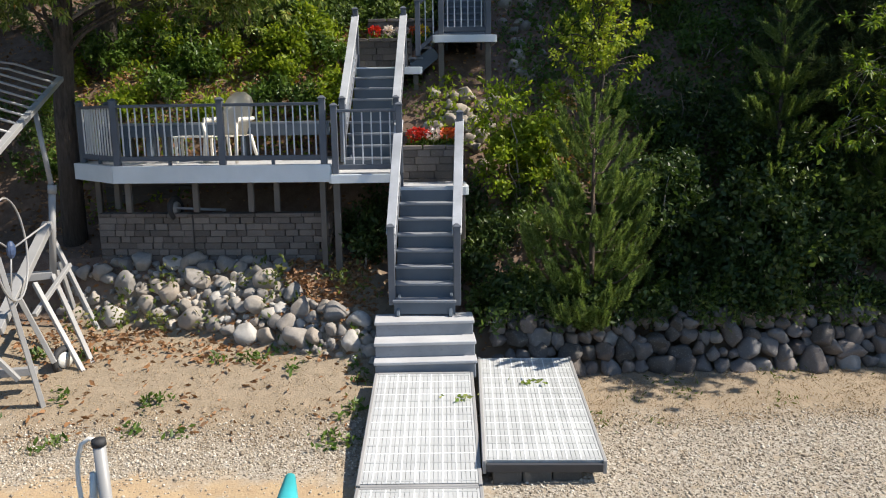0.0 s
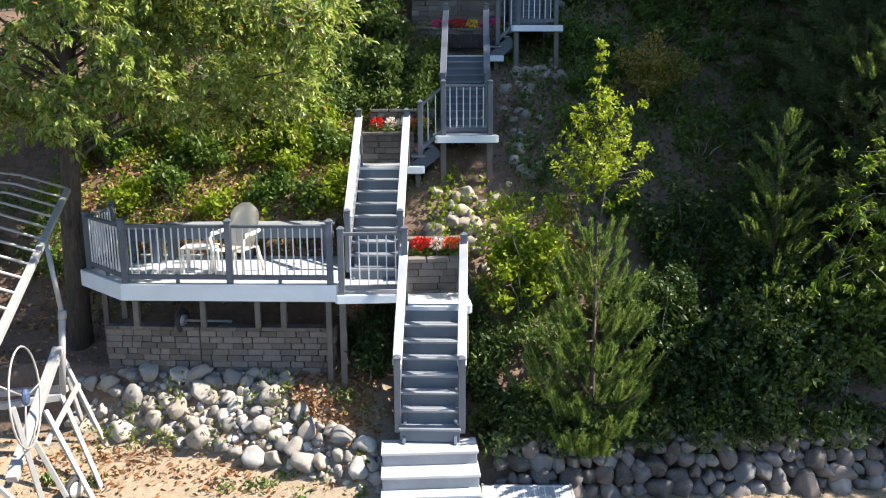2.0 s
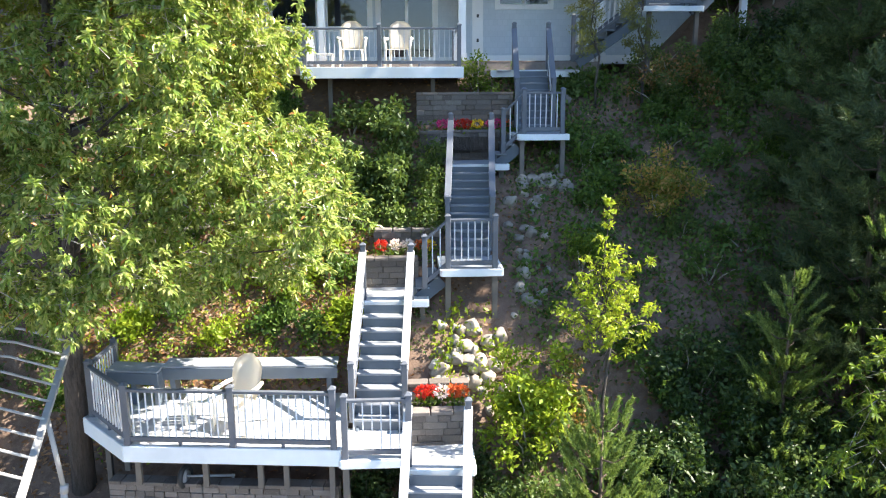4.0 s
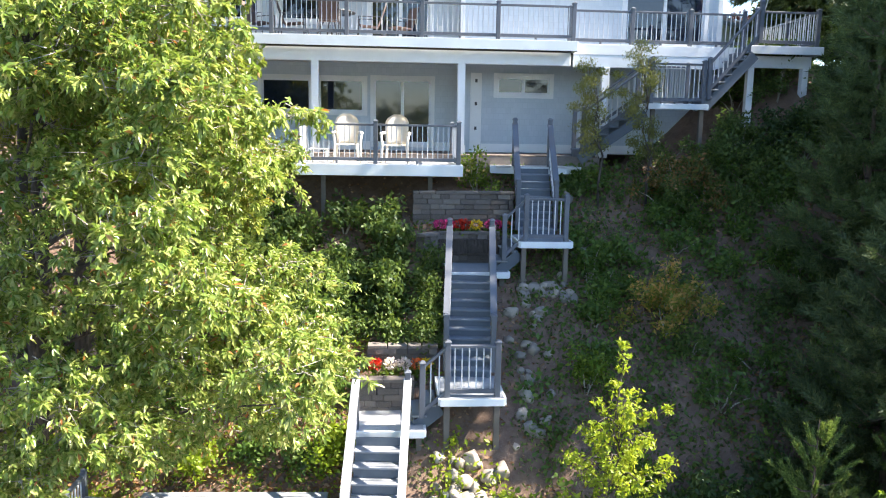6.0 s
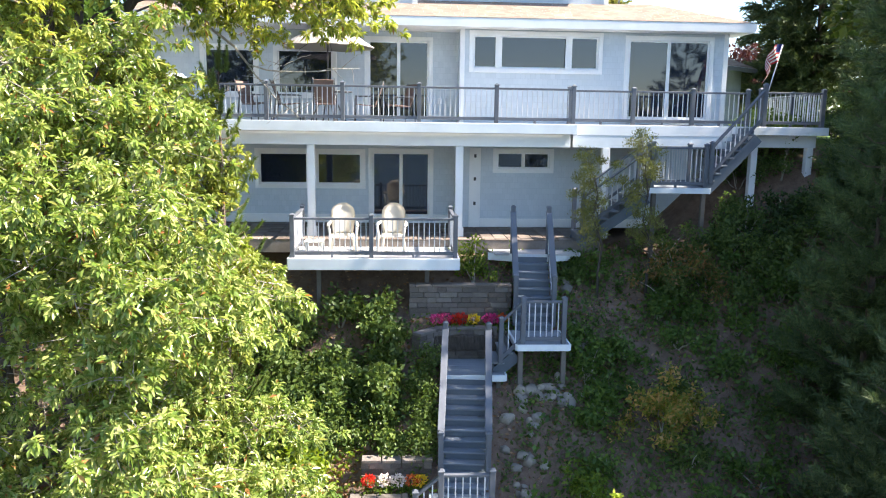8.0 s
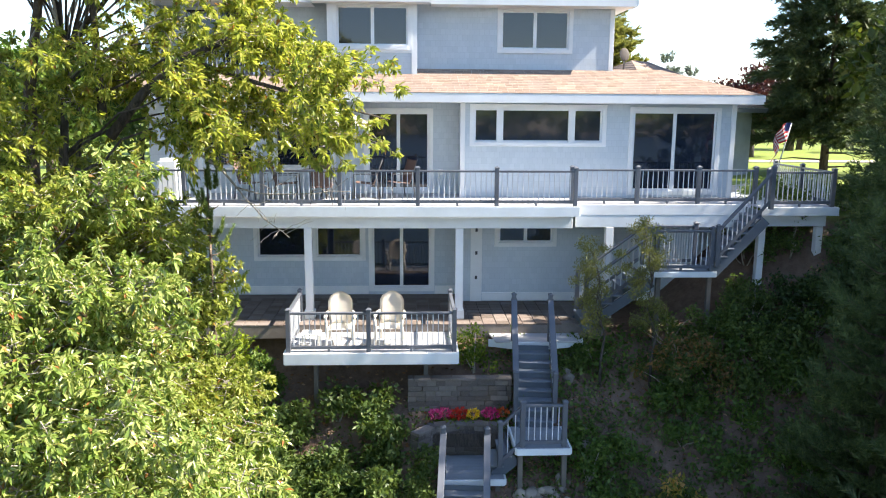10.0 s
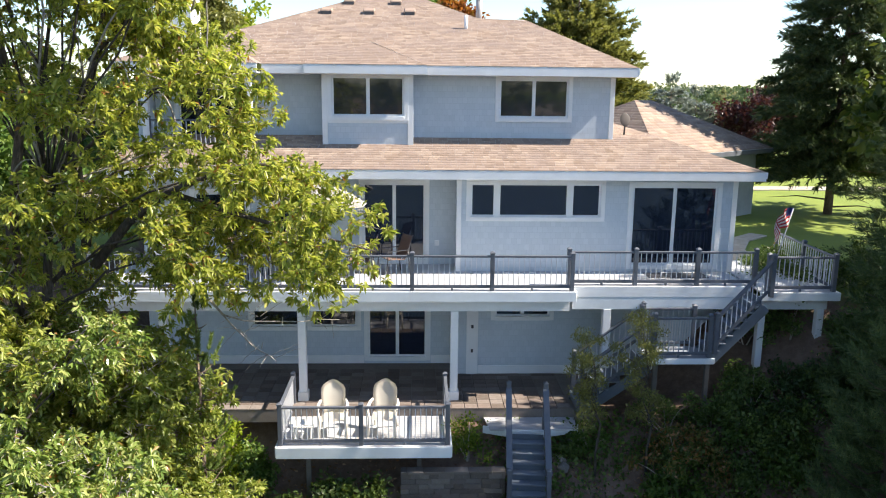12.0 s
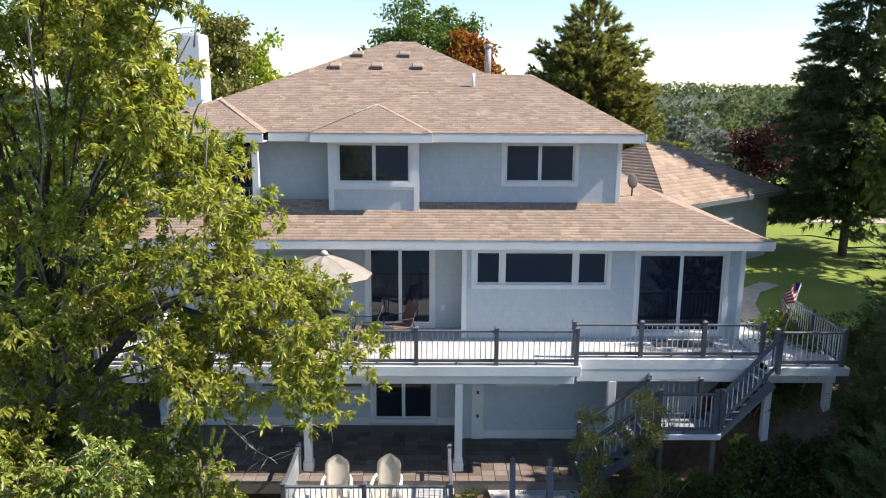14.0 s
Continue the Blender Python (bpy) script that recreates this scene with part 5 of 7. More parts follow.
def spray_tree(base, crown, label, mat, leaf, twigs, along, trunk_r, top, seed, reach=0.55, limbs=30, thin=0.6, lean=0.4):
    """An oak: limbs reach towards clumps, twigs fan out of each clump, narrow leaves hang along the twigs."""
    t = thing("oak_tree", base, label, "tree", "trees")
    B = np.array(base)
    rg = np.random.default_rng(seed)
    cr = np.asarray(crown) - B
    cx, cy = float(cr[:, 0].mean()) * lean, float(cr[:, 1].mean()) * lean
    tp = [(0, 0, -0.3), (cx * 0.1, cy * 0.1, top * 0.25), (cx * 0.4 + 0.1, cy * 0.4, top * 0.5), (cx * 0.75 - 0.1, cy * 0.75, top * 0.75), (cx, cy, top)]
    tube("trunk", tp, [trunk_r * 1.25, trunk_r, trunk_r * 0.8, trunk_r * 0.5, trunk_r * 0.2], M_BARK, t, 10)
    for k in rg.choice(len(cr), min(limbs, len(cr)), replace=False):
        c = cr[k]
        zz = max(0.3 * top, min(top * 0.95, c[2] - 0.35 * float(np.hypot(c[0], c[1]))))
        q = min(1.0, zz / top)
        limb(t, (cx * q * q, cy * q * q, zz), tuple(c), thin * trunk_r * (0.5 - 0.3 * q), thin * trunk_r * 0.06 + 0.006, 0.2, int(k) + seed, M_BARK if k % 5 else M_TWIG)
    n = len(cr) * twigs
    C = np.repeat(cr, twigs, axis=0) + rg.normal(0, 0.11, (n, 3))
    axis = np.array([cx, cy, 0])
    out = np.repeat(cr - axis, twigs, axis=0) * np.array([1, 1, 0.2])
    out /= np.linalg.norm(out, axis=1)[:, None] + 1e-6
    D = out * 0.5 + rg.normal(0, 1, (n, 3)) * np.array([1, 1, 0.55])
    D /= np.linalg.norm(D, axis=1)[:, None]
    L = reach * rg.uniform(0.6, 1.4, n)
    # twigs as thin three-sided spines that sag
    E = C + D * L[:, None] - np.array([0, 0, 1]) * (L * 0.28)[:, None]
    w = np.cross(D, rg.normal(size=(n, 3)))
    w /= np.linalg.norm(w, axis=1)[:, None]
    u = np.cross(D, w)
    tv = np.stack([C + w * 0.008, C - w * 0.004 + u * 0.007, C - w * 0.004 - u * 0.007, E], 1).reshape(-1, 3)
    b = np.arange(n) * 4
    raw_mesh("twig", tv, np.concatenate([np.stack([b, b + 1, b + 3], 1), np.stack([b + 1, b + 2, b + 3], 1), np.stack([b + 2, b, b + 3], 1)]), M_TWIG, t)
    # leaves in whorls at the twig's end, some along it
    m = n * along
    whorl = rg.uniform(0, 1, m) < 0.72
    s = np.where(whorl, rg.uniform(0.93, 1.03, m), rg.uniform(0.25, 1.0, m))
    Cr, Dr, Lr = np.repeat(C, along, axis=0), np.repeat(D, along, axis=0), np.repeat(L, along)
    P = Cr + Dr * (Lr * s)[:, None] - np.array([0, 0, 1]) * (Lr * s * s * 0.28)[:, None] + rg.normal(0, 0.018, (m, 3))
    d = Dr * 0.45 + rg.normal(0, 0.85, (m, 3)) - np.array([0, 0, 0.5])
    d /= np.linalg.norm(d, axis=1)[:, None]
    side = np.cross(d, rg.normal(0, 0.55, (m, 3)) + np.array([0, 0, 1.0]))
    side /= np.linalg.norm(side, axis=1)[:, None] + 1e-9
    nr = np.cross(side, d)
    sz = leaf * rg.uniform(0.6, 1.3, m)[:, None]
    mid = P + d * sz * 0.58
    V = np.stack([P, mid + side * sz * 0.17 + nr * sz * 0.06, P + d * sz - np.array([0, 0, 0.14]) * sz, mid - side * sz * 0.17 + nr * sz * 0.06], 1).reshape(-1, 3)
    b = np.arange(m) * 4
    raw_mesh("crown", V, np.concatenate([np.stack([b, b + 1, b + 2], 1), np.stack([b, b + 2, b + 3], 1)]), mat, t)
    return t


# the big oak on the left of the stairs: its crown widens and narrows with height


def oak_crown(n, seed, zlo, zhi, ylo, yhi, xmin, heights, edges, gap=0.5):
    """Clumps gathered in flat boughs, with gaps between the boughs."""
    rg = np.random.default_rng(seed)
    boughs, out = [], []
    tries = 0
    while len(out) < n:
        z = rg.uniform(zlo, zhi)
        xm = float(np.interp(z, heights, edges)) - 0.45
        x = xm - abs(rg.normal(0, 2.6))
        y = rg.uniform(ylo, yhi)
        if x < xmin:
            continue
        tries += 1
        near = gap * 1.7 * (0.985 ** max(0, tries - 60))
        if any((x - a) ** 2 + (y - b) ** 2 + ((z - c) * 1.5) ** 2 < near for a, b, c in boughs):
            continue
        boughs.append((x, y, z))
        for _ in range(5):
            out.append((x + rg.normal(0, 0.27), y + rg.normal(0, 0.27), z + rg.normal(0, 0.13)))
    return out[:n]


EDGE_Z = (5.4, 5.9, 6.5, 7.3, 8.3, 9.3, 10.4, 11.4, 12.0)
EDGE_X = (-1.2, 0.1, -0.45, -0.8, -1.35, -1.5, -1.3, -1.9, -2.3)
low_crown = oak_crown(330, 3, 5.5, 11.6, 9.6, 13.8, -8.5, EDGE_Z, EDGE_X, 0.36) + oak_crown(50, 4, 10.5, 12.8, 9.8, 13.5, -8.5, (10, 13), (-2.3, -2.8), 0.6)
spray_tree((-5.3, 12.7, gz(-5.3, 12.7)), low_crown, "tall oak with a wide sunlit yellow-green crown", M_OAK, 0.108, 13, 38, 0.16, 9.0, 7, 0.4, 60, 0.5)
mid_crown = oak_crown(170, 10, 8.0, 12.1, 13.6, 16.4, -9.0, (7, 10, 11.4, 12.2), (-2.5, -2.4, -3.0, -2.6)) + oak_crown(110, 20, 10.8, 12.5, 13.0, 16.4, -8.0, (10, 12.6), (-2.5, -3.1), 0.3) + oak_crown(55, 21, 8.4, 10.6, 14.2, 16.0, -6.0, (8, 11), (-2.0, -2.3), 0.3)
spray_tree((-6.3, 15.2, gz(-6.3, 15.2)), mid_crown, "low spreading oak with sunlit lime leaves behind the deck", M_OAKLIME, 0.115, 12, 34, 0.16, 5.5, 27, 0.42, 40, 0.9)
# the older oak above: forked trunk, a long arching limb towards the house, an airy crown
EDGE_Z2 = (12.6, 13.2, 14.3, 15.2, 16.1, 16.9, 18.5, 20.5)
EDGE_X2 = (-2.6, 0.35, -0.3, -0.75, -1.0, -1.9, -1.8, -2.2)
up_crown = (oak_crown(78, 8, 13.3, 17.0, 13.8, 16.4, -6.0, EDGE_Z2, EDGE_X2, 0.6) + oak_crown(28, 9, 13.2, 14.8, 14.4, 16.0, -4.0, EDGE_Z2, EDGE_X2)
            + oak_crown(150, 11, 15.6, 19.8, 13.6, 16.6, -7.5, (11, 17, 21), (-2.2, -2.0, -2.2), 0.45) + oak_crown(60, 12, 12.6, 17.0, 14.0, 16.8, -9.5, (11, 20), (-3.6, -4.0), 0.4))
OB = Vector((-5.6, 15.6, gz(-5.6, 15.6)))
up = spray_tree(tuple(OB), up_crown, "older oak with an open crown and bare grey twigs", M_OAKDEEP, 0.12, 11, 32, 0.17, 10.5, 17, 0.42, 44, 0.55, 0.6)
for name, way, r0, r1 in (("limb", ((-4.2, 15.3, 13.3), (-3.6, 15.2, 14.0), (-2.9, 15.0, 14.5), (-2.15, 14.9, 14.8), (-1.6, 14.9, 14.95), (-1.1, 14.8, 14.9)), 0.085, 0.015),
                          ("limb", ((-2.9, 15.0, 14.5), (-2.0, 15.0, 14.2), (-0.9, 15.0, 13.9), (0.2, 15.0, 13.6)), 0.05, 0.012),
                          ("limb", ((-4.3, 15.3, 13.6), (-4.25, 15.1, 15.2), (-3.7, 15.0, 16.9), (-3.2, 14.9, 18.6)), 0.075, 0.015),
                          ("limb", ((-3.9, 15.0, 16.4), (-3.0, 15.0, 17.3), (-2.3, 14.9, 18.4)), 0.035, 0.01),
                          ("limb", ((-4.25, 15.1, 15.6), (-4.9, 15.0, 16.8), (-5.2, 15.0, 18.2)), 0.045, 0.012),
                          ("stem", ((-5.6, 15.5, 9.0), (-5.55, 15.4, 11.5), (-5.35, 15.2, 14.0), (-5.0, 15.1, 15.6), (-5.3, 15.0, 17.5)), 0.15, 0.03)):
    tube(name, [Vector(p) - OB for p in way], [r0 + (r1 - r0) * k / (len(way) - 1) for k in range(len(way))], M_BARK if name == "limb" else M_PINEBARK, up, 8)
orng = random.Random(19)
for k in range(26):
    a = Vector((orng.uniform(-5.2, -0.9), orng.uniform(14.4, 15.4), orng.uniform(14.2, 18.6)))
    if a.x > -1.6 and a.z > 16.0:
        continue
    limb(up, a - OB, a - OB + Vector((orng.uniform(-0.9, 1.1), orng.uniform(-0.4, 0.3), orng.uniform(0.2, 1.0))), 0.016, 0.004, 0.12, 60 + k, M_TWIG, "branch")

# pines


def conifer(name, base, height, radius, label, mat, shoots, seed, needle=0.11, per=45, length=0.28, width=0.005, lift=0.5, low=0.04, point=0.8, whorl=0.26, arms=7, bark=None, waist=1.0, candle=0.0):
    """A conifer: trunk, whorls of boughs, and bottle-brush shoots of needles along them."""
    t = thing(name, base, label, "conifer", "trees")
    rg = np.random.default_rng(seed)
    bark = bark or M_PINEBARK
    tube("trunk", [(0, 0, -0.3), (0, 0, height * 0.5), (0, 0, height)], [0.02 + height * 0.012, 0.01 + height * 0.006, 0.006], bark, t, 8)
    levels = max(5, int(height * (1 - low) / whorl))
    lv = np.minimum((levels * (1 - np.sqrt(rg.uniform(0, 1, shoots)) ** 0.9)).astype(int), levels - 1)
    lv[:24] = levels - 1 - np.arange(24) % 4
    arm = rg.integers(0, arms, shoots)
    jig = rg.normal(0, 1, (levels, arms, 3))
    J = jig[lv, arm]
    h = low + (1 - low) * (lv + 0.35 * J[:, 0] * 0.5 + 0.2) / levels
    h = np.clip(h, 0.01, 0.995)
    ang = arm * 2 * np.pi / arms + lv * 2.4 + J[:, 1] * 0.3
    reach = radius * (1 - h) ** point * np.minimum(1, waist + h * 2.4) * (0.85 + 0.2 * J[:, 2]) + 0.03
    u = rg.uniform(0.02, 1, shoots) ** 0.7
    side = rg.normal(0, 0.16, shoots) * u * reach
    r = reach * u
    ca, sa = np.cos(ang), np.sin(ang)
    z = h * height + r * (lift * 0.55 * u - 0.12)
    P = np.stack([ca * r - sa * side, sa * r + ca * side, z + rg.normal(0, 0.03, shoots) * height / 5], 1)
    out = np.stack([ca - sa * side / (r + 0.1), sa + ca * side / (r + 0.1), np.full(shoots, candle) if candle else lift * (0.5 + 0.9 * u)], 1) + rg.normal(0, 0.18, (shoots, 3))
    tipw = np.clip((h - 0.86) / 0.1, 0, 1)[:, None]
    out = out * (1 - tipw) + np.array([0, 0, 1.2]) * tipw
    out /= np.linalg.norm(out, axis=1)[:, None]
    L = length * rg.uniform(0.6, 1.25, shoots)
    A = np.repeat(out, per, axis=0)
    tt = rg.uniform(0, 1, (shoots * per, 1))
    C = np.repeat(P, per, axis=0) + A * np.repeat(L, per)[:, None] * tt
    R = rg.normal(size=A.shape)
    R -= A * (R * A).sum(1)[:, None]
    R /= np.linalg.norm(R, axis=1)[:, None]
    D = A * (0.55 + 0.6 * tt) + R * 0.8
    D /= np.linalg.norm(D, axis=1)[:, None]
    W = np.cross(D, rg.normal(size=D.shape))
    W /= np.linalg.norm(W, axis=1)[:, None]
    N = needle * rg.uniform(0.7, 1.2, (len(C), 1))
    v = np.stack([C - W * width, C + W * width, C + D * N], 1).reshape(-1, 3)
    b = np.arange(len(C)) * 3
    raw_mesh("crown", v, np.stack([b, b + 1, b + 2], 1), mat, t)
    k = min(46, int(height * 7))
    for i in range(k):
        hh = (i + 1) / (k + 1)
        a = i * 2.4
        rr = radius * (1 - hh) ** point * 0.8
        zz = hh * height
        tube("bough", [(0, 0, zz), (math.cos(a) * rr * 0.5, math.sin(a) * rr * 0.5, zz + rr * 0.02), (math.cos(a) * rr, math.sin(a) * rr, zz + rr * lift * 0.5)], [0.012 + rr * 0.012, 0.01 + rr * 0.006, 0.005], bark, t, 5)
    return t


conifer("pine_tree", (2.93, 10.35, 0.35), 3.5, 1.08, "young bushy green pine at the foot of the bank", M_PINE, 520, 31, 0.07, 260, 0.4, 0.005, 0.9, 0.05, 0.62, 0.36, 7, None, 0.7, 1.7)
conifer("pine_tree", (6.25, 11.8, gz(6.25, 11.8) - 0.1), 5.45 - gz(6.25, 11.8), 0.8, "young pine with pale shoots on the shaded bank", M_PINE, 300, 40, 0.07, 300, 0.36, 0.0055, 0.7, 0.02, 0.55, 0.36, 8, None, 1.0, 1.3)
conifer("pine_tree", (8.4, 11.8, gz(8.4, 11.8) - 0.1), 6.4, 1.4, "slender pine with pale shoots above the stone wall", M_PINE, 340, 140, 0.08, 320, 0.4, 0.006, 0.7, 0.02, 0.5, 0.4, 8, None, 1.0, 1.3)
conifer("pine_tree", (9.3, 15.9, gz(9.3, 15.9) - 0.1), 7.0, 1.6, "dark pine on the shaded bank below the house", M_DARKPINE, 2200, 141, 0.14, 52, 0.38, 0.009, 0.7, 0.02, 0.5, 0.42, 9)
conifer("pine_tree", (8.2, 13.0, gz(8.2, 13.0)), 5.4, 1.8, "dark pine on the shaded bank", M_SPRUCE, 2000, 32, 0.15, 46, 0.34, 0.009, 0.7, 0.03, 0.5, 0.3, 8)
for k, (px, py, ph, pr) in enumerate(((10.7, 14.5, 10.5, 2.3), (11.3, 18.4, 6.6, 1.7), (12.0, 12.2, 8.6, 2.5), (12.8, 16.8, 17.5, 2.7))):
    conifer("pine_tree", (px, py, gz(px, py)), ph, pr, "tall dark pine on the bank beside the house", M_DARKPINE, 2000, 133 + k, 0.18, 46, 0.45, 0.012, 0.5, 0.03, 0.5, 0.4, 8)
conifer("spruce_tree", (13.4, 21.0, gz(13.4, 21.0)), 8.5, 2.4, "tall dark spruce beside the lawn", M_SPRUCE, 1500, 34, 0.16, 45, 0.45, 0.01, 0.05, 0.05, 0.85, 0.4, 8)
conifer("spruce_tree", (17.8, 33.9, 11.3), 14.0, 3.2, "large dark spruce on the lawn", M_SPRUCE, 3300, 35, 0.28, 34, 0.6, 0.03, -0.1, 0.13, 0.7, 0.5, 9)
conifer("spruce_tree", (15.65, 48, 11.2), 6.0, 2.6, "pale blue spruce beyond the garage", M_BLUESPRUCE, 1000, 37, 0.27, 36, 0.5, 0.04, 0.1, 0.03, 0.8, 0.5, 9)
conifer("spruce_tree", (17.9, 50, 11.2), 5.3, 2.7, "pale blue spruce beyond the garage", M_BLUESPRUCE, 1000, 38, 0.27, 36, 0.5, 0.04, 0.1, 0.03, 0.8, 0.5, 9)


# tall unseen trees added right of the view to shade the bank and lawn
SHADE = ((14.4, 14.6, 15.0, 2.9), (15.0, 17.3, 15.5, 2.6), (17.6, 24.3, 7.4, 2.8), (17.8, 28.2, 7.2, 2.6), (17.2, 26.2, 6.5, 2.4))


def dome(cx, cy, cz, rx, ry, rz_, n, seed, shell=0.6):
    rg = np.random.default_rng(seed)
    d = rg.normal(size=(n, 3))
    d /= np.linalg.norm(d, axis=1)[:, None]
    d[:, 2] = np.abs(d[:, 2]) * 1.1 - 0.25
    r = rg.uniform(shell, 1, (n, 1))
    return d * r * np.array([rx, ry, rz_]) + np.array([cx, cy, cz])


for k in range(9):
    bx, by = 13.0 + k * 3.9, 55 + 3 * math.sin(k * 2.2)
    broadleaf("wood_tree", (bx, by, 11.2), dome(bx, by, 13.4, 2.6, 2.2, 2.6 + 0.5 * math.sin(k * 1.7), 34, 270 + k, 0.3), "leafy tree at the edge of the woods", (M_MAPLE, M_MIDSHRUB, M_SPRUCE, M_OLIVE)[k % 4], 0.3, 70, 0.2, 3, 280 + k, 1.0, 5)
for k, (bx, by) in enumerate(((-10.8, 25.5), (-12.2, 30.5), (-11.0, 36.0), (-9.0, 21.2), (-10.6, 18.6), (-8.6, 24.0))):
    broadleaf("maple_tree", (bx, by, 11.2), dome(bx, by, 13.6, 2.0, 2.0, 3.0, 44, 370 + k, 0.3), "leafy green tree beside the house", M_MIDSHRUB, 0.24, 90, 0.16, 3, 380 + k, 0.8, 6)
conifer("spruce_tree", (9.6, 46, 11.3), 11.3, 5.2, "broad olive spruce behind the house", M_OLIVE, 7000, 36, 0.32, 34, 0.6, 0.05, 0.25, 0.02, 0.55, 0.42, 14)
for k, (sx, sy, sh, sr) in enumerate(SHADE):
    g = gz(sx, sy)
    broadleaf("shade_tree", (sx, sy, g), dome(sx, sy, g + sh * 0.6, sr, sr, sh * 0.5, 130 if k < 2 else 95, 70 + k, 0.0), "unseen tall leafy tree added for its shade", M_MAPLE, 0.4, 62, 0.22, sh * 0.7, 170 + k, 0.95, 8)
broadleaf("maple_tree", (0.3, 46, 11.3), dome(0.6, 46, 18.3, 3.9, 3, 5.3, 90, 3), "round green maple behind the roof", M_MIDSHRUB, 0.24, 190, 0.3, 6, 41, 1.0, 8)
broadleaf("maple_tree", (3.0, 45, 11.3), dome(2.9, 44.0, 18.9, 1.5, 1.0, 2.2, 22, 4), "small maple turning orange behind the roof", M_MAPLEORANGE, 0.28, 170, 0.2, 6, 42, 0.7, 5)
broadleaf("plum_tree", (20.6, 47, 11.3), dome(20.6, 47, 13.9, 2.7, 2.4, 3.2, 52, 5), "round dark purple plum tree", M_PURPLE, 0.26, 130, 0.2, 2.5, 43, 0.8, 6)
broadleaf("poplar_tree", (-9.4, 42, 11.3), dome(-9.5, 42, 16.2, 2.0, 2, 7.2, 70, 6), "tall green tree behind the chimney", M_OLIVE, 0.28, 170, 0.25, 6, 44, 0.9, 8)
broadleaf("poplar_tree", (-8.0, 47, 11.3), dome(-8.0, 47, 16.6, 2.3, 2, 5.0, 55, 7), "yellow-green tree beyond the roof", M_LIMELEAF, 0.28, 110, 0.25, 5, 45, 0.8, 8)
broadleaf("lawn_tree", (27.0, 55, 11.3), dome(27.0, 55, 15.0, 2.6, 2.6, 4.8, 40, 9), "green lawn tree behind the plum", M_MAPLE, 0.3, 120, 0.25, 5, 46, 0.9, 8)

spray_tree((8.4, 10.9, gz(8.4, 10.9)), list(map(tuple, dome(7.35, 9.75, 3.5, 1.35, 0.8, 2.5, 34, 12, 0.3))), "young oak with bright leaves hanging over the stone wall", M_BRIGHTSHRUB, 0.1, 8, 30, 0.07, 4.6, 47, 0.46, 18, 0.5)
# tree added out of view on the right to keep sun off the stone wall
broadleaf("oak_tree", (12.2, 10.6, gz(12.2, 10.6)), dome(12.0, 10.6, 4.4, 2.5, 1.4, 3.7, 66, 13, 0.4), "unseen dense tree added to shade the stone wall", M_DEEPSHRUB, 0.2, 160, 0.18, 5, 48, 0.8, 12)
conifer("pine_tree", (-2.9, 16.0, gz(-2.9, 16.0)), 12.7 - gz(-2.9, 16.0), 0.95, "slim young pine below the house deck", M_PINE, 300, 39, 0.075, 260, 0.36, 0.005, 0.7, 0.03, 0.6, 0.36, 6, None, 1.0, 1.4)
# saplings and bushes of the bank
yrg = np.random.default_rng(50)
ycr = [(3.36 + yrg.normal(0, 0.05), 12.0 + yrg.normal(0, 0.05), z) for z in np.linspace(4.6, 6.45, 11)]
for k in range(17):
    z0, ang = 3.75 + 1.5 * (k / 16) + yrg.uniform(-0.1, 0.1), k * 2.4
    ln = (1.42 - 0.4 * (z0 - 3.45)) * yrg.uniform(0.7, 1.15)
    for q in np.arange(0.3, 1.01, 0.17 / ln):
        ycr.append((3.36 + math.cos(ang) * ln * q * 0.72 + yrg.normal(0, 0.04), 12.0 + math.sin(ang) * ln * q * 0.72 + yrg.normal(0, 0.04), z0 + ln * q * 0.72))
broadleaf("sapling", (3.35, 12.0, gz(3.35, 12.0)), ycr, "slim sunlit sapling with lime-green leaves", M_LIMELEAF, 0.085, 34, 0.03, 4.2, 51, 0.14, 40, "sapling")
for k, (wx, wy) in enumerate(((4.6, 18.9), (5.75, 18.95))):
    wcr = [(wx + yrg.normal(0, 0.22), wy + yrg.normal(0, 0.25), z) for z in np.linspace(9.0, 10.95 + 0.45 * k, 26)]
    broadleaf("sapling", (wx + 0.2, wy, gz(wx + 0.2, wy)), wcr, "wispy olive sapling in front of the side stairs", M_OLIVE, 0.075, 170, 0.03, 2.4, 52 + k, 0.25, 16, "sapling", droop=-0.5, ratio=0.28)


def bush(name, x, y, r, h, label, mat, leaf, n, per, seed, z=None):
    g = gz(x, y) if z is None else z
    pts = dome(x, y, g + h * 0.35, r, r * 0.85, h * 0.75, n, seed, 0.3)
    t = thing(name, (x, y, g), label, "shrub", "shrubs")
    rg = np.random.default_rng(seed)
    c = pts - np.array([x, y, g])
    for k in range(4):
        limb(t, (0, 0, -0.1), tuple(c[k]), 0.02, 0.006, 0.05, seed + k, M_TWIG, "stem")
    leaves("foliage", blob_points(c, np.full(len(c), 0.24), per, rg, 0.2), leaf, mat, t, seed + 9, droop=0.15)
    return t


bush("bush", 2.2, 12.05, 0.78, 2.4, "bright green leafy bush beside the planter", M_LIMESHRUB, 0.11, 46, 110, 61, 2.0)
bush("bush", 2.85, 12.25, 0.5, 1.9, "bush with leaves turning orange", M_ORANGESHRUB, 0.1, 14, 80, 62, 2.2)
bush("bush", 5.4, 15.9, 0.95, 1.5, "bush tinged orange on the shaded bank", M_PEACH, 0.1, 30, 90, 63)
bush("bush", 6.6, 18.7, 1.1, 1.5, "olive bush below the side stairs", M_ORANGESHRUB, 0.1, 26, 90, 64)
bush("bush", 2.0, 19.2, 0.5, 1.1, "green shrub beside the top stairs", M_BRIGHTSHRUB, 0.09, 14, 90, 65)
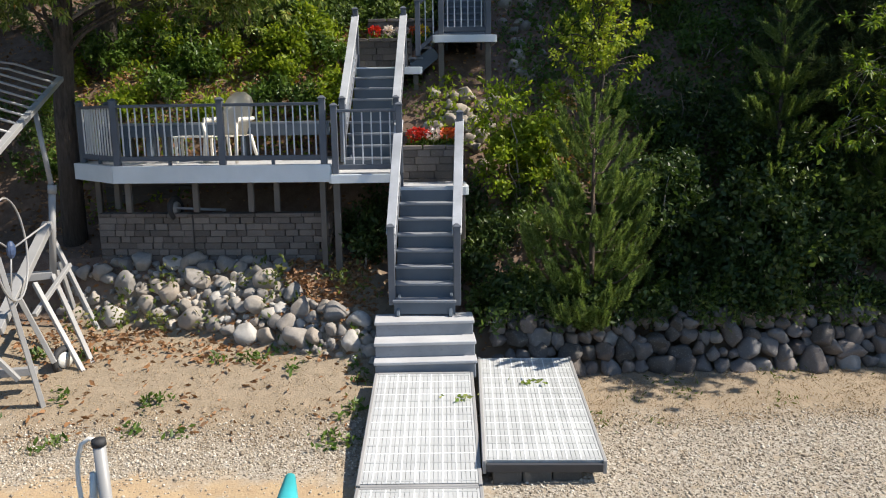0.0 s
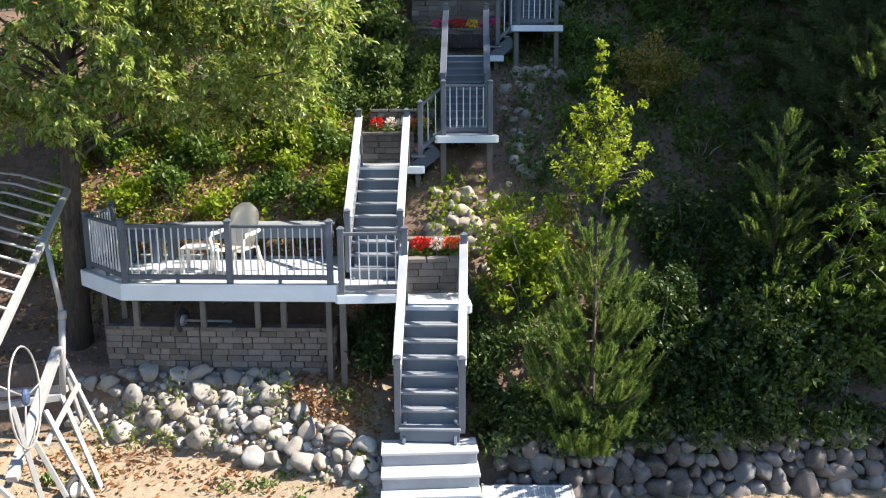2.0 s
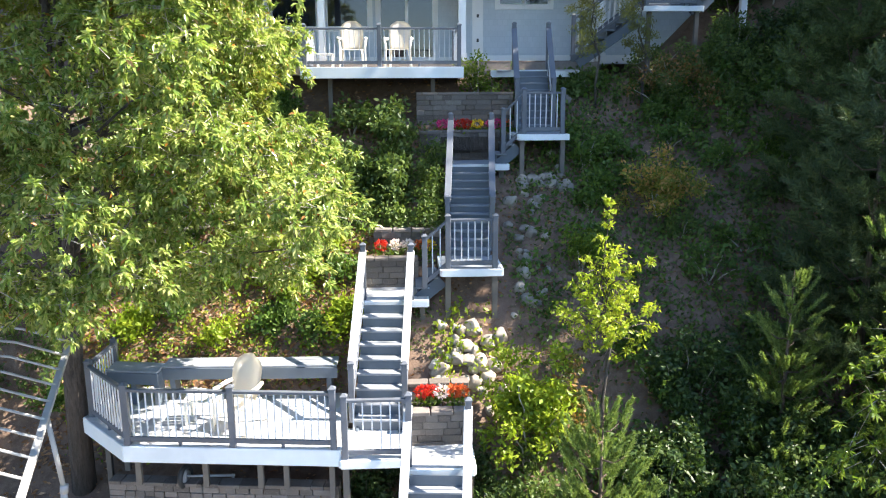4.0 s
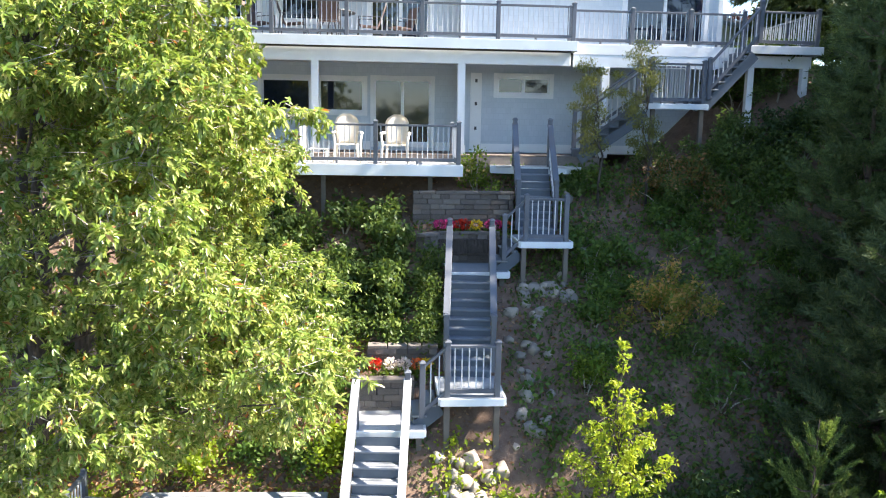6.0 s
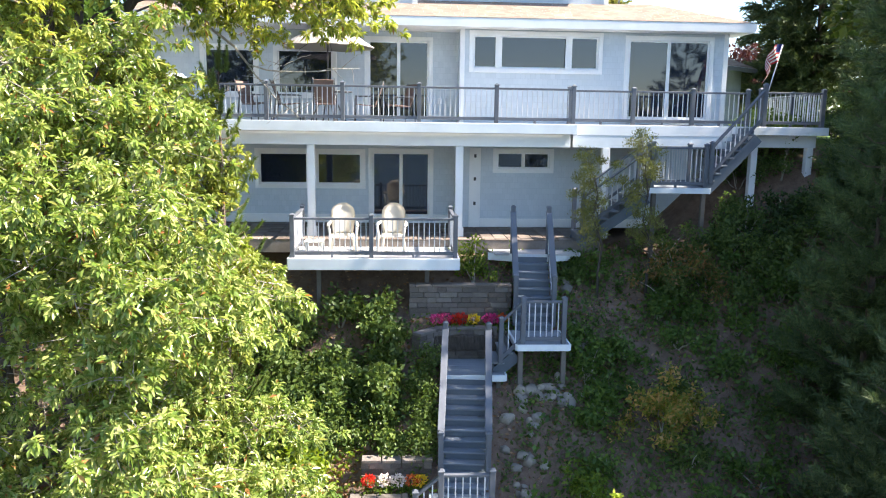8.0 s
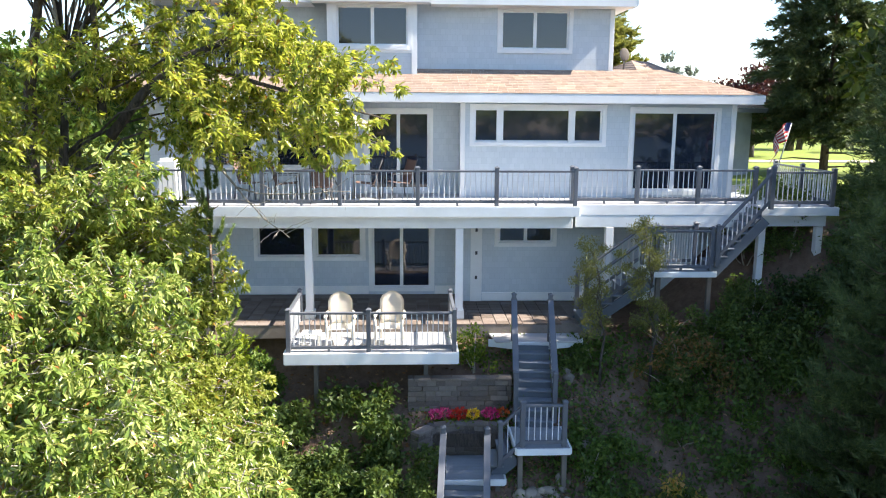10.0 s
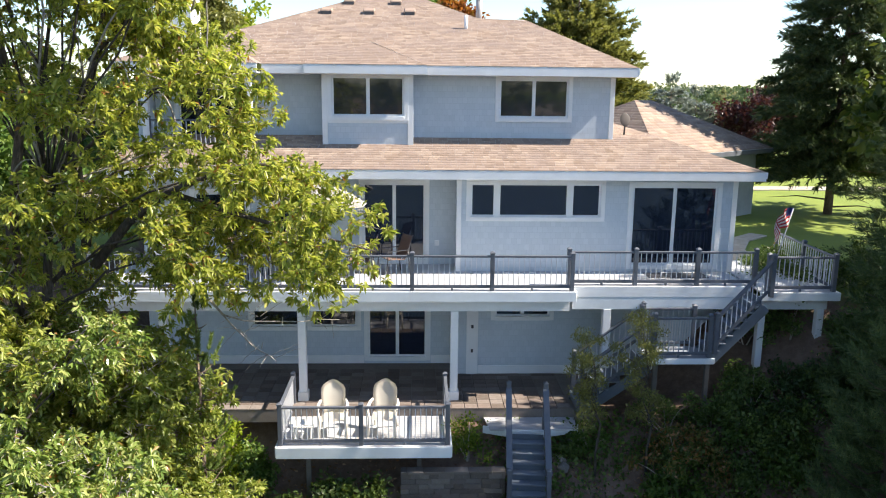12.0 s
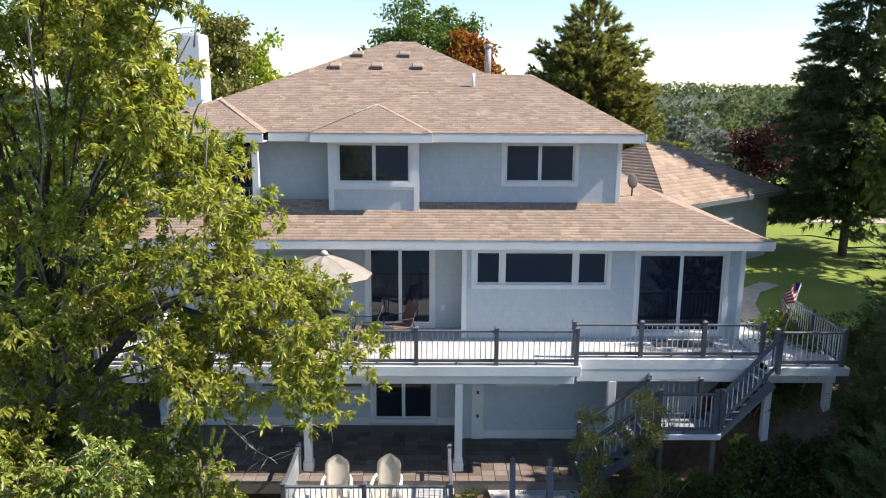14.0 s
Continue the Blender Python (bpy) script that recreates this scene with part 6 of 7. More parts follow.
bush("bush", 3.6, 14.8, 0.55, 0.9, "yellow-green shrub on the bank", M_BRIGHTSHRUB, 0.09, 14, 70, 66)
for k, (bx, by, br, bh) in enumerate(((5.4, 10.7, 0.6, 2.3), (6.3, 10.8, 0.65, 2.2), (4.5, 10.9, 0.5, 1.8), (7.2, 11.0, 0.6, 1.9))):
    bush("bush", bx, by, br, bh, "leafy green bush on the bank above the stone wall", M_SHRUB if k % 2 else M_DEEPSHRUB, 0.12, 22, 80, 1240 + k)
for k, (bx, by, bh) in enumerate(((-2.6, 18.9, 1.3), (-3.3, 19.2, 1.7), (-4.0, 18.9, 1.9), (-4.8, 19.3, 2.1), (-3.0, 18.2, 1.2))):
    bush("bush", bx, by, 0.6, bh, "bright leafy shrub beside the house deck", M_LIMESHRUB if k % 2 else M_MIDSHRUB, 0.11, 22, 80, 1260 + k)
srg = random.Random(77)
for i in range(16):
    x, y = srg.uniform(1.25, 2.3), srg.uniform(10.4, 11.9)
    bush("bush", x, y, srg.uniform(0.25, 0.4), srg.uniform(0.35, 0.75), "dark undergrowth beside the lower stairs", M_DEEPSHRUB if i % 2 else M_SHRUB, 0.09, 9, 60, 1100 + i)
for i in range(14):
    bush("bush", srg.uniform(-1.4, 0.75), srg.uniform(15.8, 16.6), 0.3, srg.uniform(0.25, 0.45), "low green shrub above the block planter", M_SHRUB, 0.1, 8, 55, 1150 + i)
for i in range(18):
    x, y = srg.uniform(7.7, 11.6), srg.uniform(18.3, 20.0)
    bush("bush", x, y, srg.uniform(0.5, 0.75), srg.uniform(0.8, 1.3), "dark leafy shrub under the end of the upper deck", M_DEEPSHRUB if i % 2 else M_SHRUB, 0.1, 13, 75, 1170 + i)
for i in range(9):
    bush("bush", 0.78 + srg.uniform(-0.15, 0.1), 15.7 + i * 0.2, 0.28, srg.uniform(0.3, 0.55), "small dark shrub beside the stair flight", M_SHRUB, 0.09, 8, 55, 1130 + i)
for i, (x, y) in enumerate(((-0.25, 11.55), (-0.5, 11.9), (-0.1, 12.1), (-0.35, 11.2))):
    bush("bush", x, y, 0.3, 0.75, "dark scrubby bush under the stair platform", M_DEEPSHRUB, 0.09, 10, 70, 950 + i)
for i in range(42):
    x, y = srg.uniform(-3.4, 0.5), srg.uniform(15.3, 18.5)
    if x > 0.1 and y > 16 or x > -1.3 and y < 16.2:
        continue
    bush("bush", x, y, srg.uniform(0.35, 0.7), srg.uniform(0.5, 1.1), "broad-leaved green shrub on the bank below the house", M_SHRUB, 0.13, 12, 62, 100 + i)
for i in range(30):
    x, y = srg.uniform(-6.0, -1.2), srg.uniform(15.0, 18.2)
    bush("bush", x, y, srg.uniform(0.35, 0.6), srg.uniform(0.45, 0.9), "green shrub on the sunny bank under the oaks", M_MIDSHRUB if i % 3 else M_LIMESHRUB, 0.11, 10, 60, 1000 + i)
for i in range(28):
    x, y = srg.uniform(-6.5, -0.8), srg.uniform(13.9, 16.0)
    bush("bush", x, y, srg.uniform(0.25, 0.5), srg.uniform(0.3, 0.65), "sunlit yellow-green shrub behind the deck", M_LIMESHRUB if i % 3 else M_MIDSHRUB, 0.11, 9, 60, 200 + i)
for i in range(140):
    x, y = srg.uniform(3.9, 11.0), srg.uniform(10.6, 19.8)
    if 4.2 < x < 6.0 and 13.2 < y < 14.9 or srg.random() < 0.25:
        continue
    bush("bush", x, y, srg.uniform(0.3, 0.75), srg.uniform(0.35, 0.9), "dark shrub on the shaded bank", M_MIDSHRUB if i % 3 else M_SHRUB, 0.115, 9, 50, 300 + i)
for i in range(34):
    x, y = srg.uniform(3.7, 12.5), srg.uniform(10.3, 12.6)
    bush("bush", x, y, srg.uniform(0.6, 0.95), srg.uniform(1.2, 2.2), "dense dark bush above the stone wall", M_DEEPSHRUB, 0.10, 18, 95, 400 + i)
for i in range(40):
    x, y = srg.uniform(6.2, 13.5), srg.uniform(18.2, 23.5)
    if y > 19.9 and x < 8.6:
        continue
    bush("bush", x, y, srg.uniform(0.5, 0.85), srg.uniform(0.6, 1.3), "dark shrub on the bank beside the house", M_SHRUB, 0.09, 12, 85, 600 + i)
for i in range(34):
    x, y = srg.uniform(-11, -5.4), srg.uniform(10.8, 19.5)
    bush("bush", x, y, srg.uniform(0.6, 0.95), srg.uniform(0.7, 1.4), "dark shrub beside the deck", M_SHRUB, 0.09, 12, 80, 500 + i)

for i in range(26):
    x = 1.7 + i * 0.33 + srg.uniform(-0.15, 0.15)
    bush("bush", x, 10.18, srg.uniform(0.3, 0.5), srg.uniform(0.4, 0.7), "dark plant hanging over the stone wall", M_DEEPSHRUB if i % 3 else M_SHRUB, 0.09, 9, 60, 900 + i, 0.62)

# small growth


def scatter(name, n, x0, x1, y0, y1, size, mat, label, category, seed, lift=0.02, clump=1, spread=0.1, **kw):
    rg = np.random.default_rng(seed)
    c = np.stack([rg.uniform(x0, x1, n), rg.uniform(y0, y1, n)], 1)
    c = np.repeat(c, clump, axis=0) + rg.normal(0, spread, (n * clump, 2))
    z = ground_height(c[:, 0], c[:, 1])
    ob = leaves(name, np.column_stack([c, z + lift + np.abs(rg.normal(0, lift, len(z)))]), size, mat, None, seed + 1, **kw)
    return tagged(ob, label, category, kind="stuff")


scatter("fallen_leaves", 110, -5, -0.3, 9.7, 10.9, 0.10, M_LITTER, "dry orange leaves fallen along the boulders", "leaves", 87, 0.02, 5, 0.14, flat=0.8, droop=0.0)
scatter("fallen_leaves", 260, -1.7, -0.3, 10.3, 11.5, 0.09, M_LITTER, "dry leaves drifted between the boulders and stairs", "leaves", 84, 0.02, 5, 0.12, flat=0.7, droop=0.0)
scatter("fallen_leaves", 90, -5, -0.3, 8.2, 10.9, 0.10, M_LITTER, "dry orange leaves fallen on the turf", "leaves", 91, 0.01, 4, 0.14, flat=0.8, droop=0.0)
scatter("fallen_leaves", 7000, -11, 11, 10.2, 20, 0.09, M_LITTER, "dry leaves lying on the bank", "leaves", 92, 0.01, 2, 0.2, flat=0.8, droop=0.0)
scatter("fallen_leaves", 1500, -6.5, -0.5, 13.3, 16.4, 0.11, M_LITTER, "dry orange leaves under the oaks behind the deck", "leaves", 96, 0.02, 4, 0.16, flat=0.7, droop=0.0)
scatter("weeds", 240, -6.0, -0.6, 13.3, 16.0, 0.1, M_LIMESHRUB, "sunlit yellow-green seedlings among the fallen leaves", "weeds", 97, 0.07, 12, 0.13, droop=-0.2)
M_STRAW = leaf_mat("dry_straw", ((0, (0.22, 0.16, 0.09)), (0.6, (0.34, 0.26, 0.16)), (1, (0.42, 0.36, 0.2))), 0.2, 0.8)
scatter("dry_grass", 1700, -5.2, -0.25, 7.9, 10.8, 0.04, M_STRAW, "short dry grass on the sandy turf", "grass", 98, 0.008, 5, 0.06, droop=-0.7, ratio=0.14)
scatter("dry_grass", 2200, 1.3, 9.5, 8.2, 9.8, 0.045, M_STRAW, "short dry grass on the sandy turf", "grass", 99, 0.006, 5, 0.06, droop=-0.7, ratio=0.14)
scatter("weeds", 26, -5, -0.3, 7.9, 10.6, 0.09, M_MIDSHRUB, "green weeds in the sandy turf", "weeds", 93, 0.025, 26, 0.075, droop=-0.3, ratio=0.45)
scatter("weeds", 24, 1.3, 9, 8.0, 9.8, 0.07, M_GRASS, "green weeds in the sandy turf", "weeds", 94, 0.02, 14, 0.12, droop=-0.6, ratio=0.3)
scatter("weeds", 500, 2.4, 9, 11.5, 20, 0.12, M_MIDSHRUB, "leafy green plants on the shaded bank", "weeds", 85, 0.1, 14, 0.12, droop=-0.2, ratio=0.6)
scatter("weeds", 1500, 2.2, 11, 10.9, 20, 0.085, M_SHRUB, "low dark green plants on the shaded bank", "weeds", 95, 0.05, 16, 0.14, droop=-0.4)
scatter("weeds", 34, 0.6, 2.0, 12.7, 13.9, 0.1, M_LIMESHRUB, "yellow-green plants among the stones beside the stairs", "weeds", 86, 0.12, 16, 0.1, droop=-0.4)
scatter("weeds", 420, -5.5, 0.8, 13.4, 18.5, 0.085, M_MIDSHRUB, "low green plants on the bank", "weeds", 89, 0.05, 14, 0.14, droop=-0.4)
scatter("weeds", 40, -4.8, -0.2, 10.4, 11.4, 0.09, M_GRASS, "weeds growing between the boulders", "weeds", 88, 0.12, 14, 0.08, droop=-0.4)


def pebbles():
    rg = np.random.default_rng(96)
    n = 80000
    x = rg.uniform(-5.5, 8.5, n)
    y = np.where(x < 0, rg.uniform(6.9, 8.9, n), rg.uniform(5.6, 8.7, n))
    keep = (rg.uniform(0, 1, n) < np.clip((8.7 - y) / 0.6 + 0.1, 0.05, 1)) & ((x > 0) | (rg.uniform(0, 1, n) < np.clip((y - 7.2) / 0.4, 0.08, 1))) & ~((x > -0.15) & (x < 1.15)) & (np.sin(x * 1.9) * 0.3 + y > 5.0)
    x, y = x[keep], y[keep]
    z = ground_height(x, y)
    s = rg.gamma(2.5, 0.0028, len(x)) + 0.004
    base = np.array([(1, 0, 0), (0, 1, 0), (-1, 0, 0), (0, -1, 0), (0, 0, 0.75), (0, 0, -0.5), (0.65, 0.65, 0.35), (-0.65, -0.65, 0.35)], float)[:6]
    f0 = np.array([(0, 1, 4), (1, 2, 4), (2, 3, 4), (3, 0, 4), (1, 0, 5), (2, 1, 5), (3, 2, 5), (0, 3, 5)])
    ang = rg.uniform(0, 6.28, len(x))
    ca, sa = np.cos(ang), np.sin(ang)
    v = base[None] * s[:, None, None] * (1 + rg.normal(0, 0.2, (len(x), 6, 3)))
    vx = v[:, :, 0] * ca[:, None] - v[:, :, 1] * sa[:, None] + x[:, None]
    vy = v[:, :, 0] * sa[:, None] + v[:, :, 1] * ca[:, None] + y[:, None]
    vz = v[:, :, 2] + z[:, None] + s[:, None] * 0.15
    vv = np.stack([vx, vy, vz], 2).reshape(-1, 3)
    ff = (f0[None] + (np.arange(len(x)) * 6)[:, None, None]).reshape(-1, 3)
    tagged(raw_mesh("gravel", vv, ff, M_PEBBLE, None, True), "pale rounded beach pebbles", "gravel", kind="stuff")


pebbles()


def far_woods():
    """Woods of the far shore and hills: many small leaf clumps."""
    rg = np.random.default_rng(97)
    P, S = [], []
    for n, y0, y1, x0, x1, s, per in ((150, 75, 160, -60, 120, 2.6, 320), (420, 160, 420, -160, 330, 4.0, 150), (1500, 420, 2400, -500, 1700, 9.0, 30)):
        x, y = rg.uniform(x0, x1, n), rg.uniform(y0, y1, n)
        z, size = ground_height(x, y), rg.uniform(0.7, 1.3, n)
        for k in range(per):
            d = rg.normal(size=(n, 3))
            d /= np.linalg.norm(d, axis=1)[:, None]
            r = (s * size * rg.uniform(0.75, 1.0, n))[:, None]
            P.append(np.column_stack([x, y, z + s * size * 0.9]) + d * r * np.array([0.85, 0.85, 1.15]))
            S.append(s * size * (0.2 if per > 200 else 0.26 if per > 100 else 0.45))
    # the shore behind the camera
    n = 1500
    x, y = rg.uniform(-900, 900, n), rg.uniform(-640, -430, n)
    z = ground_height(x, y)
    for k in range(12):
        P.append(np.column_stack([x + rg.normal(0, 5, n), y + rg.normal(0, 5, n), z + 3 + np.abs(rg.normal(0, 6, n))]))
        S.append(np.full(n, 5.0))
    P, S = np.concatenate(P), np.concatenate(S)
    v, f = leaf_arrays_sized(P, S, rg)
    tagged(raw_mesh("far_woods", v, f, M_WOODS, None), "distant wooded hills across the land", "woods", kind="stuff")


def leaf_arrays_sized(c, s, rg):
    n = len(c)
    d = rg.normal(size=(n, 3))
    d /= np.linalg.norm(d, axis=1)[:, None]
    w = np.cross(d, rg.normal(size=(n, 3)))
    w /= np.linalg.norm(w, axis=1)[:, None]
    s = s[:, None]
    v = np.stack([c - d * s * 0.5, c + w * s * 0.45, c + d * s * 0.5, c - w * s * 0.45], 1).reshape(-1, 3)
    b = np.arange(n) * 4
    return v, np.concatenate([np.stack([b, b + 1, b + 2], 1), np.stack([b, b + 2, b + 3], 1)])


far_woods()

# sandy path hugging the house side
gp = thing("garden_path", (10.3, 24.0, 11.3), "narrow tan gravel path curving past the house wall", "path", kind="structure")
way = [Vector(p) for p in ((10.2, 23.6), (10.4, 25.0), (10.8, 26.5), (11.6, 28.0), (12.6, 28.9))]
for k, (p, q) in enumerate(zip(way, way[1:])):
    c, d = (p + q) / 2 - Vector((10.3, 24.0)), q - p
    box("slab", (c.x, c.y, 0.02 + 0.002 * (k % 2)), (0.62, d.length + 0.2, 0.05), M_ROAD, gp, (0, 0, math.degrees(math.atan2(d.y, d.x)) - 90))

# pale lane across the end of the lawn
lane = thing("lane", (26, 42, 11.3), "pale gravel lane beyond the lawn", "road", kind="structure")
for k in range(12):
    box("slab", (-13 + k * 2.4, 0.5 * math.sin(k * 0.5), 0.02), (2.42, 1.5, 0.06), M_ROAD, lane)
# ---- boat lift stored on the shore, left of the stairs ----
bl = thing("boat_lift", (-4.6, 9.8, 0), "weathered aluminium boat lift with canopy ribs and a winch wheel", "boat lift")
BO = Vector((-4.6, 9.8, 0))


def ground_foot(p):
    """Feet that stand on the rising turf come forward and up along the slope."""
    p = Vector(p)
    if p.y > 9.5 and p.z < 0.3:
        p = Vector((0.4, -0.13, 3.58)).lerp(p, 0.925)
    return p


def bt(name, pts, r, mat=None, sides=8, label=""):
    return tube(name, [Vector(p) - BO for p in pts], r, mat or M_ALU, bl, sides, label)


def bb(name, a, b, w, h, mat=None):
    return beam(name, ground_foot(a) - BO, ground_foot(b) - BO, w, h, mat or M_ALU, bl)


bb("canopy_rail", (-5.15, 12.4, 4.22), (-4.79, 10.7, 3.74), 0.09, 0.07)
bb("canopy_rail", (-4.79, 10.7, 3.74), (-4.1, 7.6, 2.9), 0.09, 0.07)
for i in range(13):
    t = i / 12
    a = Vector((-5.15, 12.4, 4.24)).lerp(Vector((-4.2, 8.0, 3.02)), t)
    bt("canopy_rib", [a, a + Vector((-0.7, 0.0, 0.22)), a + Vector((-1.6, 0.0, 0.34)), a + Vector((-2.6, 0, 0.2)), a + Vector((-3.2, 0, 0))], 0.02, None, 6)
bt("canopy_pole", [(-4.79, 10.7, 3.72), (-4.66, 10.69, 2.6)], 0.035)
bt("canopy_pole", [(-4.66, 10.69, 2.66), (-4.79, 10.72, 1.36)], 0.048)
bb("cradle_arm", (-4.75, 10.65, 2.13), (-4.55, 8.7, 1.12), 0.13, 0.1)
bt("collar", [(-4.655, 10.69, 2.68), (-4.668, 10.69, 2.56)], 0.06)
for a, b in (((-4.79, 10.7, 1.4), (-4.29, 10.62, 0.0)), ((-4.8, 10.2, 1.38), (-4.37, 10.42, 0.02)), ((-4.96, 11.2, 1.83), (-4.7, 11.85, 0.2)),
             ((-4.96, 11.3, 1.46), (-4.84, 11.55, 0.3)), ((-4.49, 8.8, 2.0), (-4.24, 9.0, -0.05)), ((-4.59, 9.3, 1.47), (-4.65, 10.2, 0.24)),
             ((-4.66, 10.2, 0.3), (-4.27, 9.08, -0.06)), ((-5.5, 9.0, 1.6), (-5.0, 9.9, 0.1)), ((-4.7, 9.9, 1.0), (-4.62, 10.9, 1.5))):
    bb("brace", a, b, 0.06, 0.06)
for a, b in (((-6.4, 9.8, 0.17), (-4.8, 10.0, 0.2)), ((-6.4, 9.0, -0.03), (-4.34, 9.0, -0.03)), ((-6.6, 10.2, 1.3), (-4.78, 10.7, 1.39)), ((-6.8, 11.3, 1.2), (-4.95, 11.25, 1.3))):
    bb("cross_beam", a, b, 0.09, 0.1)
box("foot_pad", (0.36, -0.82, -0.12), (0.3, 0.22, 0.04), M_ALU, bl)


def ring(parent, name, centre, normal, r, thick, mat, seg=28):
    n = Vector(normal).normalized()
    u = n.cross(Vector((0, 0, 1))).normalized()
    v = n.cross(u)
    bm = bmesh.new()
    rows = []
    for i in range(seg):
        a = 2 * math.pi * i / seg
        d = u * math.cos(a) + v * math.sin(a)
        rows.append([bm.verts.new(Vector(centre) + d * (r + thick * math.cos(b)) + n * thick * math.sin(b)) for b in (0, 1.57, 3.14, 4.71)])
    for i in range(seg):
        for k in range(4):
            bm.faces.new((rows[i][k], rows[(i + 1) % seg][k], rows[(i + 1) % seg][(k + 1) % 4], rows[i][(k + 1) % 4]))
    return finish(name, bm, mat, parent, True)


wn_c = Vector((-4.43, 9.0, 2.05)) - BO
ring(bl, "winch_wheel", wn_c, (0.98, 0.2, 0.05), 0.62, 0.014, M_ALU)
for k in range(3):
    a = k * 2.09 + 0.4
    d = Vector((0.35, 0.93, 0)) * math.cos(a) * 0.61 + Vector((0, 0, 1)) * math.sin(a) * 0.61
    tube("spoke", [wn_c, wn_c + d], 0.012, M_ALU, bl, 6)
hubbm = bmesh.new()
bmesh.ops.create_uvsphere(hubbm, u_segments=10, v_segments=6, radius=0.1, matrix=Matrix.Translation(wn_c) @ Matrix.Diagonal((0.5, 0.7, 1.1, 1)))
part("winch_housing", hubbm, painted("blue_enamel", (0.05, 0.08, 0.16), 0.5), bl, "blue winch housing")
ring(bl, "tyre", (0.3, -0.05, 0.42), (0.9, -0.4, 0), 0.15, 0.055, M_RUBBER, 20)
tube("rim", [(0.27, -0.04, 0.42), (0.34, -0.07, 0.42)], 0.11, M_WHITEPL, bl, 14, "white wheel rim")

# dock ladder post with loop handles and a pipe beside it
lp = thing("ladder_post", (-1.93, 5.25, -0.34), "aluminium post with black cap and white loop handle", "ladder")
tube("post", [(0.03, -0.05, -0.12), (-0.02, -0.05, 1.55)], 0.045, M_ALU, lp, 10)
tube("cap", [(-0.02, -0.05, 1.55), (-0.022, -0.05, 1.6)], 0.052, M_RUBBER, lp, 10)
tube("loop_handle", [(-0.05, 0, 1.57), (-0.11, 0, 1.585), (-0.17, 0, 1.54), (-0.21, 0, 1.42), (-0.22, 0, 1.25), (-0.21, 0, 1.08), (-0.19, 0, 0.98), (-0.1, 0, 0.96)], 0.018, M_WHITEPL, lp, 7)
tube("bracket", [(-0.2, 0, 1.0), (-0.12, 0, 1.08), (-0.09, -0.02, 1.32)], 0.035, M_WHITEPL, lp, 6)
pipe = thing("white_pipe", (-2.9, 5.4, 0.45), "white plastic pipe lying across the shore gear", "pipe")
tube("pipe", [(-0.6, 0.0, 0.15), (0.85, -0.1, -0.03)], 0.045, M_WHITEPL, pipe, 10)
tube("stand", [(0.0, -0.03, 0.05), (0.0, -0.03, -0.75)], 0.03, M_ALU, pipe, 8)
kay = thing("kayak", (-0.71, 5.2, -0.15), "turquoise plastic kayak with its bow raised beside the dock", "kayak")
kbm = bmesh.new()
rows = []
for i in range(9):
    t = i / 8
    w = 0.045 + 0.15 * math.sin(math.pi * t) ** 0.8
    y, z = -1.4 + 2.2 * t, 0.05 + 0.62 * t ** 2.2
    rows.append([kbm.verts.new((math.cos(a) * w, y, z + math.sin(a) * w * 0.7)) for a in np.linspace(0, 2 * math.pi, 10, endpoint=False)])
for r0, r1 in zip(rows, rows[1:]):
    for k in range(10):
        kbm.faces.new((r0[k], r0[(k + 1) % 10], r1[(k + 1) % 10], r1[k]))
kbm.faces.new(rows[-1])
kbm.faces.new(rows[0][::-1])
for f in kbm.faces:
    f.smooth = True
part("hull", kbm, M_TEAL, kay)

# ---- resin chairs ----


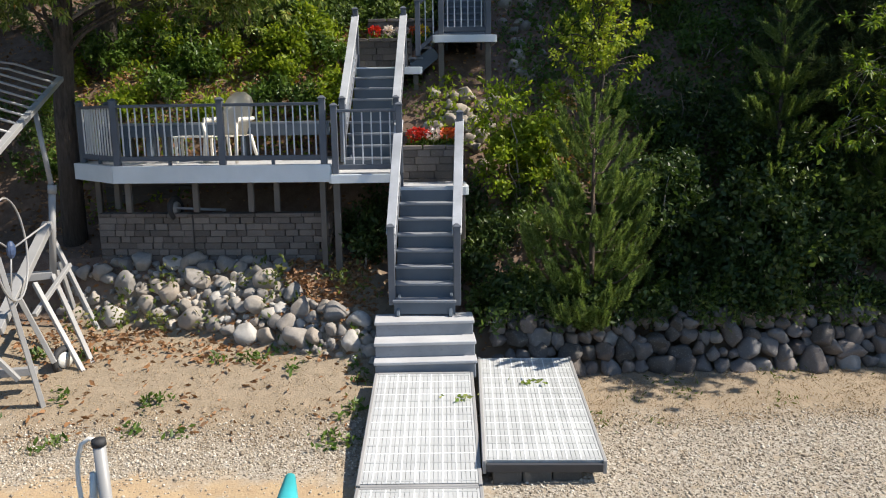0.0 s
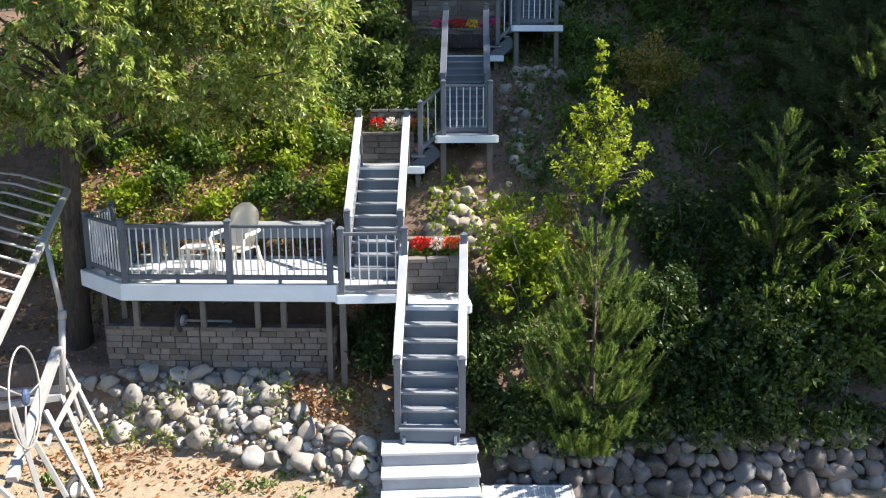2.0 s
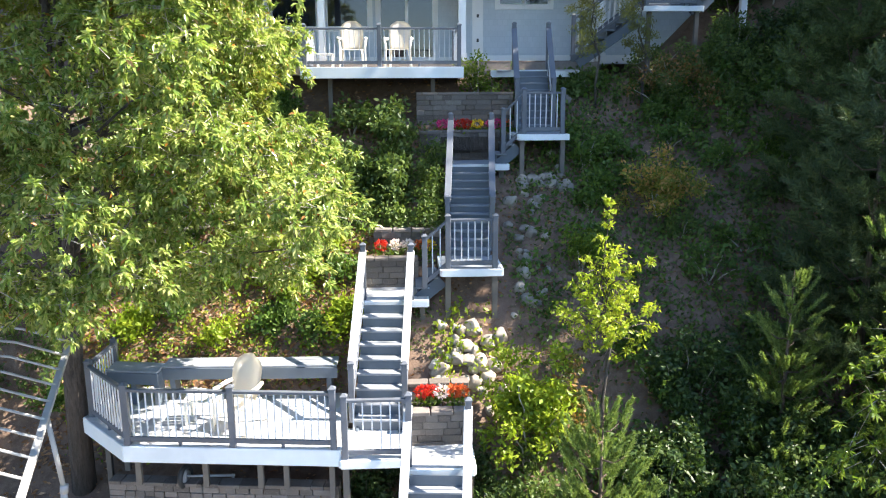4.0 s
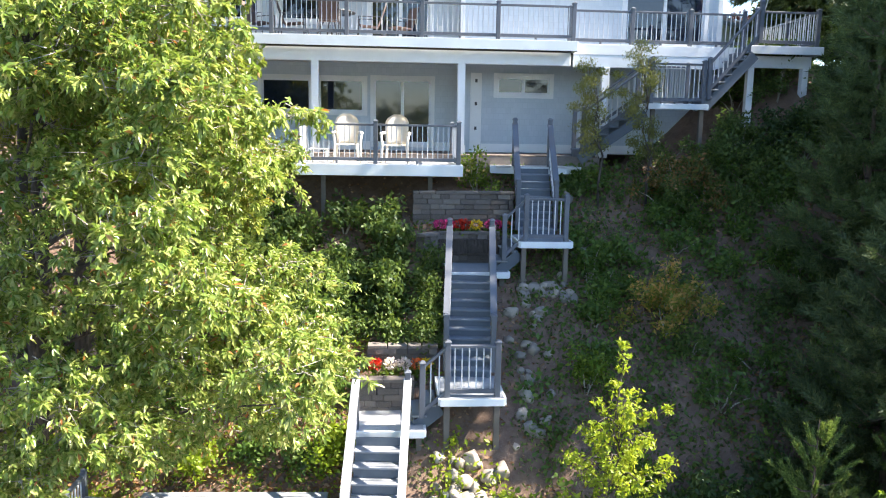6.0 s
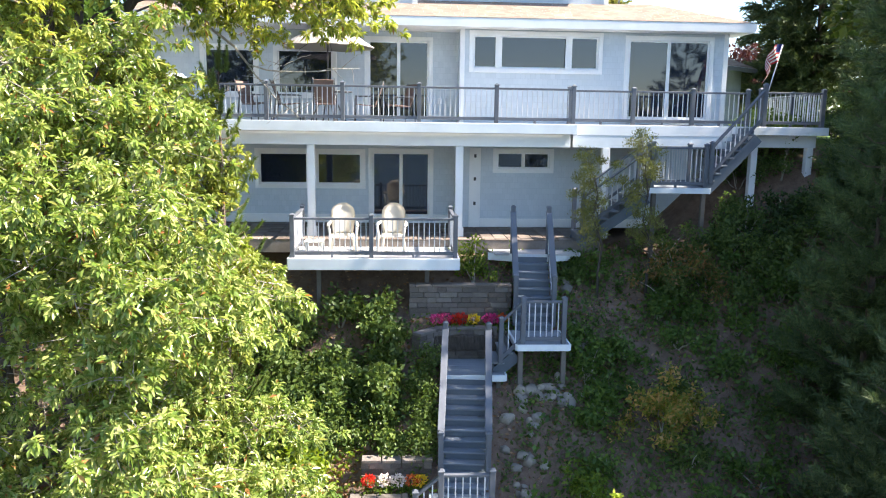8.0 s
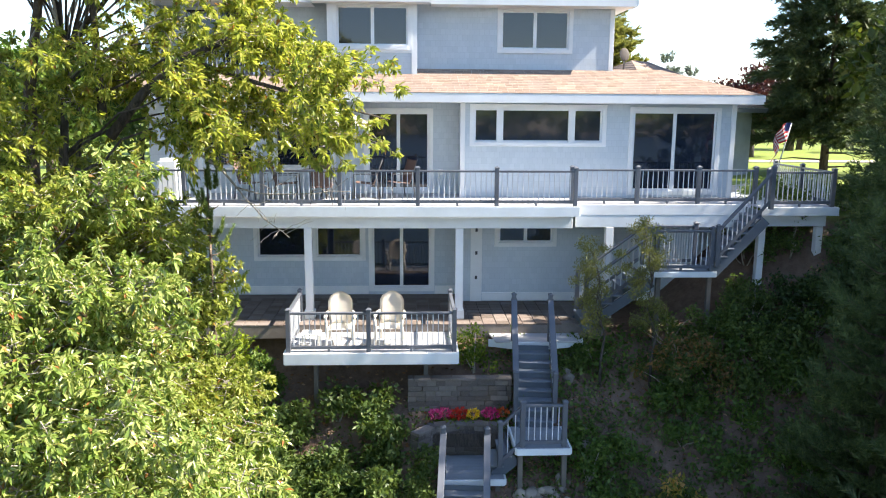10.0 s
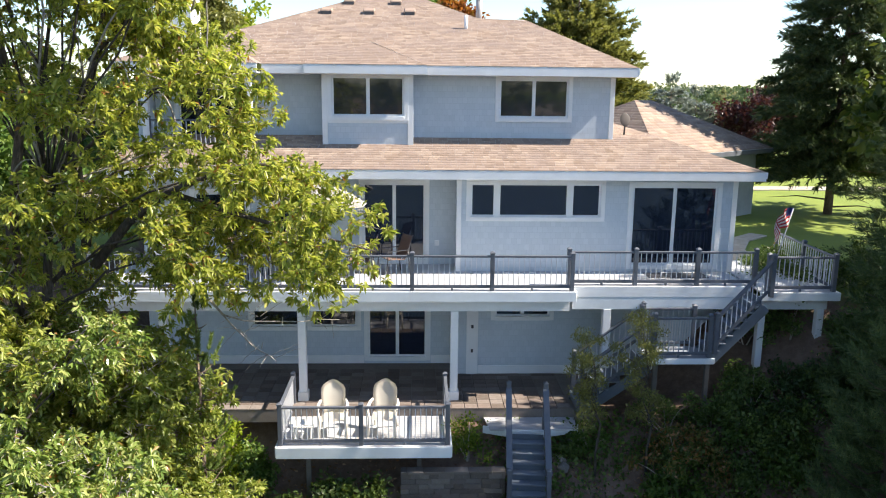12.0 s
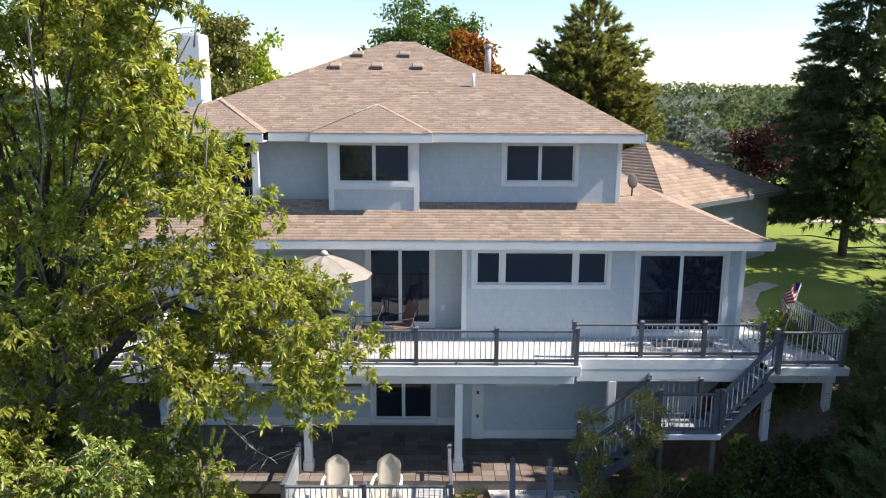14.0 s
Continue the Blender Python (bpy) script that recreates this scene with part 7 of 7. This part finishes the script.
def resin_chair(at, turn, label):
    """High-backed moulded chair with arms, facing -y."""
    c = thing("resin_chair", at, label, "chair", "resin chairs")
    c.rotation_euler = (0, 0, radians(turn))
    bm = bmesh.new()
    grid = []
    for j in range(9):
        t = j / 8
        z = 0.42 + 0.68 * t
        w = 0.22 + 0.05 * math.sin(t * 2.6)
        if t > 0.72:
            w *= math.sqrt(max(0.05, 1 - ((t - 0.72) / 0.30) ** 2))
        row = []
        for i in range(7):
            s = i / 6 * 2 - 1
            row.append(bm.verts.new((s * w, 0.18 + 0.22 * t - 0.07 * s * s, z)))
        grid.append(row)
    for r0, r1 in zip(grid, grid[1:]):
        for i in range(6):
            bm.faces.new((r0[i], r0[i + 1], r1[i + 1], r1[i]))
    bmesh.ops.solidify(bm, geom=bm.faces[:], thickness=0.022)
    for f in bm.faces:
        f.smooth = True
    part("backrest", bm, M_CHAIRPL, c)
    bm = bmesh.new()
    grid = []
    for j in range(6):
        t = j / 5
        row = [bm.verts.new((s * (0.24 + 0.03 * (1 - t)), -0.28 + 0.48 * t, 0.43 - 0.02 * math.sin(t * 3.1) - (0.03 if j == 0 else 0))) for s in (-1, -0.5, 0, 0.5, 1)]
        grid.append(row)
    for r0, r1 in zip(grid, grid[1:]):
        for i in range(4):
            bm.faces.new((r0[i], r0[i + 1], r1[i + 1], r1[i]))
    bmesh.ops.solidify(bm, geom=bm.faces[:], thickness=0.03)
    part("seat", bm, M_CHAIRPL, c)
    for s in (-1, 1):
        tube("armrest", [(s * 0.27, 0.24, 0.68), (s * 0.31, 0.05, 0.67), (s * 0.32, -0.2, 0.66), (s * 0.31, -0.27, 0.6)], [0.03, 0.035, 0.04, 0.03], M_CHAIRPL, c, 8)
        tube("leg", [(s * 0.31, -0.27, 0.62), (s * 0.28, -0.26, 0.42), (s * 0.3, -0.31, 0.0)], [0.028, 0.03, 0.025], M_CHAIRPL, c, 6)
        tube("leg", [(s * 0.22, 0.22, 0.42), (s * 0.26, 0.34, 0.0)], [0.03, 0.025], M_CHAIRPL, c, 6)
    return c


resin_chair((-0.98, 19.1, HD), 4, "cream high-backed resin armchair on the house deck")
resin_chair((0.12, 19.15, HD), -6, "cream high-backed resin armchair on the house deck")
resin_chair((-2.45, 12.05, DZ), -22, "cream high-backed resin armchair on the lower deck")


def low_table(name, at, w, d, h, mat, label):
    t = thing(name, at, label, "table")
    for k in range(4):
        box("slat", (0, (k - 1.5) * d / 4, h), (w, d / 4 - 0.015, 0.025), mat, t)
    for sx in (-1, 1):
        for sy in (-1, 1):
            box("leg", (sx * (w / 2 - 0.04), sy * (d / 2 - 0.04), h / 2), (0.04, 0.04, h), mat, t)
    return t


low_table("side_table", (-1.6, 18.95, HD), 0.42, 0.42, 0.3, M_WHITEPL, "low white slatted side table on the house deck")
low_table("side_table", (-3.1, 12.3, DZ), 0.55, 0.42, 0.4, M_CHAIRPL, "low cream side table on the lower deck")

# ---- upper deck furniture ----
umb = thing("patio_umbrella", (-1.5, 21.6, UD), "open sand-coloured patio umbrella on a pole", "umbrella")
tube("pole", [(0, 0, 0), (0, 0, 2.2)], 0.022, M_DARKMETAL, umb)
bm = bmesh.new()
apex = bm.verts.new((0, 0, 2.28))
rings = []
for r, z in ((0.4, 2.19), (0.8, 2.02), (1.15, 1.8)):
    rings.append([bm.verts.new((math.cos(a) * r, math.sin(a) * r, z - (0.03 if i % 2 else 0))) for i, a in enumerate(np.linspace(0, 2 * math.pi, 16, endpoint=False))])
for i in range(16):
    bm.faces.new((apex, rings[0][i], rings[0][(i + 1) % 16]))
for r0, r1 in zip(rings, rings[1:]):
    for i in range(16):
        bm.faces.new((r0[i], r1[i], r1[(i + 1) % 16], r0[(i + 1) % 16]))
bmesh.ops.solidify(bm, geom=bm.faces[:], thickness=0.008)
part("canopy", bm, M_UMB, umb)
tube("finial", [(0, 0, 2.27), (0, 0, 2.36)], [0.12, 0.05], M_UMB, umb, 10)
for i in range(8):
    a = i * math.pi / 4
    tube("rib", [(0, 0, 2.2), (math.cos(a) * 1.12, math.sin(a) * 1.12, 1.8)], 0.008, M_DARKMETAL, umb, 5)
tb = thing("patio_table", (-1.5, 21.6, UD), "round dark patio table under the umbrella", "table")
tube("tabletop", [(0, 0, 0.7), (0, 0, 0.73)], 0.6, M_DARKMETAL, tb, 24)
for i in range(4):
    a = i * 1.57 + 0.4
    tube("leg", [(math.cos(a) * 0.1, math.sin(a) * 0.1, 0.7), (math.cos(a) * 0.45, math.sin(a) * 0.45, 0)], 0.018, M_DARKMETAL, tb, 6)


def sling_chair(at, turn, label, mat):
    c = thing("patio_chair", at, label, "chair", "patio chairs")
    c.rotation_euler = (0, 0, radians(turn))
    beam("seat", (0, -0.25, 0.42), (0, 0.22, 0.38), 0.46, 0.02, mat, c)
    beam("backrest", (0, 0.22, 0.4), (0, 0.42, 0.95), 0.46, 0.02, mat, c)
    for s in (-1, 1):
        tube("frame", [(s * 0.25, -0.3, 0), (s * 0.25, -0.27, 0.62), (s * 0.25, 0.3, 0.62), (s * 0.25, 0.43, 0.98)], 0.014, M_DARKMETAL, c, 6)
        tube("leg", [(s * 0.25, 0.28, 0.62), (s * 0.25, 0.35, 0)], 0.014, M_DARKMETAL, c, 6)
    return c


M_SLING = painted("brown_sling", (0.16, 0.1, 0.08), 0.8)
for x, y, a in ((-2.45, 21.5, 90), (-0.55, 21.7, -90), (-1.5, 20.85, 180), (0.25, 21.9, -60), (-3.3, 21.6, 60)):
    sling_chair((x, y, UD), a, "dark metal patio chair with a brown sling seat", M_SLING)
grill = thing("covered_grill", (-5.0, 20.75, UD), "boxy grill under a white cover", "grill")
gb = bmesh.new()
bmesh.ops.create_cube(gb, size=1, matrix=Matrix.Translation((0, 0, 0.52)) @ Matrix.Diagonal((0.55, 0.5, 1.04, 1)))
for v in gb.verts:
    if v.co.z > 0.6:
        v.co.x *= 0.85
        v.co.y *= 0.8
bmesh.ops.bevel(gb, geom=gb.edges[:], offset=0.06, segments=2, affect="EDGES")
part("cover", gb, M_TRIM, grill)
mat_ = thing("door_mat", (7.3, 21.75, UD), "dark ribbed mat before the sliding door", "mat")
box("mat", (0, 0, 0.01), (1.5, 0.5, 0.02), M_DARKMETAL, mat_)

# ---- flag on a slanted pole ----
fl = thing("flag", (9.05, 20.3, UD + 0.86), "red and white striped flag hanging from a slanted pole", "flag")
pole_a, pole_b = Vector((0.0, 0.0, -0.3)), Vector((0.3, -0.05, 1.08))
tube("pole", [pole_a, pole_b], 0.014, M_RAILTOP, fl, 7)
M_FLAGRED = painted("flag_red", (0.5, 0.05, 0.06), 0.8)
M_FLAGBLUE = painted("flag_blue", (0.04, 0.06, 0.2), 0.8)


def cloth(t, u):
    """A point of the limp cloth: t from hoist to fly, u down the hoist; it gathers and droops beside the pole."""
    a = pole_b.lerp(pole_a, u * 0.3)
    fall = Vector((-0.32 * math.sin(t * 1.9) + 0.03 * math.sin(t * 12 + u * 5), 0.09 * math.sin(t * 10 + u * 4) - 0.03, 0.1 * t * (1 - t) - 0.42 * t * t - 0.16 * t * u))
    return a + fall


for s_ in range(9):
    for name, mat, t0, t1 in (("canton_strip" if s_ < 4 else "stripe", M_FLAGBLUE if s_ < 4 else (M_WHITEPL if s_ % 2 else M_FLAGRED), 0.0, 0.22), ("stripe", M_WHITEPL if s_ % 2 else M_FLAGRED, 0.22, 1.0)):
        bm = bmesh.new()
        prev = None
        for i in range(9):
            t = t0 + (t1 - t0) * i / 8
            cur = (bm.verts.new(cloth(t, s_ / 9)), bm.verts.new(cloth(t, (s_ + 1) / 9)))
            if prev:
                bm.faces.new((prev[0], cur[0], cur[1], prev[1]))
            prev = cur
        bmesh.ops.solidify(bm, geom=bm.faces[:], thickness=0.004)
        part(name, bm, mat, fl)

# ---- planters ----


def flower(x, y, z, mat, label, seed, r=0.11, h=0.26):
    f = thing("flower", (x, y, z), label, "flowers", "planter flowers")
    rg = np.random.default_rng(seed)
    n = 150
    d = rg.normal(size=(n, 3))
    d /= np.linalg.norm(d, axis=1)[:, None]
    leaves("blossom", d * np.array([r, r, r * 0.75]) * rg.uniform(0.5, 1, (n, 1)) + np.array([0, 0, h]), 0.05, mat, f, seed, droop=-0.2, ratio=0.8)
    leaves("foliage", rg.normal(0, 1, (70, 3)) * np.array([r * 0.8, r * 0.8, 0.05]) + np.array([0, 0, h * 0.45]), 0.09, M_BRIGHTSHRUB, f, seed + 1, droop=-0.2)
    tube("stem", [(0, 0, -0.05), (0, 0, h)], 0.008, M_TWIG, f, 5)


def planter_bed(x0, x1, y0, y1, z):
    b = thing("planter_soil", ((x0 + x1) / 2, (y0 + y1) / 2, z), "dark soil bed inside the block planter", "soil")
    pb = bmesh.new()
    bmesh.ops.create_grid(pb, x_segments=14, y_segments=8, size=0.5, matrix=Matrix.Diagonal((x1 - x0, y1 - y0, 1, 1)))
    for v in pb.verts:
        v.co.z += noise.noise(v.co * 7) * 0.03
    bmesh.ops.solidify(pb, geom=pb.faces[:], thickness=0.3)
    part("soil", pb, M_BARK, b)


planter_bed(0.2, 1.25, 12.1, 12.7, 2.98)
planter_bed(-0.6, 0.8, 14.9, 15.42, 4.9)
planter_bed(0.6, 2.7, 17.8, 18.5, 7.1)
for i, (x, m, w) in enumerate(((0.45, M_RED, "red"), (0.58, M_RED, "red"), (0.76, M_WHITEFL, "white"), (0.98, M_ORANGE, "orange-red"), (1.1, M_ORANGE, "orange-red"))):
    flower(x, 12.35 + 0.04 * (i % 2), 3.0, m, "planter flower with %s blossoms" % w, 700 + i * 3, 0.12)
for i, (x, m, w) in enumerate(((-0.28, M_RED, "red"), (0.02, M_WHITEFL, "white"), (0.28, M_WHITEFL, "white"), (0.52, M_ORANGE, "orange"), (0.66, M_YELLOW, "yellow"))):
    flower(x, 15.1, 4.92, m, "planter flower with %s blossoms" % w, 730 + i * 3, 0.12)
for i, (x, m, w) in enumerate(((1.1, M_PINK, "pink"), (1.3, M_PINK, "pink"), (1.52, M_RED, "red"), (1.66, M_RED, "red"), (1.9, M_YELLOW, "yellow"), (2.22, M_PINK, "pink"), (2.35, M_PINK, "pink"), (2.55, M_ORANGE, "coral"))):
    flower(x, 18.2 + 0.05 * (i % 2), 7.12, m, "planter flower with %s blossoms" % w, 760 + i * 3, 0.13)

# fallen sprigs on the dock
for i, (x, y) in enumerate(((0.93, 8.45), (1.8, 8.9))):
    sp = thing("leaf_sprig", (x, y, 0.235 if i == 0 else 0.245), "green oak sprig fallen on the dock", "leaves", "sprigs")
    rg = np.random.default_rng(800 + i)
    leaves("sprig", np.column_stack([rg.normal(0, 0.09, 16), rg.normal(0, 0.05, 16), np.abs(rg.normal(0.01, 0.012, 16))]), 0.09, M_OAK, sp, 805 + i, flat=0.85, droop=0)

# bare branch of the upper oak, hanging before the decks
tw = thing("dead_branch", (-3.0, 15.2, 13.4), "pale bare branch hanging before the upper deck", "branch")
trg = random.Random(66)
K1, K2, K3 = Vector((0.75, 0.1, -0.9)), Vector((1.55, 0.25, -1.75)), Vector((2.6, 0.0, -0.95))
limb(tw, (-0.6, 0, 0.2), K1, 0.03, 0.018, 0.1, 1, M_TWIG, "branch")
limb(tw, K1, K2, 0.016, 0.006, -0.08, 2, M_TWIG, "branch")
limb(tw, K1, K3, 0.015, 0.005, -0.08, 3, M_TWIG, "branch")
for k in range(26):
    t = trg.uniform(0.15, 1.0)
    a = K1.lerp(K2 if k % 2 else K3, t)
    limb(tw, a, a + Vector((trg.uniform(-0.45, 0.5), trg.uniform(-0.3, 0.3), trg.uniform(-0.4, 0.3))), 0.006, 0.0025, 0.02, 10 + k, M_TWIG, "twig")

# boat trailer axle and pipes stored under the lower deck
ax = thing("trailer_axle", (-3.3, 11.75, 2.0), "old wheel and axle stored under the deck", "trailer")
ring(ax, "tyre", (0, 0, 0.2), (0.96, -0.28, 0), 0.15, 0.05, M_RUBBER, 20)
tube("rim", [(-0.03, 0.01, 0.2), (0.03, -0.01, 0.2)], 0.1, M_ALU, ax, 12)
tube("axle", [(0, 0, 0.2), (0.75, 0.1, 0.14)], 0.022, M_ALU, ax, 7)
tube("leg", [(0.7, 0.1, 0.16), (0.75, 0.12, -0.05)], 0.02, M_ALU, ax, 7)
